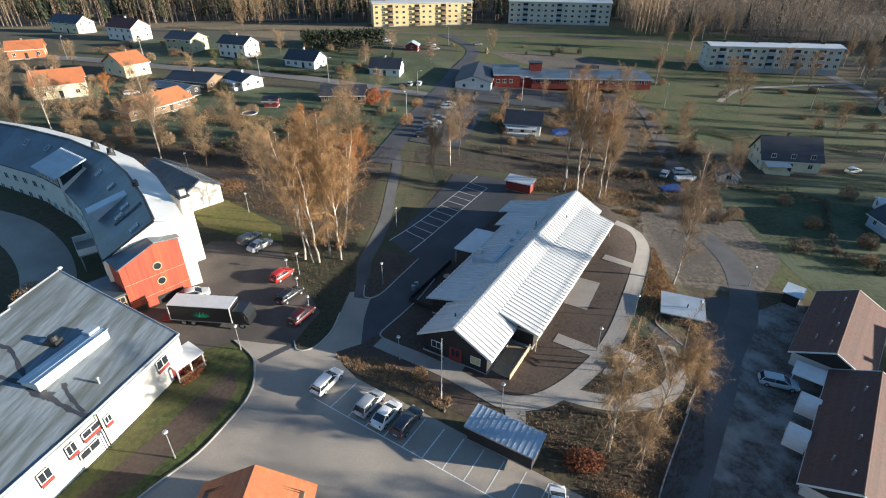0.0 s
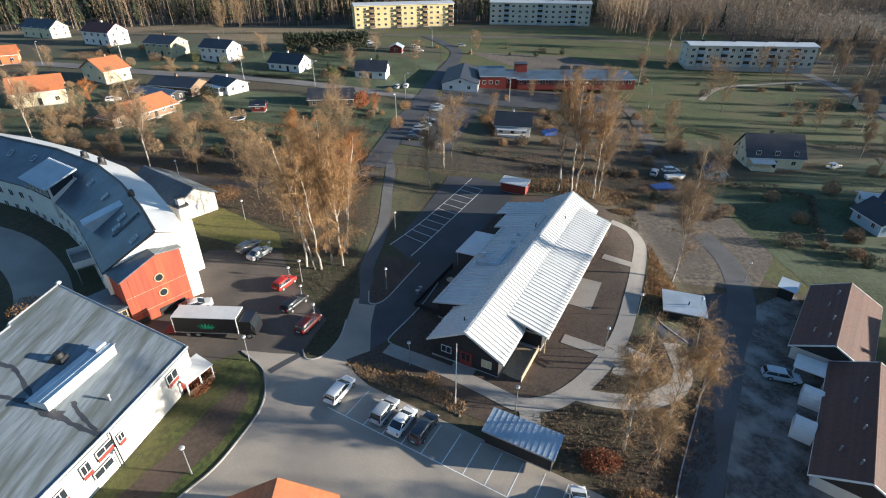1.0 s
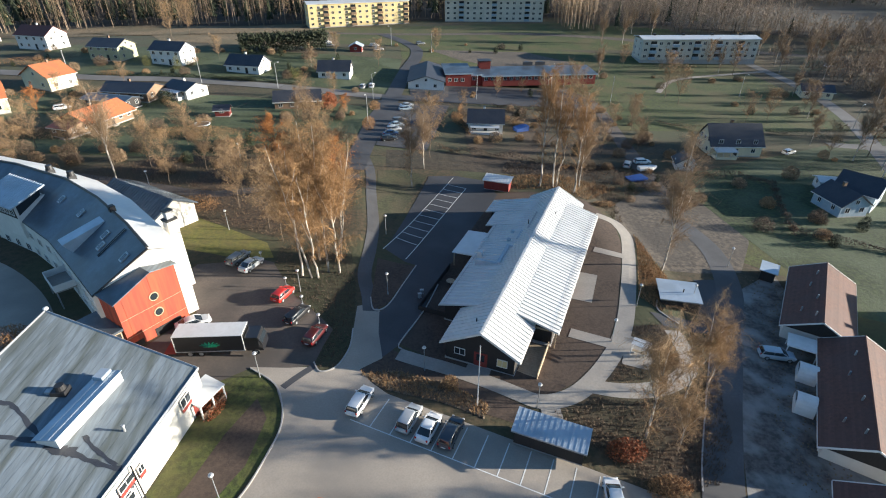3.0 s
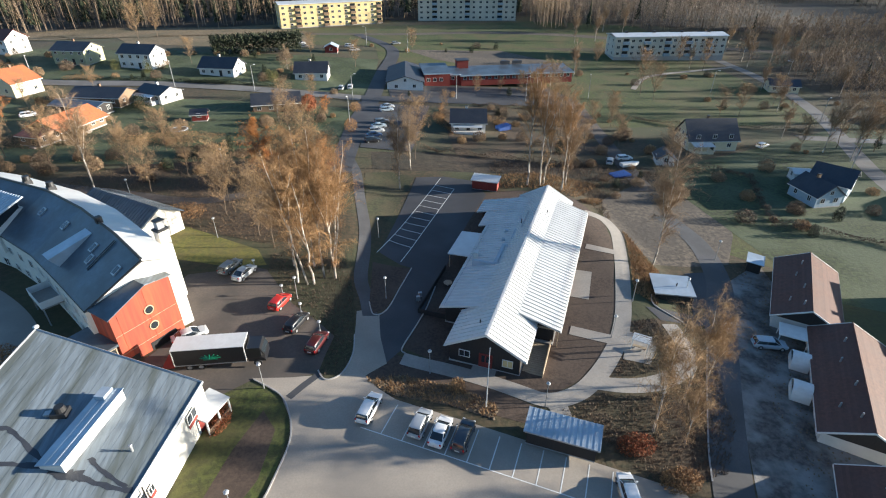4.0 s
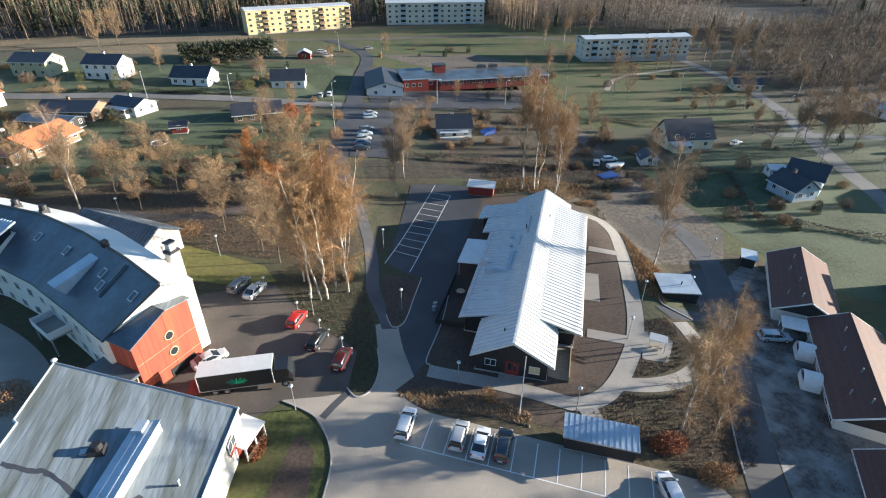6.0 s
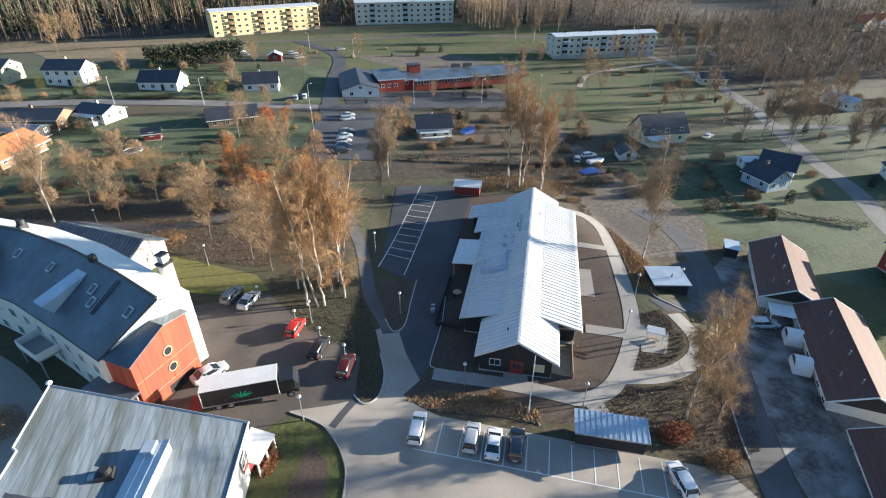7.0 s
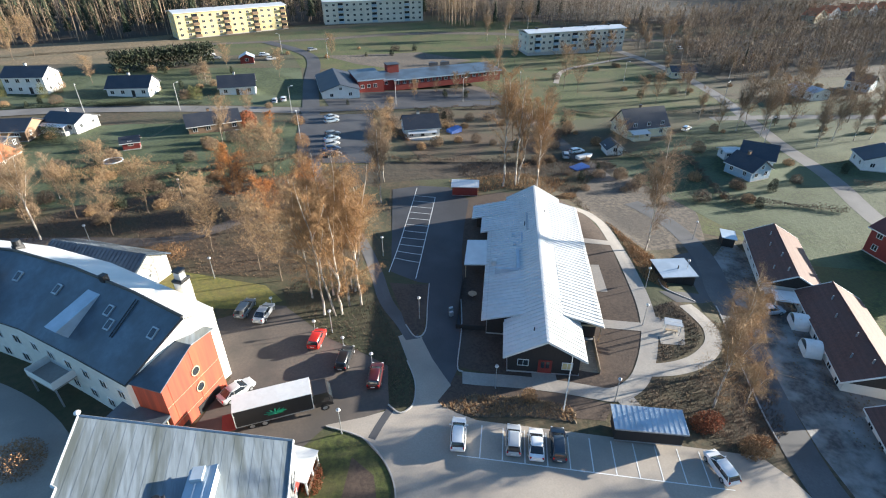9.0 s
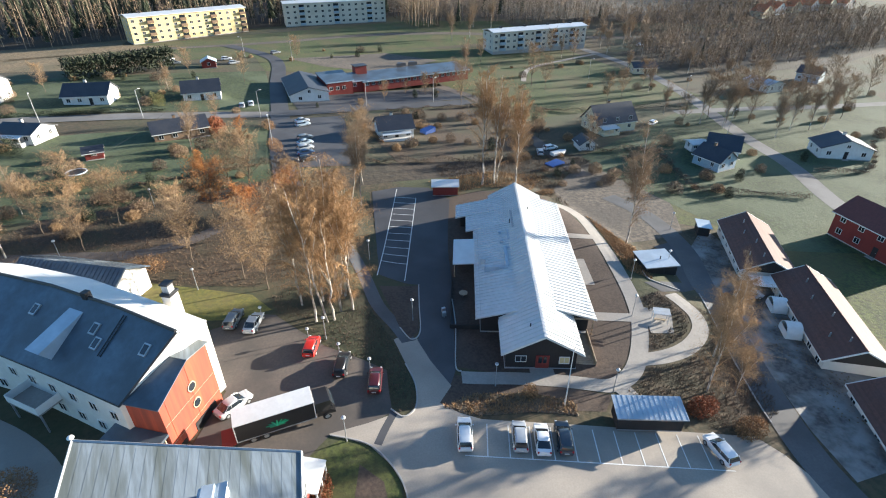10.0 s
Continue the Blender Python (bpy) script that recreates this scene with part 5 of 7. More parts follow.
row_house((58.7, 69.8), (46.6, 55.2), 4.75, -3.35, "brown-tiled white row house with black gables")
row_house((50.1, 52.0), (36.9, 34.9), 4.75, -3.35, "brown-tiled white row house with black gables")
row_house((35.6, 31.0), (27.0, 19.6), 4.75, -3.5, "brown-tiled white row house with black gables")
for x, y in ((44.9, 46.7), (40.7, 41.6)):
    scr = thing("patio_screen", pose(x, y, ground_z(x, y), 0, 0, 52), "curved white patio screen beside the row house", "screen")
    bm = bmesh.new()
    for i in range(12):
        a0, a1 = math.pi * i / 12, math.pi * (i + 1) / 12
        vs = [bm.verts.new((1.5 * math.cos(a), r0, 0.2 + 1.9 * math.sin(a))) for a, r0 in ((a0, -1.1), (a1, -1.1), (a1, 1.1), (a0, 1.1))]
        bm.faces.new(vs)
    bmesh.ops.remove_doubles(bm, verts=bm.verts[:], dist=0.01)
    bmesh.ops.solidify(bm, geom=bm.faces[:], thickness=0.08)
    part("hood", bm, M["white"], scr)
    part("end_panel", boxed(-1.4, 1.4, 1.02, 1.1, 0.1, 1.2), M["white"], scr)
shed((55.6, 68.6), 3.2, 2.2, 50, 2.0, 2.15, M["dark_wood"], M["sheet_b"], "small dark shed with a flat pale roof", "garden_shed")



# ---- village houses ----
house((-97, 216), (-85, 212), 9, 5.3, 2.4, M["white"], M["dark_tile"], "white two-storey house with a dark tiled roof", storeys=2, cols=4)
house((-67.6, 206.2), (-55.2, 202.2), 9, 3.0, 2.8, M["white"], M["dark_tile"], "white bungalow with a black tiled roof", cols=4)
house((-34, 201.2), (-22.6, 200.0), 8, 3.0, 2.9, M["white"], M["dark_tile"], "white bungalow with a black tiled roof", cols=3)
house((-43.2, 163), (-29.6, 164.2), 8, 2.7, 2.2, M["brick"], M["dark_tile"], "brown brick bungalow with a dark roof", cols=4)
house((-200, 264), (-182, 257), 9, 4.6, 3, M["pale_yellow"], M["dark_tile"], "yellow house with a dark roof", storeys=2, cols=4)
house((-158, 242), (-143.7, 236.5), 10, 5.4, 3.0, M["white"], M["red_tile"], "tall white house with a dark red roof", storeys=2, cols=4)
house((-121.6, 222), (-109.3, 218.3), 10, 5.0, 2.2, M["olive"], M["dark_tile"], "olive-coloured two-storey rendered house", storeys=2, cols=4)
house((-125.7, 185.5), (-114.4, 179.0), 9, 4.0, 3.2, M["pale_yellow"], M["orange_tile"], "pale yellow house with an orange tiled roof", gable_front=True, storeys=1, cols=2, door=False)
house((-125, 150), (-114, 157), 9, 4.2, 3.4, M["pale_yellow"], M["orange_tile"], "yellow house with an orange-brown roof", storeys=1, cols=3)
house((-84.6, 139.0), (-79.4, 151.8), 10, 2.5, 2.3, M["brick"], M["orange_tile"], "low brick bungalow with an orange tiled roof", cols=5, over=0.9)
house((-93.0, 136.4), (-87.6, 134.0), 7, 2.3, 0.6, M["brick"], M["red_tile"], "low brick garage with a flat-pitched roof", cols=2, chimney=False, name="garage_house")
house((-79, 175.6), (-70.6, 170), 8, 2.7, 1.6, M["white"], M["dark_tile"], "low white house with a dark flat-pitched roof", cols=3, porch=(0.4, 8.6, 2.2))
house((-96, 171), (-81, 167), 9, 2.8, 1.8, M["brick"], M["dark_tile"], "dark low house with a grey roof", cols=4)
house((-98, 164), (-84, 158), 6, 2.4, 0.8, M["dark_wood"], M["slate"], "low dark garage with a felt roof", chimney=False, cols=3, name="garage_house")
house((-172, 200), (-162, 206), 9, 3.4, 2.6, M["orange_tile"], M["orange_tile"], "red-brown house with an orange roof", cols=3)
house((14.0, 147.2), (23.8, 145.4), 9, 3.2, 2.6, M["white"], M["dark_tile"], "white house with a dark brown roof", cols=3, porch=(0.6, 9.0, 1.8))
house((79.6, 130.4), (93.7, 128.8), 9, 3.3, 4.6, M["pale_yellow"], M["dark_tile"], "pale yellow house with a black gambrel roof", storeys=2, cols=3, porch=(0.4, 6.4, 3.0))
house((64.2, 119.8), (68.4, 118.4), 5, 1.9, 1.5, M["white"], M["dark_tile"], "small white outbuilding with a dark roof", gable_front=True, cols=1, door=False, chimney=False, name="outbuilding")
house((87.6, 92.4), (94.4, 92.6), 8, 2.8, 2.4, M["blue_wall"], M["dark_tile"], "blue-grey boarded house with a dark roof", gable_front=True, cols=2, door=False)
house((96.6, 94), (104.4, 99.6), 8, 4.0, 2.6, M["blue_wall"], M["dark_tile"], "blue-grey boarded wing with a dark roof", gable_front=True, cols=2, door=False, chimney=False)
house((94.0, 106.6), (98.2, 105.2), 3.6, 2.2, 0.5, M["white"], M["sheet"], "small white garden summerhouse", cols=2, chimney=False, door=False, name="summerhouse")
house((123.5, 88), (134, 80), 8, 3.0, 2.4, M["white"], M["dark_tile"], "white bungalow with a dark roof", gable_front=True, cols=3)
house((177, 153), (175.6, 141), 8, 3.0, 1.2, M["render"], M["sheet_b"], "grey house with a pale roof", cols=4)
house((205.5, 149.4), (208, 141), 8, 3.6, 2.4, M["blue_wall"], M["dark_tile"], "blue-grey house with a pale gable", cols=3)
house((150, 188), (160, 184), 7, 2.8, 1.8, M["pale_yellow"], M["dark_tile"], "small yellow house with a dark roof", cols=3)
house((80.2, 59.4), (77.2, 44.0), 9, 5.2, 2.6, M["red_wood"], M["red_tile"], "red-painted two-storey house with white windows", storeys=2, cols=4)
house((-58.2, 153.8), (-54.4, 154), 3, 2.0, 0.9, M["red_wood"], M["dark_tile"], "small red-painted garden hut", cols=1, chimney=False, door=False, name="garden_hut")
house((-24.6, 244.4), (-19.4, 244), 5, 2.4, 1.3, M["red_wood"], M["sheet_b"], "red garage with a pale roof", gable_front=True, cols=1, chimney=False, door=False, name="garage_house")
for i in range(6):
    x, y = 330 + i * 19, (257, 261, 262, 261, 260, 258)[i]
    house((x, y), (x + 12, y + 1), 9, 4.4, 3.8, M["white"] if i % 2 else M["pale_yellow"], M["orange_tile"], "far terraced house with an orange roof", cols=3, gable_front=True, door=False, group="far terrace")


# ---- school ----
school = thing("village_school", pose(0, 0, 0), "low red school with dark roofs and a white gable", "building")
z0 = ground_z(5, 195) - 0.2
house((-1.4, 192.2), (11.5, 190.9), 26, 3.0, 2.0, M["white"], M["dark_tile"], "white school wing with a pale blue-grey gable", gable_front=True, cols=2, door=False, chimney=False, name="school_wing")
for x0, x1, y0, y1, hh in ((13, 22.5, 198, 212, 4.2), (22.5, 27, 200, 210, 3.2), (27, 71, 199, 211, 2.9)):
    w_ = part("wall", boxed(x0, x1, y0, y1, z0 - 1, z0 + hh), M["red_wood"], school)
    part("roof", slab([(x0 - 0.5, y0 - 0.6, z0 + hh + 0.1), (x1 + 0.5, y0 - 0.6, z0 + hh + 0.1), (x1 + 0.5, y1 + 0.4, z0 + hh + 0.8), (x0 - 0.5, y1 + 0.4, z0 + hh + 0.8)], 0.3), M["slate"], school)
    part("eave_board", boxed(x0 - 0.5, x1 + 0.5, y0 - 0.68, y0 - 0.6, z0 + hh - 0.3, z0 + hh + 0.12), M["blue_wall"], school)
    for i in range(int((x1 - x0) / 2.4)):
        window(w_, pose(x0 + 1.4 + i * 2.4, y0, z0 + 1.2), 1.3, 1.3)
part("tower", boxed(27, 31.5, 208, 212, z0, z0 + 6.4), M["red_wood"], school, "small dark red roof block")
part("roof", boxed(26.7, 31.8, 207.7, 212.3, z0 + 6.4, z0 + 6.6), M["dark_tile"], school)
for x in (45, 50):
    part("roof_hood", prism([(x, 211), (x + 4, 211), (x + 2, 214)], z0 + 4, z0 + 5.2), M["dark_tile"], school)


# ---- apartment blocks ----
def apartments(p0, p1, depth, storeys, wall, roof, label, bays, balcony, base=None, storey=2.75, side_cols=2):
    p0, p1 = Vector(p0), Vector(p1)
    d = (p1 - p0).normalized()
    w = (p1 - p0).length
    z = (ground_z(*p0) + ground_z(*p1)) / 2 - 0.3 if base is None else base
    H = storeys * storey + 1.0
    h = thing("apartment_block", facing(p0, d, z), label, "apartment block", "apartment blocks")
    part("wall", boxed(0, w, 0, depth, -2, H), wall, h)
    part("plinth", boxed(-0.05, w + 0.05, -0.05, depth + 0.05, -2, 0.7), M["kerb"], h)
    part("roof", slab([(-0.5, -0.6, H + 0.35), (w + 0.5, -0.6, H + 0.35), (w + 0.5, depth / 2, H + 1.3), (-0.5, depth / 2, H + 1.3)], 0.3), roof, h)
    part("roof", slab([(-0.5, depth + 0.6, H + 0.35), (w + 0.5, depth + 0.6, H + 0.35), (w + 0.5, depth / 2, H + 1.3), (-0.5, depth / 2, H + 1.3)], 0.3), roof, h)
    for i in range(4):
        x = w * (i + 0.5) / 4
        part("roof_vent", boxed(x - 0.6, x + 0.6, depth / 2 - 0.5, depth / 2 + 0.5, H + 1.2, H + 2.0), M["black"], h)
    for i in range(bays):
        x = w * (i + 0.5) / bays
        for s in range(storeys):
            zz = 1.6 + s * storey
            if i % balcony == balcony // 2:
                b = part("balcony", boxed(x - 1.5, x + 1.5, -1.2, 0.0, zz - 0.8, zz + 0.35), M["brick"] if wall == M["yellow"] else M["blue_wall"], h, "recessed balcony with a boarded front")
                part("opening", boxed(x - 1.4, x + 1.4, -0.06, -0.01, zz + 0.36, zz + 1.6), M["pane"], b)
            else:
                window(h, pose(x, 0, zz), 1.5, 1.25)
    for i in range(side_cols):
        for s in range(storeys):
            window(h, pose(0, depth * (i + 0.5) / side_cols, 1.6 + s * storey, 0, 0, -90), 1.2, 1.25)
            window(h, pose(w, depth * (i + 0.5) / side_cols, 1.6 + s * storey, 0, 0, 90), 1.2, 1.25)
    return h


apartments((-49.5, 312), (5.5, 327.5), 12, 4, M["yellow"], M["sheet"], "yellow four-storey apartment block with brown balconies", 15, 4)
apartments((27, 333), (84.5, 326), 12, 4, M["cream"], M["sheet"], "grey-cream four-storey apartment block", 15, 5)
apartments((108.5, 242), (163, 238.5), 11, 3, M["cream"], M["sheet"], "pale three-storey apartment block with blue balcony fronts", 16, 3, base=-1.2)


# ---- trees ----
def twig_mesh(name, p, d, l, material, width=0.05, seed=1):
    """Many thin twigs, each a slim pointed sliver."""
    rng = np.random.default_rng(seed)
    p, d, l = np.array(p), np.array(d), np.array(l)[:, None]
    d /= np.linalg.norm(d, axis=1, keepdims=True) + 1e-9
    s = np.cross(rng.normal(size=p.shape), d)
    s *= width * rng.uniform(0.35, 0.65, (len(p), 1)) / (np.linalg.norm(s, axis=1, keepdims=True) + 1e-9)
    v = np.stack([p - s, p + s, p + d * l], 1).reshape(-1, 3)
    f = np.arange(len(v)).reshape(-1, 3)
    return mesh(name, v.tolist(), f.tolist(), material)


def make_tree(name, H, spread, seed, bark, twigs, label, first=0.22, limbs=46, droop=0.3, per=26, trunks=1, width=0.045, up=1.6, twig_len=0.9, r0=None, group="bare trees", weep=0.0, forks=0):
    """A tree with a tapered trunk, upswept limbs and a crown of fine twigs; weep lets the twigs hang, forks adds pale rising limbs."""
    rng = random.Random(seed)
    t = thing(name, pose(0, 0, 0), label, "tree", group)
    starts, dirs, lens = [], [], []
    tb = bmesh.new()
    lb = bmesh.new() if weep else tb

    def rv(k=1.0):
        return Vector((rng.gauss(0, 1), rng.gauss(0, 1), rng.gauss(0, 1))) * k

    def twig(p, nd):
        starts.append(p)
        if weep:
            dirs.append(rv(0.42) + nd * 0.3 + Vector((0, 0, -weep)))
            lens.append(twig_len * rng.uniform(0.5, 1.5))
        else:
            dirs.append(rv(0.6) + nd * 0.5 + Vector((0, 0, -droop * 1.3)))
            lens.append(twig_len * rng.uniform(0.4, 1.2))
    for k in range(trunks):
        off = Vector((rng.uniform(-1, 1), rng.uniform(-1, 1), 0)) * (0.6 if trunks > 1 else 0)
        lean = Vector((rng.uniform(-0.1, 0.1), rng.uniform(-0.1, 0.1), 0)) * (1.4 if trunks > 1 else 0.5) + off * 0.1
        h = H * (1 if k == 0 else rng.uniform(0.75, 0.95))
        rr = r0 or H * 0.0078
        pts = [off + lean * h * (i / 9) + Vector((rng.uniform(-1, 1), rng.uniform(-1, 1), 0)) * 0.16 * (i > 0) + Vector((0, 0, h * i / 9)) for i in range(10)]
        for i in range(9):
            tube(tb, pts[i] - Vector((0, 0, 0.05 if i else 0.5)), pts[i + 1], rr * (1 - i / 10.2), rr * (1 - (i + 1) / 10.2), 7)

        def on(s):
            f = min(8.999, s * 9)
            return pts[int(f)].lerp(pts[int(f) + 1], f % 1)
        roots = [(on(first + (0.96 - first) * (j + rng.random()) / (limbs // trunks)), None) for j in range(limbs // trunks)]
        for j in range(forks // trunks):
            s = rng.uniform(0.34, 0.7)
            q, a = on(s), rng.uniform(0, 2 * math.pi)
            d = Vector((math.cos(a), math.sin(a), rng.uniform(2.0, 3.4))).normalized()
            L, rl = H * rng.uniform(0.26, 0.4) * (1.15 - s * 0.6), rr * (1 - s) * 0.75
            for i in range(6):
                e = q + (d + Vector((0, 0, 0.05 * i)) + rv(0.06)).normalized() * L / 6
                tube(tb, q, e, max(0.03, rl * (1 - i / 7)), max(0.025, rl * (1 - (i + 1) / 7)), 5)
                roots.append((e, d))
                if i % 2:
                    roots.append((q.lerp(e, 0.5), d))
                q = e
        for q, rise in roots:
            s = min(0.97, max(first, q.z / h))
            u = (s - first) / (1 - first)
            a = rng.uniform(0, 2 * math.pi)
            L = spread * (0.42 + 0.75 * min(1, u / 0.25)) * (1 - u ** 2.2 * 0.72) * rng.uniform(0.6, 1.1) * (0.42 if rise else 1)
            d = Vector((math.cos(a), math.sin(a), up * rng.uniform(0.6, 1.4))).normalized()
            n = 5
            for i in range(n):
                nd = (d + Vector((0, 0, -droop * i)) * 0.35 + rv(0.09)).normalized()
                e = q + nd * L / n
                rl = max(0.022, rr * 0.36 * (1 - s * 0.5) * (1 - i / (n + 2)))
                tube(lb, q, e, rl, rl * 0.78, 4)
                if i:
                    b2 = e + (nd + rv(0.55)).normalized() * L * 0.28
                    tube(lb, e, b2, rl * 0.6, 0.012, 3)
                    for c in range(per):
                        twig(e.lerp(b2, rng.uniform(-0.3, 1.15)) + rv(L * 0.085), nd)
                for c in range(per // 2):
                    twig(q.lerp(e, rng.random()) + rv(L * 0.05), nd)
                q = e
    part("trunk", tb, bark, t)
    fine = bmesh.new()
    fine.from_mesh(twig_mesh("crown", starts, dirs, lens, twigs, width, seed))
    if weep:
        fine.from_mesh(bmesh_to("crown", lb, twigs))
    part("crown", fine, twigs, t)
    return t


birch_a = make_tree("birch", 21, 4.7, 3, M["bark"], M["twig"], "tall bare birch with a white trunk and fine hanging twigs", limbs=30, per=16, up=2.1, droop=0.5, width=0.017, twig_len=0.75, r0=0.18, first=0.2, weep=0.5, forks=8)
birch_b = make_tree("birch", 19, 4.4, 7, M["bark"], M["twig"], "tall twin-stemmed bare birch with a white trunk", limbs=30, per=15, trunks=2, up=2.2, droop=0.5, width=0.017, twig_len=0.75, r0=0.15, first=0.2, weep=0.5, forks=8)
birch_o = make_tree("birch", 19, 4.8, 11, M["bark"], M["twig"], "birch with a few brown leaves on fine hanging twigs", limbs=38, per=22, up=1.8, first=0.1, droop=0.6, width=0.018, twig_len=0.8, r0=0.15, weep=0.55, forks=5)
birch_g = make_tree("birch", 15, 4.4, 19, M["bark"], M["twig_g"], "bare birch with grey-brown twigs", limbs=30, per=16, up=2.1, first=0.16, droop=0.4, width=0.018, twig_len=0.75, weep=0.35, forks=6, r0=0.13)
birch_h = make_tree("birch", 15, 4.8, 37, M["bark"], M["twig_b"], "bushy bare birch with drooping brown twigs", limbs=34, per=19, up=1.7, first=0.07, droop=0.6, width=0.016, r0=0.13, twig_len=0.75, weep=0.5, forks=6)
maple = make_tree("maple", 10, 3.8, 23, M["bark2"], M["twig_r"], "young tree with a few russet leaves", limbs=34, per=24, up=1.3, droop=0.1, twig_len=0.5, first=0.28, width=0.045)
bare = make_tree("bare_tree", 10, 4.4, 29, M["bark2"], M["twig_b"], "bare garden tree with golden-brown twigs", limbs=34, per=20, up=1.3, droop=0.1, twig_len=0.6, first=0.24, width=0.03)
used = set()


def plant(src, x, y, h, turn=None, sink=0.1):
    """A tree of that height at a place; the first of a kind is the built one, the others are copies."""
    base = {"birch": 1}.get(src.name.split(".")[0], 1)
    s = h / TREE_H[src]
    turn = (x * 37 + y * 61) % 360 if turn is None else turn
    m = pose(x, y, ground_z(x, y) - sink, 0, 0, turn) @ Matrix.Scale(s, 4)
    if src not in used:
        used.add(src)
        src.matrix_basis = m
        TREE_S[src] = s
        return src
    c = copy_thing(src, pose(x, y, ground_z(x, y) - sink, 0, 0, turn))
    c.scale = (s, s, s)
    return c


TREE_H = {birch_a: 21, birch_b: 19, birch_o: 19, birch_g: 15, birch_h: 15, maple: 10, bare: 10}
TREE_S = {}
for src, x, y, h in (
        (birch_a, -23.7, 71.6, 21), (birch_b, -21.5, 71.0, 23), (birch_o, -19.7, 72.6, 24), (birch_o, -17.9, 72.4, 22), (birch_o, -21.4, 76.2, 24), (birch_b, -18.2, 76.8, 22), (birch_o, -24.6, 76.4, 20), (bare, -28.4, 82.6, 13),
        (birch_a, 24.4, 106.7, 27), (birch_b, 28.0, 106.4, 26), (birch_a, 31.4, 103.2, 22), (birch_g, 33.6, 106.5, 17), (birch_g, 37.5, 73, 23), (birch_g, -4.4, 108.7, 18), (birch_g, -1.0, 118, 15),
        # the birch at (48, 28) is out of view, added to shade the forecourt
        (birch_h, 18.6, 38.3, 17.5), (birch_h, 25.3, 42.8, 16), (birch_h, 21.5, 36.4, 10), (birch_h, 29.4, 44.6, 11), (birch_h, 48, 28, 16),
        (birch_g, -66.4, 108.6, 20), (bare, -49.7, 114.3, 11), (bare, -38.4, 95.2, 12), (bare, -31.4, 87.0, 13), (maple, -33.7, 110, 13), (maple, -28.4, 96.5, 12), (maple, -20.6, 100.9, 12),
        (bare, -39, 100.9, 12), (bare, -54.9, 106.5, 11), (bare, -70.4, 117, 11), (birch_g, -66.8, 126.6, 10), (bare, -58.6, 130.5, 10), 
        (bare, -84, 132, 10), (bare, -92, 128, 11), (birch_g, -104, 126, 16), (bare, -112, 140, 10), (bare, -78, 118, 10), (bare, -88, 114, 11), (birch_g, -100, 112, 14), (bare, -116, 128, 12), (bare, -124, 134, 12), (birch_g, -118, 112, 15),
        (bare, -20, 110, 11), (bare, -62, 116, 10), (bare, -25, 90, 13), 
        (bare, 95.2, 189, 16), (bare, 96.6, 181.5, 13), (bare, 117, 160, 11), (bare, 142, 221, 13), (bare, 96, 232, 10), (bare, 136, 232, 12), (birch_g, 172, 236, 16), (birch_g, 184, 232, 16), (birch_g, 100, 270, 16), (birch_g, 112, 272, 16), (birch_g, 78, 214, 15),
        (bare, 128, 122, 15), (bare, 134, 118, 15), (bare, 126, 128, 15), (bare, 140, 112, 14), (bare, 162, 118, 16), (bare, 168, 108, 14), (birch_g, 152, 104, 14), (bare, 190, 126, 15), (bare, 138, 170, 11), (bare, 112, 126, 10), (bare, 205, 120, 15),
        (bare, -12, 222, 10), (bare, -30, 236, 9), (bare, 14, 250, 10), (birch_g, -38, 216, 9), (bare, -74, 222, 9), (bare, 30, 186, 7), (bare, 48, 190, 8), (bare, 66, 152, 9), (bare, 58, 148, 9), (bare, 70, 160, 9), (bare, 60, 134, 9), (bare, 48, 130, 9),
        (bare, -130, 168, 9), (bare, -138, 156, 10), (bare, -150, 172, 10), (bare, -128, 140, 9), (bare, -106, 168, 8), (maple, -104, 152, 8), (bare, -26.5, 176, 8), (maple, -22, 160, 6), (birch_g, -35, 154, 9), (bare, -96, 188, 7), (bare, -140, 190, 9), (bare, -166, 186, 10)):
    plant(src, x, y, h)
# garden and roadside trees of the eastern village
for x, y, h in ((119, 125, 15), (121.5, 118, 16), (135, 124, 14), (129, 105, 13), (139, 107, 14), (108, 158, 9), (134, 163, 11), (137, 224, 10), (174, 252, 13), (134, 287, 14), (124, 290, 13), (166, 224, 13),
                (146, 105, 14), (160, 108, 15), (163, 138, 12), (54, 173, 13), (44, 138, 14), (1, 125, 13), (-34, 160, 9), (-29, 126, 11), (-25, 121, 12), (15, 166, 6), (54, 194, 6), (40, 190, 5),
                (-109, 274, 13), (-105, 287, 13), (192, 236, 14), (178, 212, 12), (174, 179, 12), (116, 138, 10), (66, 118, 9), (148, 190, 10), (172, 158, 12), (182, 148, 13), (196, 140, 14)):
    plant(birch_g if x > 100 and (x * 7 + y) % 5 < 4 else bare, x, y, h * 1.15)


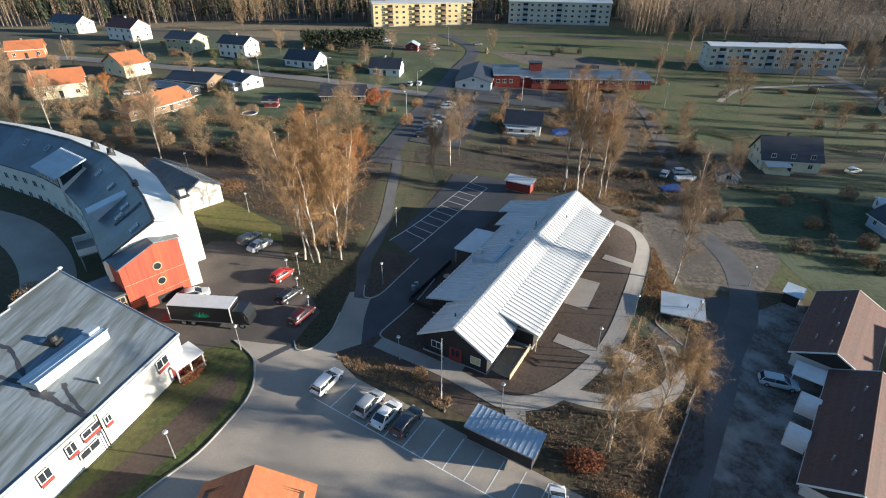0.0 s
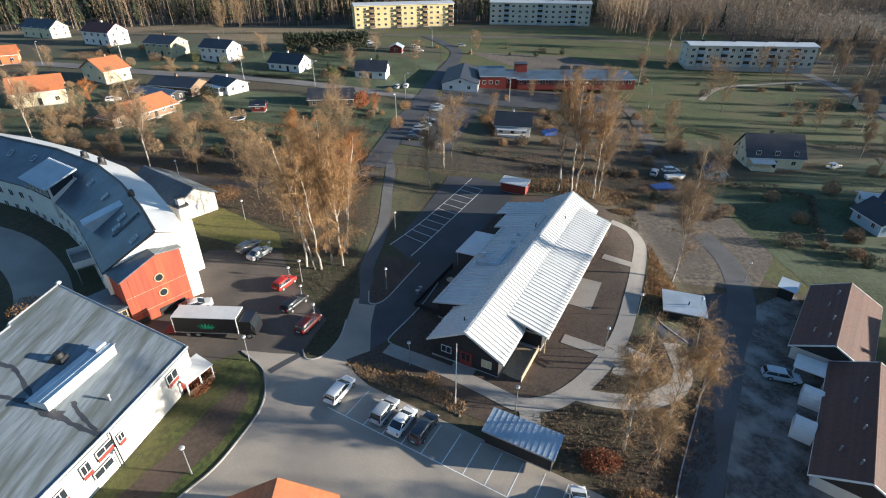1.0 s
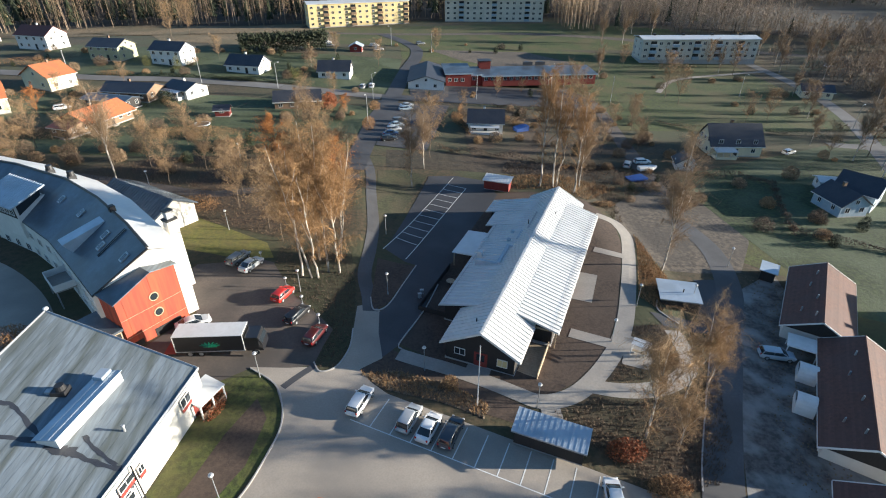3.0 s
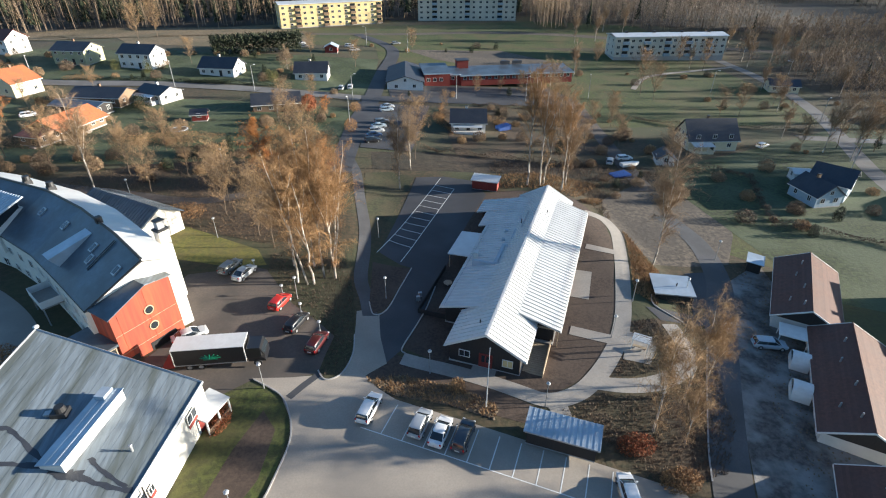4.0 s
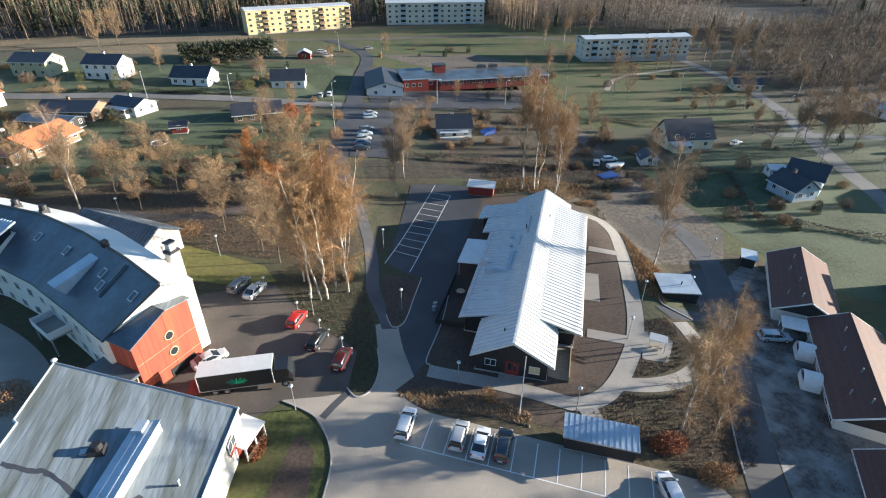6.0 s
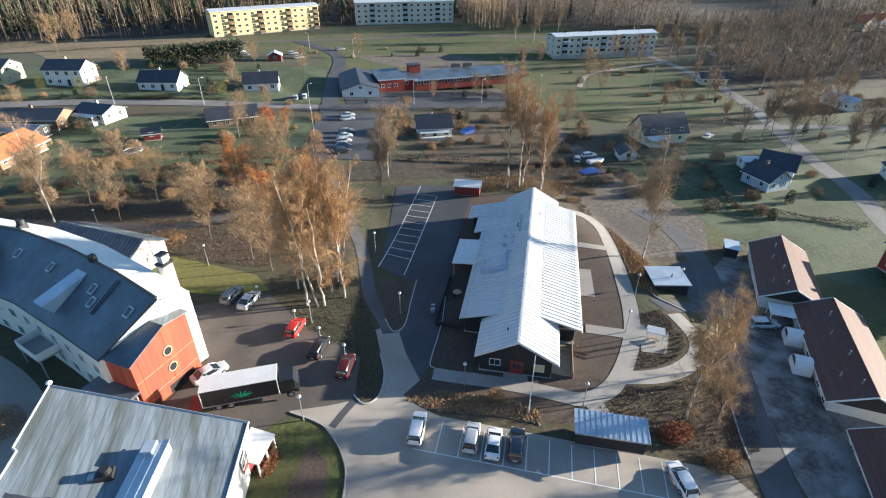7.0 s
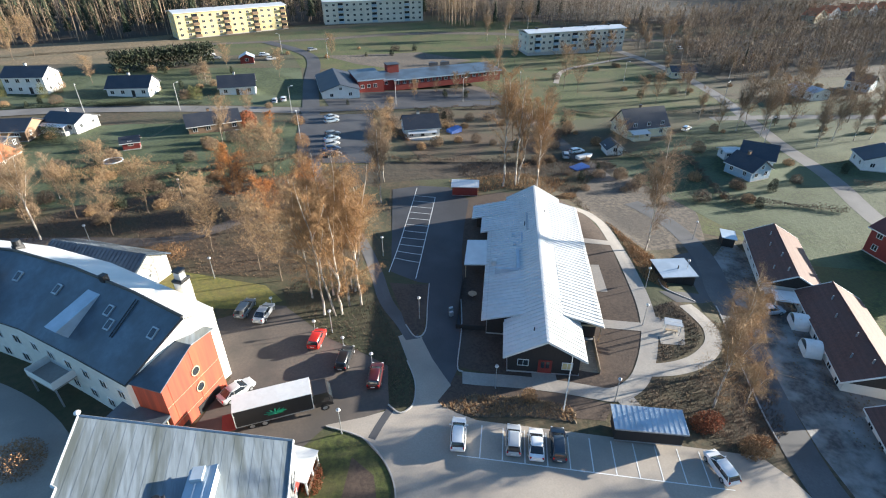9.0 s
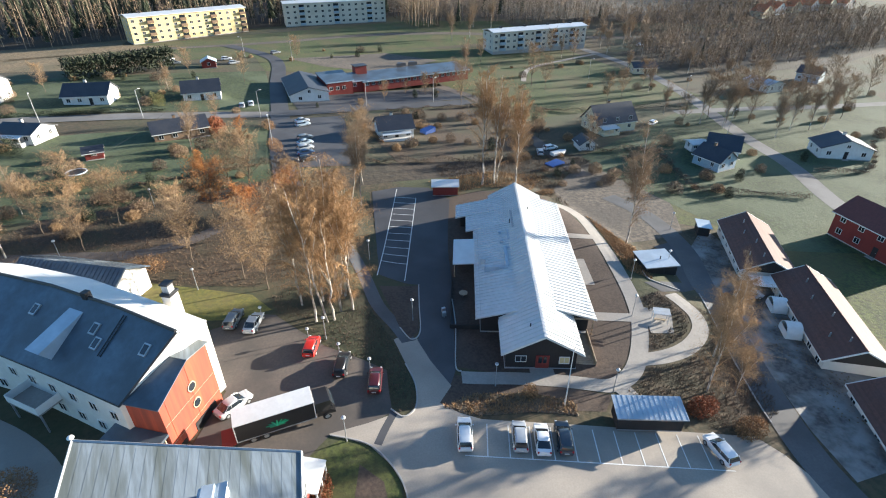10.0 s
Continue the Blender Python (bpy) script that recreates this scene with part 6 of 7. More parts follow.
# ---- shrubs, hedges ----
def shrub(x, y, sx, sy, h, material, label, n=420, name="shrub", turn=0.0, leaf=0.22, boxy=False, stems=True):
    rng = random.Random(int(x * 13 + y * 7))
    verts, faces = [], []
    if leaf < 0.25:
        n, leaf = int(n * 2.6), leaf * 0.55
    for i in range(n):
        if boxy:
            p = Vector((rng.uniform(-sx, sx), rng.uniform(-sy, sy), h * rng.random() ** 0.6))
        else:
            while True:
                p = Vector((rng.uniform(-1, 1), rng.uniform(-1, 1), rng.uniform(0, 1)))
                if p.x * p.x + p.y * p.y + (p.z - 0.35) ** 2 / 0.42 < 1:
                    break
            p = Vector((p.x * sx, p.y * sy, p.z * h))
        d = Vector((rng.uniform(-1, 1), rng.uniform(-1, 1), rng.uniform(-0.2, 1.2))).normalized() * leaf * rng.uniform(0.8, 2.2)
        s = Vector((rng.uniform(-1, 1), rng.uniform(-1, 1), rng.uniform(-1, 1))).cross(d).normalized() * leaf * rng.uniform(0.25, 0.5)
        k = len(verts)
        verts += [p - s, p + s, p + d + s * 0.4, p + d * 1.5]
        faces.append((k, k + 1, k + 2, k + 3))
    t = thing(name, pose(x, y, ground_z(x, y) - 0.05, 0, 0, turn), label, name.replace("_", " "), "shrubs and hedges")
    part("foliage", mesh("foliage", verts, faces, material), material, t)
    return t


shrub(-27.5, 168, 2.6, 5.5, 4, M["beech"], "large russet beech hedge on the lawn", 1500, "hedge", 0, 0.3)
shrub(-62.4, 194, 8, 0.7, 1.4, M["needle"], "clipped dark green garden hedge", 1500, "hedge", -9, 0.22, True)
shrub(-52, 242, 18, 5, 7, M["needle"], "row of dark spruces behind the gardens", 5000, "spruce_hedge", 15, 0.6, True)
for x, y, sx, sy, h, m, lab, n in ((-40.6, 197.5, 1.5, 1.5, 4.6, "conifer", "clipped yellow-green garden conifer", 500), (-42.6, 199, 1.4, 1.4, 4.2, "conifer", "clipped yellow-green garden conifer", 500), (-85.5, 208.5, 1.6, 1.6, 5, "conifer", "dense green garden conifer", 500), (-97.5, 212.5, 1.6, 1.6, 4, "conifer", "dense green garden conifer", 500),
        (-38, 215, 2.6, 2.6, 8, "twig_g", "tall pale bare garden shrub", 900), (18, 31.6, 2.4, 1.6, 1.6, "twig_o", "orange-brown shrubs beside the car park", 900), (15.4, 36.4, 2.4, 1.6, 1.5, "beech", "low russet shrubs beside the car park", 800), (-57.4, 56.4, 2.6, 2.6, 2.6, "twig_o", "round orange-twigged shrub by the drive", 900),
        (-30.2, 45.2, 1.4, 2.6, 0.9, "beech", "russet leaves of low shrubs by the porch", 700), (-73.5, 164, 2, 2, 5, "needle", "dark green garden conifer", 700), (-75.6, 166, 2, 2, 4.6, "needle", "dark green garden conifer", 700),
        (-14.8, 150, 2, 6, 1.8, "twig_o", "brown shrubs along the street", 900), (-13.2, 168, 2, 4, 2, "twig", "brown shrubs along the street", 700), (12, 158, 1.8, 6, 2, "twig_o", "orange-brown hedge along the gardens", 900), (27, 158, 7, 1.4, 1.8, "twig_g", "brown leafless garden hedge", 900),
        
         (-60, 92, 8, 2, 1.8, "twig_o", "brown shrubs behind the residence", 900), (-46, 96, 4, 3, 2.2, "twig_o", "low russet shrubs in the park", 700),
        (-98, 176, 8, 1.6, 2, "twig", "brown leafless garden shrubs", 800), (-140, 214, 12, 2, 3, "twig", "brown shrubs along the street", 900), (-104, 200, 7, 1.2, 1.8, "twig_o", "brown leafless garden hedge", 700), (-60, 138, 14, 3, 2.2, "twig", "brown scrub at the garden edge", 1600), (-90, 136, 12, 3, 2.6, "twig_g", "brown scrub at the garden edge", 1300),
        (-30, 140, 8, 2.5, 2.0, "twig_o", "russet scrub at the park edge", 900), (36, 98, 3, 1.2, 1.0, "twig", "dry weeds by the path", 500), (34.5, 70, 2.2, 3.6, 0.8, "twig", "dry weeds under the birch", 600), (-2.8, 47.4, 1, 1, 1.8, "twig", "dry brown bush above the cars", 300), (50, 194, 3, 2, 3, "twig_g", "bare brown shrub by the school", 500)):
    if n:
        shrub(x, y, sx, sy, h, M[m], lab, n, "shrub" if sx < 5 and sy < 5 else "hedge", 0 if sx < 20 else -17, 0.2)



def hedge_line(pts, h, material, label, width=1.3, per=70):
    """A grown-out hedge along a line: many short leafy twigs."""
    rng = random.Random(int(pts[0][0] * 7))
    line = curve_pts(pts, 5)
    verts, faces = [], []
    for a, b in zip(line, line[1:]):
        d = Vector((b[0] - a[0], b[1] - a[1], 0))
        for i in range(int(d.length * per)):
            t = rng.random()
            x, y = a[0] + d.x * t + rng.gauss(0, width * 0.3), a[1] + d.y * t + rng.gauss(0, width * 0.3)
            p = Vector((x, y, ground_z(x, y) + h * rng.random() ** 0.6 * (0.75 + 0.35 * math.sin(x * 0.9 + y))))
            u = Vector((rng.uniform(-1, 1), rng.uniform(-1, 1), rng.uniform(-0.2, 1.2))).normalized() * rng.uniform(0.15, 0.4)
            s = Vector((rng.uniform(-1, 1), rng.uniform(-1, 1), rng.uniform(-1, 1))).cross(u).normalized() * rng.uniform(0.05, 0.1)
            k = len(verts)
            verts += [p - s, p + s, p + u]
            faces.append((k, k + 1, k + 2))
    return tagged(new("hedge", mesh("hedge", verts, faces, material)), label, "hedge", "shrubs and hedges")


hedge_line([(72, 86), (78, 82), (86, 78), (94.5, 72)], 1.6, M["twig_d"], "dark brown hedge along the frosty lawn")
hedge_line([(64, 118), (70, 116.6), (78.4, 114), (84, 111), (80, 102), (77, 96.7), (72, 85)], 1.8, M["twig_d"], "dark brown hedge round the gravel yard")
hedge_line([(3, 131), (18.7, 126.7), (33, 122.7), (46.5, 118.8)], 1.9, M["twig_d"], "long dark brown hedge behind the car park")
hedge_line([(110, 149.5), (120, 145), (128, 140)], 1.8, M["needle"], "dark clipped hedge along the lane")
hedge_line([(78, 159), (84, 156), (92, 151)], 1.7, M["twig_d"], "brown hedge beside the common")
hedge_line([(14, 144), (13, 156), (15, 172)], 1.6, M["twig_o"], "orange-brown hedge along the northern car park")
hedge_line([(-52, 132), (-44, 134), (-30, 136), (-18, 138)], 1.3, M["twig_d"], "low brown hedge at the lawn edge")
hedge_line([(-130, 134), (-110, 146), (-98, 138), (-76, 136)], 1.8, M["twig_d"], "brown scrub hedge behind the bungalows", 2.2)
hedge_line([(-100, 199), (-72, 197), (-52, 194), (-40, 192)], 1.2, M["needle"], "dark low hedge along the street")
hedge_line([(26, 174), (44, 172), (58, 170)], 1.5, M["twig_d"], "brown hedge opposite the school")
hedge_line([(112, 82), (126, 76), (150, 88)], 1.5, M["twig_d"], "brown hedge beside the lane")

# ---- woods ----
wr = np.random.default_rng(5)


def woods(name, n_spruce, n_bare, region, label, lo=10, hi=20, twigs=110, stem=None, crown=None):
    sv, sf, tv, tf, bv, bf = [], [], [], [], [], []

    def spot():
        while True:
            x, y = wr.uniform(-330, 420), wr.uniform(150, 560)
            if region(x, y):
                return x, y
    for i in range(n_spruce):
        x, y = spot()
        z, h = ground_z(x, y), wr.uniform(lo, hi)
        r = h * 0.14
        for l in range(10):
            zb, zt = z + h * (0.16 + l * 0.08), z + h * (0.16 + l * 0.08 + 0.13)
            rl = r * (1 - l / 10.6)
            o = wr.uniform(0, 6)
            for a in range(7):
                t0, t1 = o + a * 0.9, o + a * 0.9 + 0.7
                rr = rl * wr.uniform(0.7, 1.15)
                k = len(sv)
                sv += [(x + rr * math.cos(t0), y + rr * math.sin(t0), zb + wr.uniform(-0.3, 0.3)), (x + rr * math.cos(t1), y + rr * math.sin(t1), zb - wr.uniform(0, 0.6)), (x, y, min(zt, z + h))]
                sf.append((k, k + 1, k + 2))
    for i in range(n_bare + n_spruce):
        if i < n_bare:
            x, y = spot()
            z, h = ground_z(x, y), wr.uniform(lo, hi)
        else:
            x, y = sum(v[0] for v in sv[(i - n_bare) * 210:(i - n_bare) * 210 + 3]) / 3, sum(v[1] for v in sv[(i - n_bare) * 210:(i - n_bare) * 210 + 3]) / 3
            z, h = ground_z(x, y), lo * 0.5
        k = len(tv)
        r = stem or (0.12 if lo > 9 else 0.07)
        lx, ly = wr.uniform(-1.2, 1.2), wr.uniform(-0.6, 0.6)
        for a in range(3):
            tv.append((x + r * math.cos(a * 2.1), y + r * math.sin(a * 2.1), z - 0.4))
        for a in range(3):
            tv.append((x + lx + 0.05 * math.cos(a * 2.1), y + ly + 0.05 * math.sin(a * 2.1), z + h))
        tf += [(k, k + 1, k + 4, k + 3), (k + 1, k + 2, k + 5, k + 4), (k + 2, k, k + 3, k + 5)]
        if i < n_bare:
            for c in range(twigs):
                s = 0.22 + 0.78 * wr.random()
                a = wr.uniform(0, 6.283)
                rad = h * 0.24 * math.sqrt(wr.random()) * (1.25 - s * 0.75)
                p = (x + lx * s + rad * math.cos(a), y + ly * s + rad * math.sin(a), z + h * s)
                l, w = wr.uniform(0.8, 2.1), wr.uniform(0.10, 0.26)
                k = len(bv)
                a += wr.uniform(-1.2, 1.2)
                dx, dy = math.cos(a) * 0.6, math.sin(a) * 0.6
                bv += [(p[0] - dy * w, p[1] + dx * w, p[2]), (p[0] + dy * w, p[1] - dx * w, p[2]), (p[0] + dx * l, p[1] + dy * l, p[2] + l * wr.uniform(-0.2, 0.9))]
                bf.append((k, k + 1, k + 2))
    w = thing(name, pose(0, 0, 0), label, "woods", "", "stuff")
    for nm, v, f, m in (("conifers", sv, sf, M["needle"]), ("trunks", tv, tf, M["trunk_far"] if lo > 11 else M["trunk_dark"]), ("bare_crowns", bv, bf, crown or (M["twig_d"] if n_spruce > 100 else M["twig_g"]))):
        if v:
            o = part(nm, mesh(nm, v, f, m), m, w)
            o["kind"] = "stuff"


def edge(x):
    """The line where the woods begin."""
    pts = ((-400, 300), (-230, 290), (-150, 330), (-84, 322), (-55, 330), (-10, 346), (90, 348), (110, 300), (150, 290), (216, 275), (280, 262), (430, 300))
    for (a, b), (c, d) in zip(pts, pts[1:]):
        if a <= x <= c:
            return b + (d - b) * (x - a) / (c - a)
    return 300


woods("spruce_woods", 620, 500, lambda x, y: x < 95 and edge(x) < y < edge(x) + 190, "tall mixed spruce and pine woods", 15, 24, 75, 0.13)
# pale crowns here and in the scrub below paint in the haze
woods("birch_woods", 60, 1900, lambda x, y: x > 78 and edge(x) < y < edge(x) + 170 and not (225 < x < 345 and y < 380), "bare birch woods, crowns paled to look hazy", 10, 17, 120, 0.13, M["twig_haze"])
woods("scrub_woods", 10, 1300, lambda x, y: 174 < x < 420 and 172 < y < 290 and not (176 < x < 204 and y > 226), "low bare brown scrub", 6, 11)
woods("wood_edge", 0, 300, lambda x, y: x < 100 and edge(x) - 6 < y < edge(x) + 16, "slim bare trees along the wood edge", 13, 23, 90, 0.13, M["twig_g"])
woods("grove", 0, 60, lambda x, y: 92 < x < 108 and 300 < y < 330, "grove of slim pale birches", 16, 22, 70, 0.16, M["twig_b"])



# ---- cars ----
def loft(sections, material, name):
    """A closed skin through cross-sections of equal count."""
    n = len(sections[0])
    v = [p for s in sections for p in s]
    f = [(i * n + j, i * n + (j + 1) % n, (i + 1) * n + (j + 1) % n, (i + 1) * n + j) for i in range(len(sections) - 1) for j in range(n)]
    f += [tuple(range(n))[::-1], tuple(range((len(sections) - 1) * n, len(sections) * n))]
    me = mesh(name, v, f, material)
    bm = bmesh.new()
    bm.from_mesh(me)
    bmesh.ops.recalc_face_normals(bm, faces=bm.faces[:])
    bm.to_mesh(me)
    bm.free()
    return me


def ring(x, w, z0, z1, tuck=0.86):
    return [(x, -w * 0.9, z0), (x, -w, z0 + (z1 - z0) * 0.35), (x, -w * 0.97, z0 + (z1 - z0) * 0.75), (x, -w * tuck, z1), (x, w * tuck, z1), (x, w * 0.97, z0 + (z1 - z0) * 0.75), (x, w, z0 + (z1 - z0) * 0.35), (x, w * 0.9, z0)]


_wheel = {}


def hoop(x, wb, wt, z0, z1):
    """A cabin's cross-section: wide at the belt line, narrow and rounded at the top."""
    zm = z0 + (z1 - z0) * 0.55
    wm = wb + (wt - wb) * 0.45
    half = [(wb, z0), (wm, zm), (wt, z1 - (z1 - z0) * 0.1), (wt * 0.82, z1)]
    return [(x, -w, z) for w, z in half] + [(x, w, z) for w, z in half[::-1]]


def rounded(me):
    for p in me.polygons:
        p.use_smooth = True
    me.set_sharp_from_angle(angle=radians(48))
    return me


def car(colour, label, estate=True, L=4.5, tall=1.48):
    """A parked car, nose towards +x."""
    c = thing("car", pose(0, 0, 0), label, "car", "parked cars")
    k = L / 4.5
    W = 0.89
    body = [(-2.25, .70, .46, .80), (-2.17, .80, .30, .96), (-1.85, .87, .24, .99), (-0.6, W, .22, .97), (0.6, W, .22, .95), (1.05, .88, .22, .93), (1.65, .86, .24, .86), (2.02, .79, .28, .75), (2.19, .68, .34, .64), (2.25, .52, .42, .55)]
    part("body", rounded(loft([ring(x * k, w, a, b) for x, w, a, b in body], CAR[colour], "body")), CAR[colour], c)
    top = tall
    rear = -2.12 if estate else -1.75
    cab = [(rear * k, .74, .70, .90, .97), ((rear + (0.32 if estate else 0.75)) * k, .79, .62, .92, top - 0.07), (-0.5 * k, .81, .63, .92, top - 0.01), (0.3 * k, .80, .62, .92, top - 0.04), (1.18 * k, .74, .64, .90, .94)]
    part("glazing", rounded(loft([hoop(x, *q) for x, *q in cab], M["pane"], "glazing")), M["pane"], c, "dark glazing")
    rf = [((rear + (0.30 if estate else 0.76)) * k, .58, .50, top - 0.14, top - 0.055), ((rear + (0.5 if estate else 0.95)) * k, .66, .57, top - 0.13, top - 0.01), (-0.5 * k, .67, .58, top - 0.12, top + 0.02), (0.2 * k, .66, .57, top - 0.13, top), (0.36 * k, .58, .50, top - 0.14, top - 0.05)]
    part("roof", rounded(loft([hoop(x, *q) for x, *q in rf], CAR[colour], "roof")), CAR[colour], c)
    for s in (1, -1):
        for x0, x1 in ((0.3, 1.15), (-0.66, -0.6), (rear + 0.04, rear + (0.34 if estate else 0.76))):
            bm = bmesh.new()
            z1 = top - 0.07
            lo, hi = (x1, x0) if x0 > 0 else (x0, x1)
            tube(bm, (lo * k, s * 0.775, 0.93), (hi * k, s * 0.655, z1), 0.04, 0.035, 5)
            part("pillar", bm, CAR[colour], c)
        part("headlight", boxed(2.02 * k, 2.2 * k, s * 0.62 - 0.13, s * 0.62 + 0.13, 0.58, 0.72, 0.03), M["lens_w"], c)
        part("tail_light", boxed(-2.24 * k, -2.12 * k, s * 0.66 - 0.1, s * 0.66 + 0.1, 0.72, 0.98, 0.02), M["lens_r"], c)
        part("mirror", boxed(0.75 * k, 0.9 * k, s * 0.98 - 0.09, s * 0.98 + 0.09, 0.92, 1.05, 0.03), CAR[colour], c)
    if not _wheel:
        bm = tube(bmesh.new(), (0, -0.1, 0), (0, 0.1, 0), 0.32, 0.32, 16)
        _wheel["t"] = bmesh_to("tyre", bm, M["tyre"])
        _wheel["r"] = bmesh_to("rim", tube(bmesh.new(), (0, -0.115, 0), (0, 0.115, 0), 0.2, 0.2, 10), M["metal"])
    for x in (1.4, -1.35):
        for s in (1, -1):
            t = part("wheel", _wheel["t"], M["tyre"], c, "", pose(x * k, s * 0.8, 0.32))
            part("rim", _wheel["r"], M["metal"], t)
    part("rear_plate", boxed(-2.29 * k, -2.25 * k, -0.26, 0.26, 0.6, 0.72), M["white"], c)
    return c


def park(c, x, y, turn, h=0.13):
    c.matrix_basis = pose(x, y, ground_z(x, y) + h, 0, 0, turn)
    return c


A0 = math.degrees(math.atan2(across.y, across.x))
park(car("white", "white estate car parked at the front", True, 4.6), -13.7, 44.6, A0 + 3)
park(car("silver", "silver-white van-like car in a bay", True, 4.2, 1.62), -8.15, 41.8, A0)
park(car("white", "white hatchback with dark glazing in a bay", False, 4.3), -6.05, 40.4, A0)
park(car("grey_blue", "dark blue-grey estate car in a bay", True, 4.6), -3.65, 39.6, A0)
park(car("white", "white car parked beside the russet shrubs", True, 4.4), 11.75, 31.0, 80)
park(car("grey", "silver-grey estate parked beside the bright grass bank", True, 4.5), -34.35, 76.0, 62)
park(car("silver", "silver saloon parked beside the bright grass bank", False, 4.5), -31.9, 74.0, 60)
park(car("red", "bright red small car in the yard", True, 4.0), -25.7, 65.9, 62)
park(car("black", "black estate car in the yard", True, 4.6), -23.0, 60.9, 62)
park(car("dark_red", "dark red estate car in the yard", True, 4.4), -20.05, 56.5, 66)
park(car("silver", "silver car beside the stair tower", False, 4.5), -36.4, 59.3, 28)
park(car("pale_blue", "pale blue-silver estate before the row houses", True, 4.7), 43.4, 50.6, -18)
for i, (x, y) in enumerate(((-3.5, 166.2), (-2.9, 169.6), (-5.75, 153.9), (-6.8, 149.6), (-7.7, 145.4), (-8.5, 141.5), (-9.1, 137.2))):
    park(car(("pale_blue", "silver", "grey", "pale_blue", "silver", "blue", "black")[i], ("pale blue", "silver", "grey", "pale blue", "silver", "dark blue", "black")[i] + " car in the row of the northern car park", i % 2 == 0), x, y, 8)
for x, y, t, col in ((-17.5, 190, 80, "silver"), (-14.5, 191.5, 85, "white"), (-36, 262, 10, "white"), (-34, 254, 5, "grey"), (-14, 258, 0, "white"), (52, 122, 60, "silver"), (57, 124, 0, "white"), (104, 131, 20, "white"), (196, 232, 10, "white"), (-102, 160, 30, "white"), (-12, 250, 10, "silver"), (8, 266, 15, "grey")):
    park(car(col, {"silver": "silver", "white": "white", "grey": "grey"}[col] + " car parked by the gardens", True), x, y, t)

# ---- lorry ----
lorry = thing("lorry", Matrix.Translation((-36.7, 54.75, ground_z(-33, 53) + 0.06)) @ Matrix.Rotation(radians(-2.8), 4, "Z") @ Matrix.Diagonal((1.04, 1.05, 0.86, 1)), "black box lorry with a white roof and a green print", "lorry")
part("box_body", boxed(0, 8.2, -1.25, 1.25, 1.0, 3.72, 0.03), M["black"], lorry)
part("box_roof", boxed(-0.03, 8.23, -1.28, 1.28, 3.72, 3.84, 0.02), M["white"], lorry, "white box roof")
for x in (-0.02, 8.14):
    part("corner_post", boxed(x, x + 0.09, -1.285, -1.2, 1.0, 3.72), M["white"], lorry)
part("lower_rail", boxed(0, 8.2, -1.29, -1.22, 0.92, 1.04), M["metal"], lorry)
em = bmesh.new()
for i in range(7):
    a = math.pi * (i + 0.5) / 7
    tube(em, (4.2, -1.275, 2.0), (4.2 + 1.2 * math.cos(a), -1.275, 2.0 + 0.75 * math.sin(a)), 0.16, 0.05, 5)
box(em, 3.4, 5.0, -1.29, -1.26, 1.75, 1.9)
part("print", em, M["green"], lorry, "plain green leaf-like shape")
part("chassis", boxed(0.2, 10.0, -0.5, 0.5, 0.6, 1.0), M["tyre"], lorry)
cab_ = part("cab", loft([ring(8.35, 1.2, 0.7, 3.2, 0.95), ring(9.9, 1.2, 0.7, 3.15, 0.93), ring(10.35, 1.15, 0.6, 2.0, 0.97), ring(10.4, 1.1, 0.6, 1.2, 0.97)], CAR["black"], "cab"), CAR["black"], lorry)
part("windscreen", mesh("windscreen", [(9.95, -1.05, 3.0), (9.95, 1.05, 3.0), (10.37, 1.05, 2.0), (10.37, -1.05, 2.0)], [(0, 1, 2, 3)], M["pane"]), M["pane"], cab_)
for x in (1.6, 2.9, 9.4):
    for s in (1, -1):
        t = part("wheel", tube(bmesh.new(), (x, s * 0.95, 0.48), (x, s * 1.2, 0.48), 0.48, 0.48, 18), M["tyre"], lorry)
        part("rim", tube(bmesh.new(), (x, s * 0.95, 0.48), (x, s * 1.215, 0.48), 0.27, 0.27, 12), M["metal"], t)
for s in (1, -1):
    part("mirror", boxed(9.95, 10.1, s * 1.35 - 0.08, s * 1.35 + 0.08, 2.0, 2.6, 0.02), M["black"], lorry)
tail = part("tail_lift", boxed(-1.5, -0.05, -1.2, 1.2, 0.6, 0.72), M["red_wood"], lorry, "red tail lift")


# ---- lamps, flagpole, shelter ----
def globe_lamp(h, label):
    t = thing("street_lamp", pose(0, 0, 0), label, "street lamp", "globe lamps")
    part("post", tube(bmesh.new(), (0, 0, -0.3), (0, 0, h - 0.25), 0.06, 0.045, 8), M["metal"], t)
    part("collar", tube(bmesh.new(), (0, 0, h - 0.3), (0, 0, h - 0.15), 0.08, 0.1, 8), M["black"], t)
    bm = bmesh.new()
    bmesh.ops.create_uvsphere(bm, u_segments=14, v_segments=9, radius=0.25)
    bmesh.ops.translate(bm, verts=bm.verts[:], vec=(0, 0, h))
    for v in bm.verts:
        v.co.z = h + (v.co.z - h) * 0.8
    part("globe", bm, M["globe"], t, "milky white lamp globe")
    part("cap", tube(bmesh.new(), (0, 0, h + 0.12), (0, 0, h + 0.22), 0.22, 0.06, 12), M["metal"], t)
    part("base_sleeve", tube(bmesh.new(), (0, 0, -0.05), (0, 0, 0.5), 0.085, 0.085, 8), M["metal"], t)
    return t


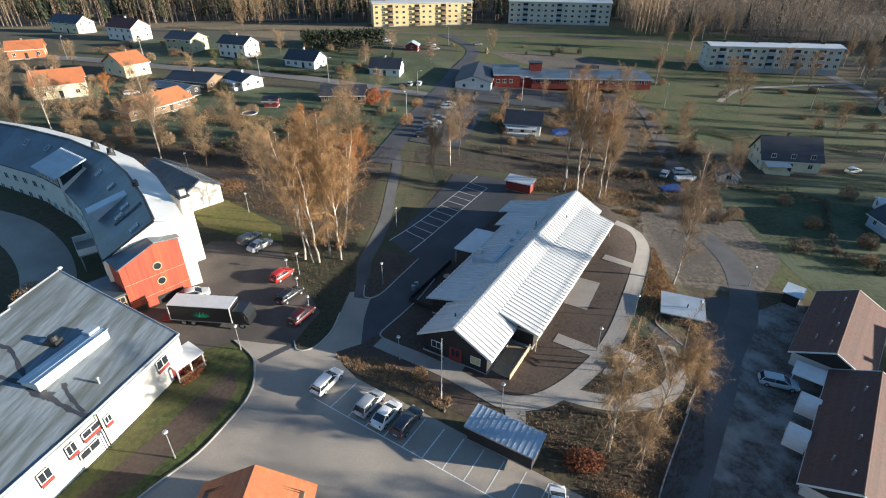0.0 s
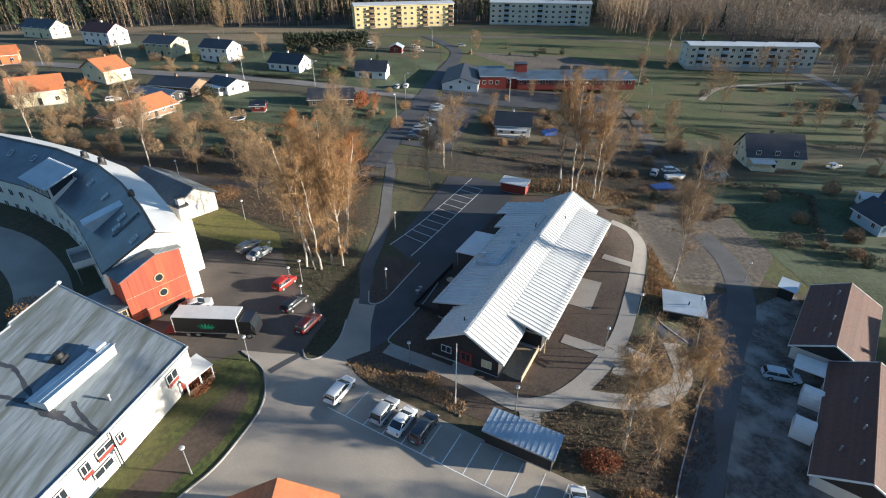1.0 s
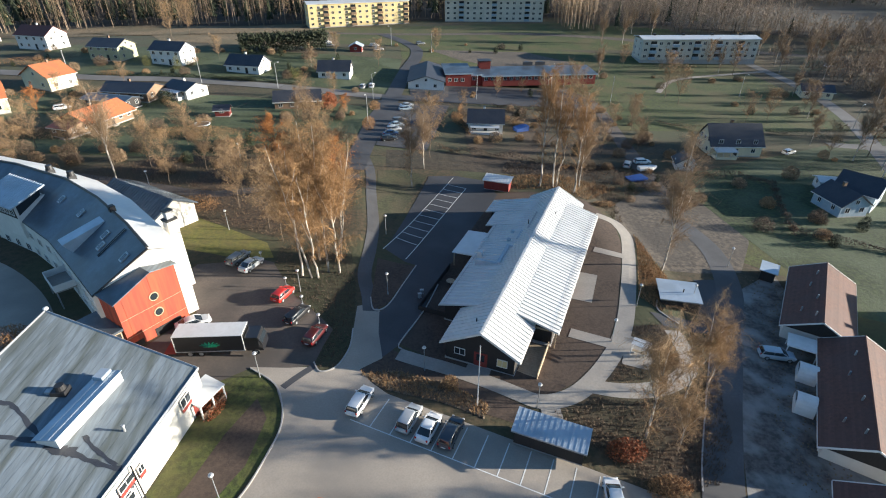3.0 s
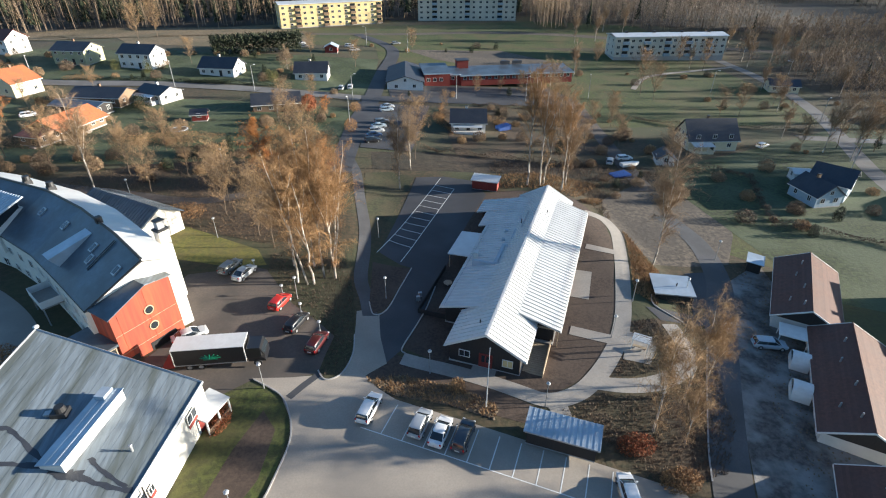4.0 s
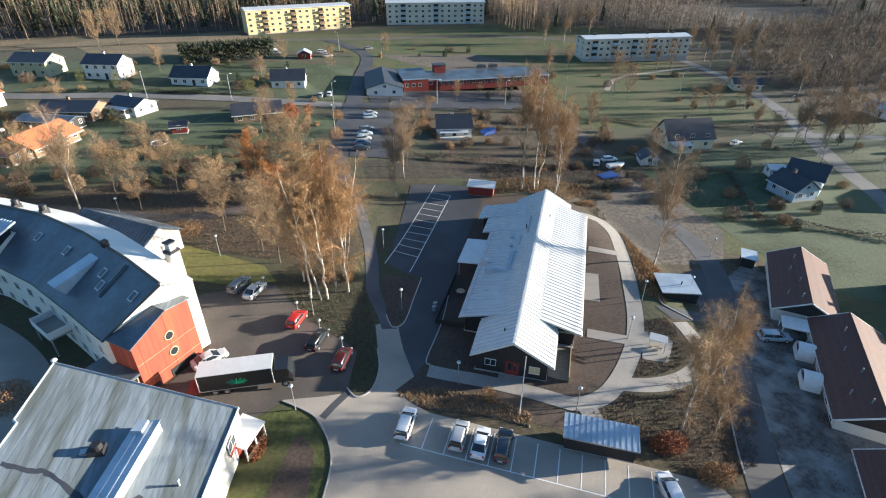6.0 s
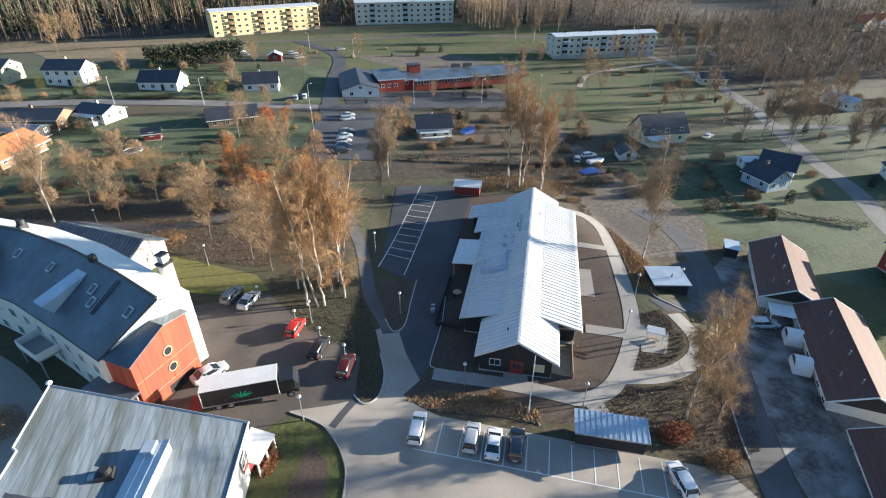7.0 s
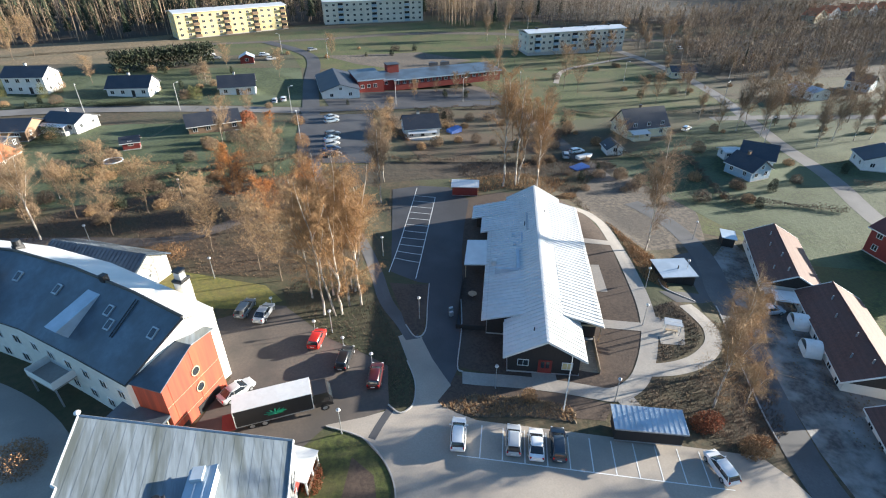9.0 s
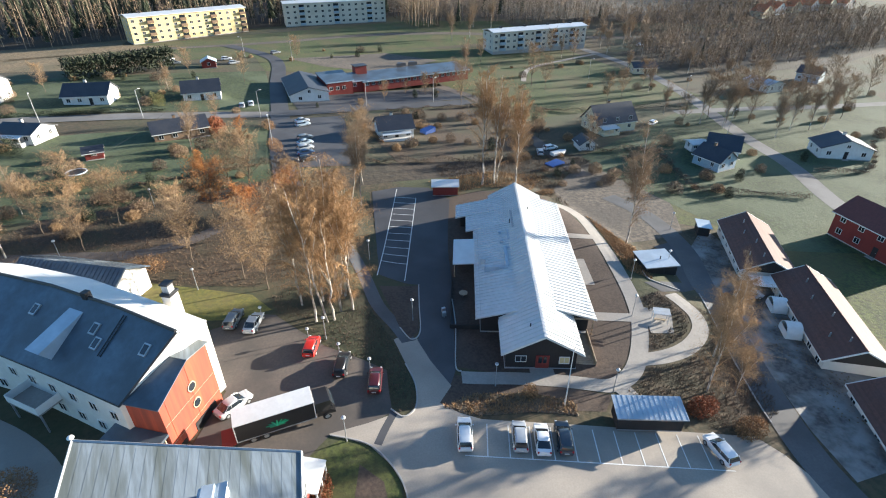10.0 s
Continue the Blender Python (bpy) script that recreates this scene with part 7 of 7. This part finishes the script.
lamp = globe_lamp(3.9, "globe street lamp on a thin grey post")
first_lamp = True
for x, y in ((-25.95, 49.4), (7.1, 43.2), (-10.3, 67.3), (-23.4, 67.2), (-38.4, 86.5), (-26.5, 33.2), (-5.8, 50.8), (27.6, 61.6), (37.2, 62.6), (-10.4, 86.5), (20.6, 54.0), (50.6, 74), (-44, 121), (-58, 104)):
    m = at(x, y)
    if first_lamp:
        lamp.matrix_basis, first_lamp = m, False
    else:
        copy_thing(lamp, m)
low = globe_lamp(1.9, "short bollard lamp beside the yard")
low.matrix_basis = at(-25.6, 68.2)
for x, y in ((-22.6, 63.5), (-19.8, 59.2), (-30.6, 75.6)):
    copy_thing(low, at(x, y))
arm = thing("mast_lamp", pose(0, 0, 0), "tall grey mast street lamp", "street lamp", "mast lamps")
part("mast", tube(bmesh.new(), (0, 0, -0.3), (0, 0, 8.2), 0.1, 0.06, 8), M["metal"], arm)
part("arm", tube(bmesh.new(), (0, 0, 8.15), (0.9, 0, 8.5), 0.05, 0.04, 6), M["metal"], arm)
part("head", boxed(0.8, 1.5, -0.16, 0.16, 8.42, 8.58, 0.04), M["globe"], arm)
spots = ((-13.8, 177.5), (-46, 186), (-72, 190), (-118, 198), (-152, 204), (-15, 152), (22, 182), (47, 181), (-180, 208), (72, 184), (126, 190), (12, 250), (-6, 262), (140, 150), (116, 112))
arm.matrix_basis = at(*spots[0])
for x, y in spots[1:]:
    copy_thing(arm, at(x, y, (x * 31) % 360))
flag = thing("flagpole", pose(0, 43.95, ground_z(0, 43.95)), "tall white flagpole without a flag", "flagpole")
part("pole", tube(bmesh.new(), (0, 0, -0.3), (0, 0, 9.2), 0.075, 0.045, 10), M["white"], flag)
part("finial", tube(bmesh.new(), (0, 0, 9.2), (0, 0, 9.36), 0.09, 0.03, 10), M["metal"], flag)
part("hinge_post", boxed(-0.09, 0.09, 0.08, 0.16, -0.2, 0.9), M["metal"], flag)

tbl = thing("white_shelter", Matrix.Translation((23.4, 51.2, ground_z(23.4, 51.2) + 0.1)) @ Matrix.Rotation(radians(-38), 4, "Z"), "small white-roofed bench shelter on paving", "shelter")
for y in (-0.75, 0.08):
    part("roof_panel", slab([(-1.2, y, 1.9), (1.2, y, 1.9), (1.2, y + 0.67, 2.0), (-1.2, y + 0.67, 2.0)], 0.08), M["white"], tbl)
for x in (-1.05, 1.05):
    for y in (-0.6, 0.6):
        part("post", boxed(x - 0.05, x + 0.05, y - 0.05, y + 0.05, 0, 1.84), M["white"], tbl)
part("bench_seat", boxed(-0.9, 0.9, -0.25, 0.2, 0.4, 0.46), M["pale_wood"], tbl)
part("bench_leg", boxed(-0.7, -0.6, -0.2, 0.15, 0, 0.4), M["metal"], tbl)
part("bench_leg", boxed(0.6, 0.7, -0.2, 0.15, 0, 0.4), M["metal"], tbl)

# posts and boxes along the drive
for x, y in ((-5.4, 66.6), (-5.0, 67.6)):
    b = thing("meter_box", at(x, y), "small grey meter box on a post", "meter box")
    part("box", boxed(-0.3, 0.3, -0.2, 0.2, 0.3, 1.1, 0.03), M["metal"], b)
    part("post", boxed(-0.05, 0.05, -0.05, 0.05, -0.2, 0.3), M["metal"], b)

# cable across the gardens
wire = bmesh.new()
ends = [Vector((-38, 166, ground_z(-38, 166) + 7.6)), Vector((-58, 142, ground_z(-58, 142) + 3.2))]
for i in range(10):
    a, b = ends[0].lerp(ends[1], i / 10), ends[0].lerp(ends[1], (i + 1) / 10)
    sag = [-0.9 * math.sin(math.pi * q / 10) for q in (i, i + 1)]
    tube(wire, a + Vector((0, 0, sag[0])), b + Vector((0, 0, sag[1])), 0.03, 0.03, 4)
tagged(new("overhead_cable", bmesh_to("overhead_cable", wire, M["black"])), "thin dark overhead cable across the gardens", "cable")
lean = thing("entrance_roof", facing((45.0, 51.2), (0.62, 0.78), -3.3), "white flat entrance roof between the row houses", "canopy")
part("roof", slab([(0, -3.9, 2.5), (3.2, -3.9, 2.5), (3.2, 0, 2.4), (0, 0, 2.4)], 0.16), M["white"], lean)
for x, y in ((0.2, -3.7), (3.0, -3.7), (0.2, -0.2), (3.0, -0.2)):
    part("post", boxed(x - 0.06, x + 0.06, y - 0.06, y + 0.06, 0, 2.3), M["white"], lean)

# trampoline, tarpaulin, garden things
tr = thing("trampoline", at(-59.3, 144.8), "round garden trampoline with a pale rim", "trampoline")
bm = bmesh.new()
for i in range(24):
    a0, a1 = 2 * math.pi * i / 24, 2 * math.pi * (i + 1) / 24
    tube(bm, (2.1 * math.cos(a0), 2.1 * math.sin(a0), 0.8), (2.1 * math.cos(a1), 2.1 * math.sin(a1), 0.8), 0.14, 0.14, 5)
part("rim", bm, M["sheet_b"], tr)
part("mat", tube(bmesh.new(), (0, 0, 0.76), (0, 0, 0.8), 2.0, 2.0, 24), M["black"], tr)
for i in range(6):
    a = math.pi * i / 3
    part("leg", tube(bmesh.new(), (2.0 * math.cos(a), 2.0 * math.sin(a), 0), (2.0 * math.cos(a), 2.0 * math.sin(a), 0.78), 0.03, 0.03, 5), M["metal"], tr)
tp = thing("tarpaulin_heap", at(30.4, 150, 20), "garden things under a blue tarpaulin", "tarpaulin")
part("cover", prism([(-2.2, -1.4), (2.2, -1.2), (2.0, 1.4), (-2, 1.3)], 0, [0.9, 1.4, 1.6, 1.1]), M["tarp"], tp)
tp2 = thing("tarpaulin_heap", at(51, 114, 10), "low blue tarpaulin on the ground", "tarpaulin")
part("cover", prism([(-2.4, -1.6), (2.4, -1.4), (2.2, 1.5), (-2.4, 1.4)], 0, [0.3, 0.5, 0.6, 0.35]), M["tarp"], tp2)
br = thing("caravan_trailer", at(56, 119, 5), "white boat trailer beside the gardens", "trailer")
part("hull", loft([ring(-2.4, 0.9, 0.5, 1.4), ring(1.2, 0.95, 0.5, 1.4), ring(2.6, 0.2, 0.8, 1.4)], M["white"], "hull"), M["white"], br)
part("wheel", tube(bmesh.new(), (0, -1.0, 0.3), (0, 1.0, 0.3), 0.3, 0.3, 12), M["tyre"], br)



# ---- garden shrubs, scattered ----
kinds = [shrub(-20, 184.5, 1.4, 1.4, 1.9, M["twig_g"], "bare brown garden shrub", 420), shrub(-36.5, 176, 1.2, 1.2, 1.5, M["twig_b"], "small brown garden shrub", 380),
         shrub(40, 160, 1.8, 1.8, 2.6, M["twig_d"], "round leafless garden bush", 520), shrub(-46, 212, 0.9, 0.9, 2.6, M["needle"], "small dark garden conifer", 320)]
houses = [o.matrix_basis.translation for o in scene.objects if o.parent is None and o.get("category") in ("house", "building", "apartment block", "car")]
roads = [curve_pts(p, 6) for p in ([(-240, 206), (-160, 206), (-110, 196), (-83, 194), (-52, 189), (-11, 180), (20, 179.5), (60, 177)], [(-18, 116), (-15.6, 134), (-12.5, 156), (-8, 177), (-2, 212), (5, 246), (3, 264)],
         [(160, 262), (161, 210), (150, 165), (122, 112), (111, 88), (97, 67), (84, 40)], [(122, 138), (150, 130), (178, 119), (240, 100)])]
gr = random.Random(17)
placed = 0
for x0, x1, y0, y1, n in ((-140, -18, 128, 178, 46), (-150, -12, 196, 240, 46), (14, 70, 128, 172, 30), (62, 120, 80, 128, 22), (125, 210, 90, 170, 34), (-14, 70, 184, 192, 8), (64, 150, 150, 235, 14), (-130, -60, 112, 130, 26), (-60, -18, 112, 132, 16), (-30, 60, 250, 268, 10), (40, 62, 98, 122, 14)):
    for i in range(n):
        x, y = gr.uniform(x0, x1), gr.uniform(y0, y1)
        if any(math.dist((x, y), p) < 4.8 for r in roads for p in r) or any(math.hypot(x - p.x, y - p.y) < 5 for p in houses) or (-16 < x < 13 and 126 < y < 178):
            continue
        c = copy_thing(kinds[gr.randrange(4)] if gr.random() < 0.5 else kinds[gr.randrange(3)], at(x, y, gr.uniform(0, 360), -0.05))
        s = gr.uniform(0.6, 1.5)
        c.scale = (s, s, s * gr.uniform(0.8, 1.2))
        placed += 1


# ---- loose stones, tufts and leaves on the ground ----
def inside(x, y, poly):
    hit = False
    for (x0, y0), (x1, y1) in zip(poly, poly[1:] + poly[:1]):
        if (y0 > y) != (y1 > y) and x < (x1 - x0) * (y - y0) / (y1 - y0) + x0:
            hit = not hit
    return hit


walks = curve_pts(MAIN_PATH, 8) + curve_pts(LOOP_PATH, 6) + [(23.4, 52), (24.4, 51), (22.4, 50.6), (1.3, 50.4)]


def scatter(name, poly, n, material, label, kind_, size=(0.06, 0.2), seed=1):
    """Stones or dry tufts strewn over a plan polygon, as one stuff object."""
    rng = random.Random(seed)
    xs, ys = [p[0] for p in poly], [p[1] for p in poly]
    verts, faces = [], []
    while n > 0:
        x, y = rng.uniform(min(xs), max(xs)), rng.uniform(min(ys), max(ys))
        if not inside(x, y, poly) or any((x - p[0]) ** 2 + (y - p[1]) ** 2 < 2.6 for p in walks):
            continue
        n -= 1
        z, r = ground_z(x, y), rng.uniform(*size)
        k = len(verts)
        if kind_ == "stone":
            for i in range(4):
                a = i * 1.57 + rng.uniform(-0.4, 0.4)
                verts.append((x + r * math.cos(a), y + r * math.sin(a), z - 0.02))
            verts.append((x + rng.uniform(-0.3, 0.3) * r, y + rng.uniform(-0.3, 0.3) * r, z + r * rng.uniform(0.6, 1.1)))
            faces += [(k, k + 1, k + 4), (k + 1, k + 2, k + 4), (k + 2, k + 3, k + 4), (k + 3, k, k + 4)]
        else:
            for i in range(3):
                a, l = rng.uniform(0, 6.28), r * rng.uniform(1, 2)
                j = len(verts)
                verts += [(x - 0.03 * math.sin(a), y + 0.03 * math.cos(a), z), (x + 0.03 * math.sin(a), y - 0.03 * math.cos(a), z), (x + l * 0.7 * math.cos(a), y + l * 0.7 * math.sin(a), z + l)]
                faces.append((j, j + 1, j + 2))
    return tagged(new(name, mesh(name, verts, faces, material)), label, name.replace("_", " "), "", "stuff")


scatter("stones", [(-14, 49.6), (-9, 50.6), (-3, 48), (1.6, 43.6), (0.4, 42), (-4.5, 44.8), (-11, 47)], 900, M["rubble"], "loose stones on the bank above the cars", "stone", (0.06, 0.26), 2)
scatter("dry_grass", [(-14, 49.6), (-9, 50.6), (-3, 48), (1.6, 43.6), (0.4, 42), (-4.5, 44.8), (-11, 47)], 1200, M["twig"], "dry grass tufts on the stony bank", "tuft", (0.12, 0.35), 3)
scatter("dry_grass", [(8, 44), (12.6, 36.6), (16, 31), (24, 32), (29, 38), (33, 48), (30, 57), (25, 57), (21, 52), (14, 46.6)], 4200, M["twig_d"], "dry grass and twigs under the birches", "tuft", (0.1, 0.3), 4)
scatter("dry_grass", BANK, 2200, M["twig_d"], "dry grass under the birch group", "tuft", (0.1, 0.28), 5)
scatter("dry_grass", [(34, 100), (38, 104), (44, 108), (30, 114), (14, 114), (16, 106), (24, 105), (33, 100)], 2600, M["twig"], "tall dry grass behind the building", "tuft", (0.15, 0.5), 6)
scatter("dry_grass", [(31, 60), (37, 70), (38, 84), (36, 92), (34.6, 86), (31, 74), (28, 66)], 2600, M["twig"], "dry weeds between path and yard", "tuft", (0.12, 0.4), 7)
scatter("dry_grass", [(-70, 84), (-48, 92), (-30, 84), (-17, 86), (-16, 128), (-60, 124), (-80, 110)], 9000, M["twig_d"], "tufted dry park grass", "tuft", (0.12, 0.3), 8)
scatter("stones", [(47.5, 70), (52, 70), (46, 58), (41, 50), (34, 36), (30, 28), (36, 24), (44, 34), (50, 46), (54, 58), (58, 72)], 900, M["rubble"], "stones and clods on the muddy verge", "stone", (0.06, 0.2), 9)
scatter("dry_grass", [(36, 84), (40, 100), (52, 108), (62, 112), (66, 100), (60, 118), (46, 122), (20, 124), (18, 116), (36, 108)], 5000, M["twig_d"], "brown weeds round the gravel yard", "tuft", (0.15, 0.45), 11)
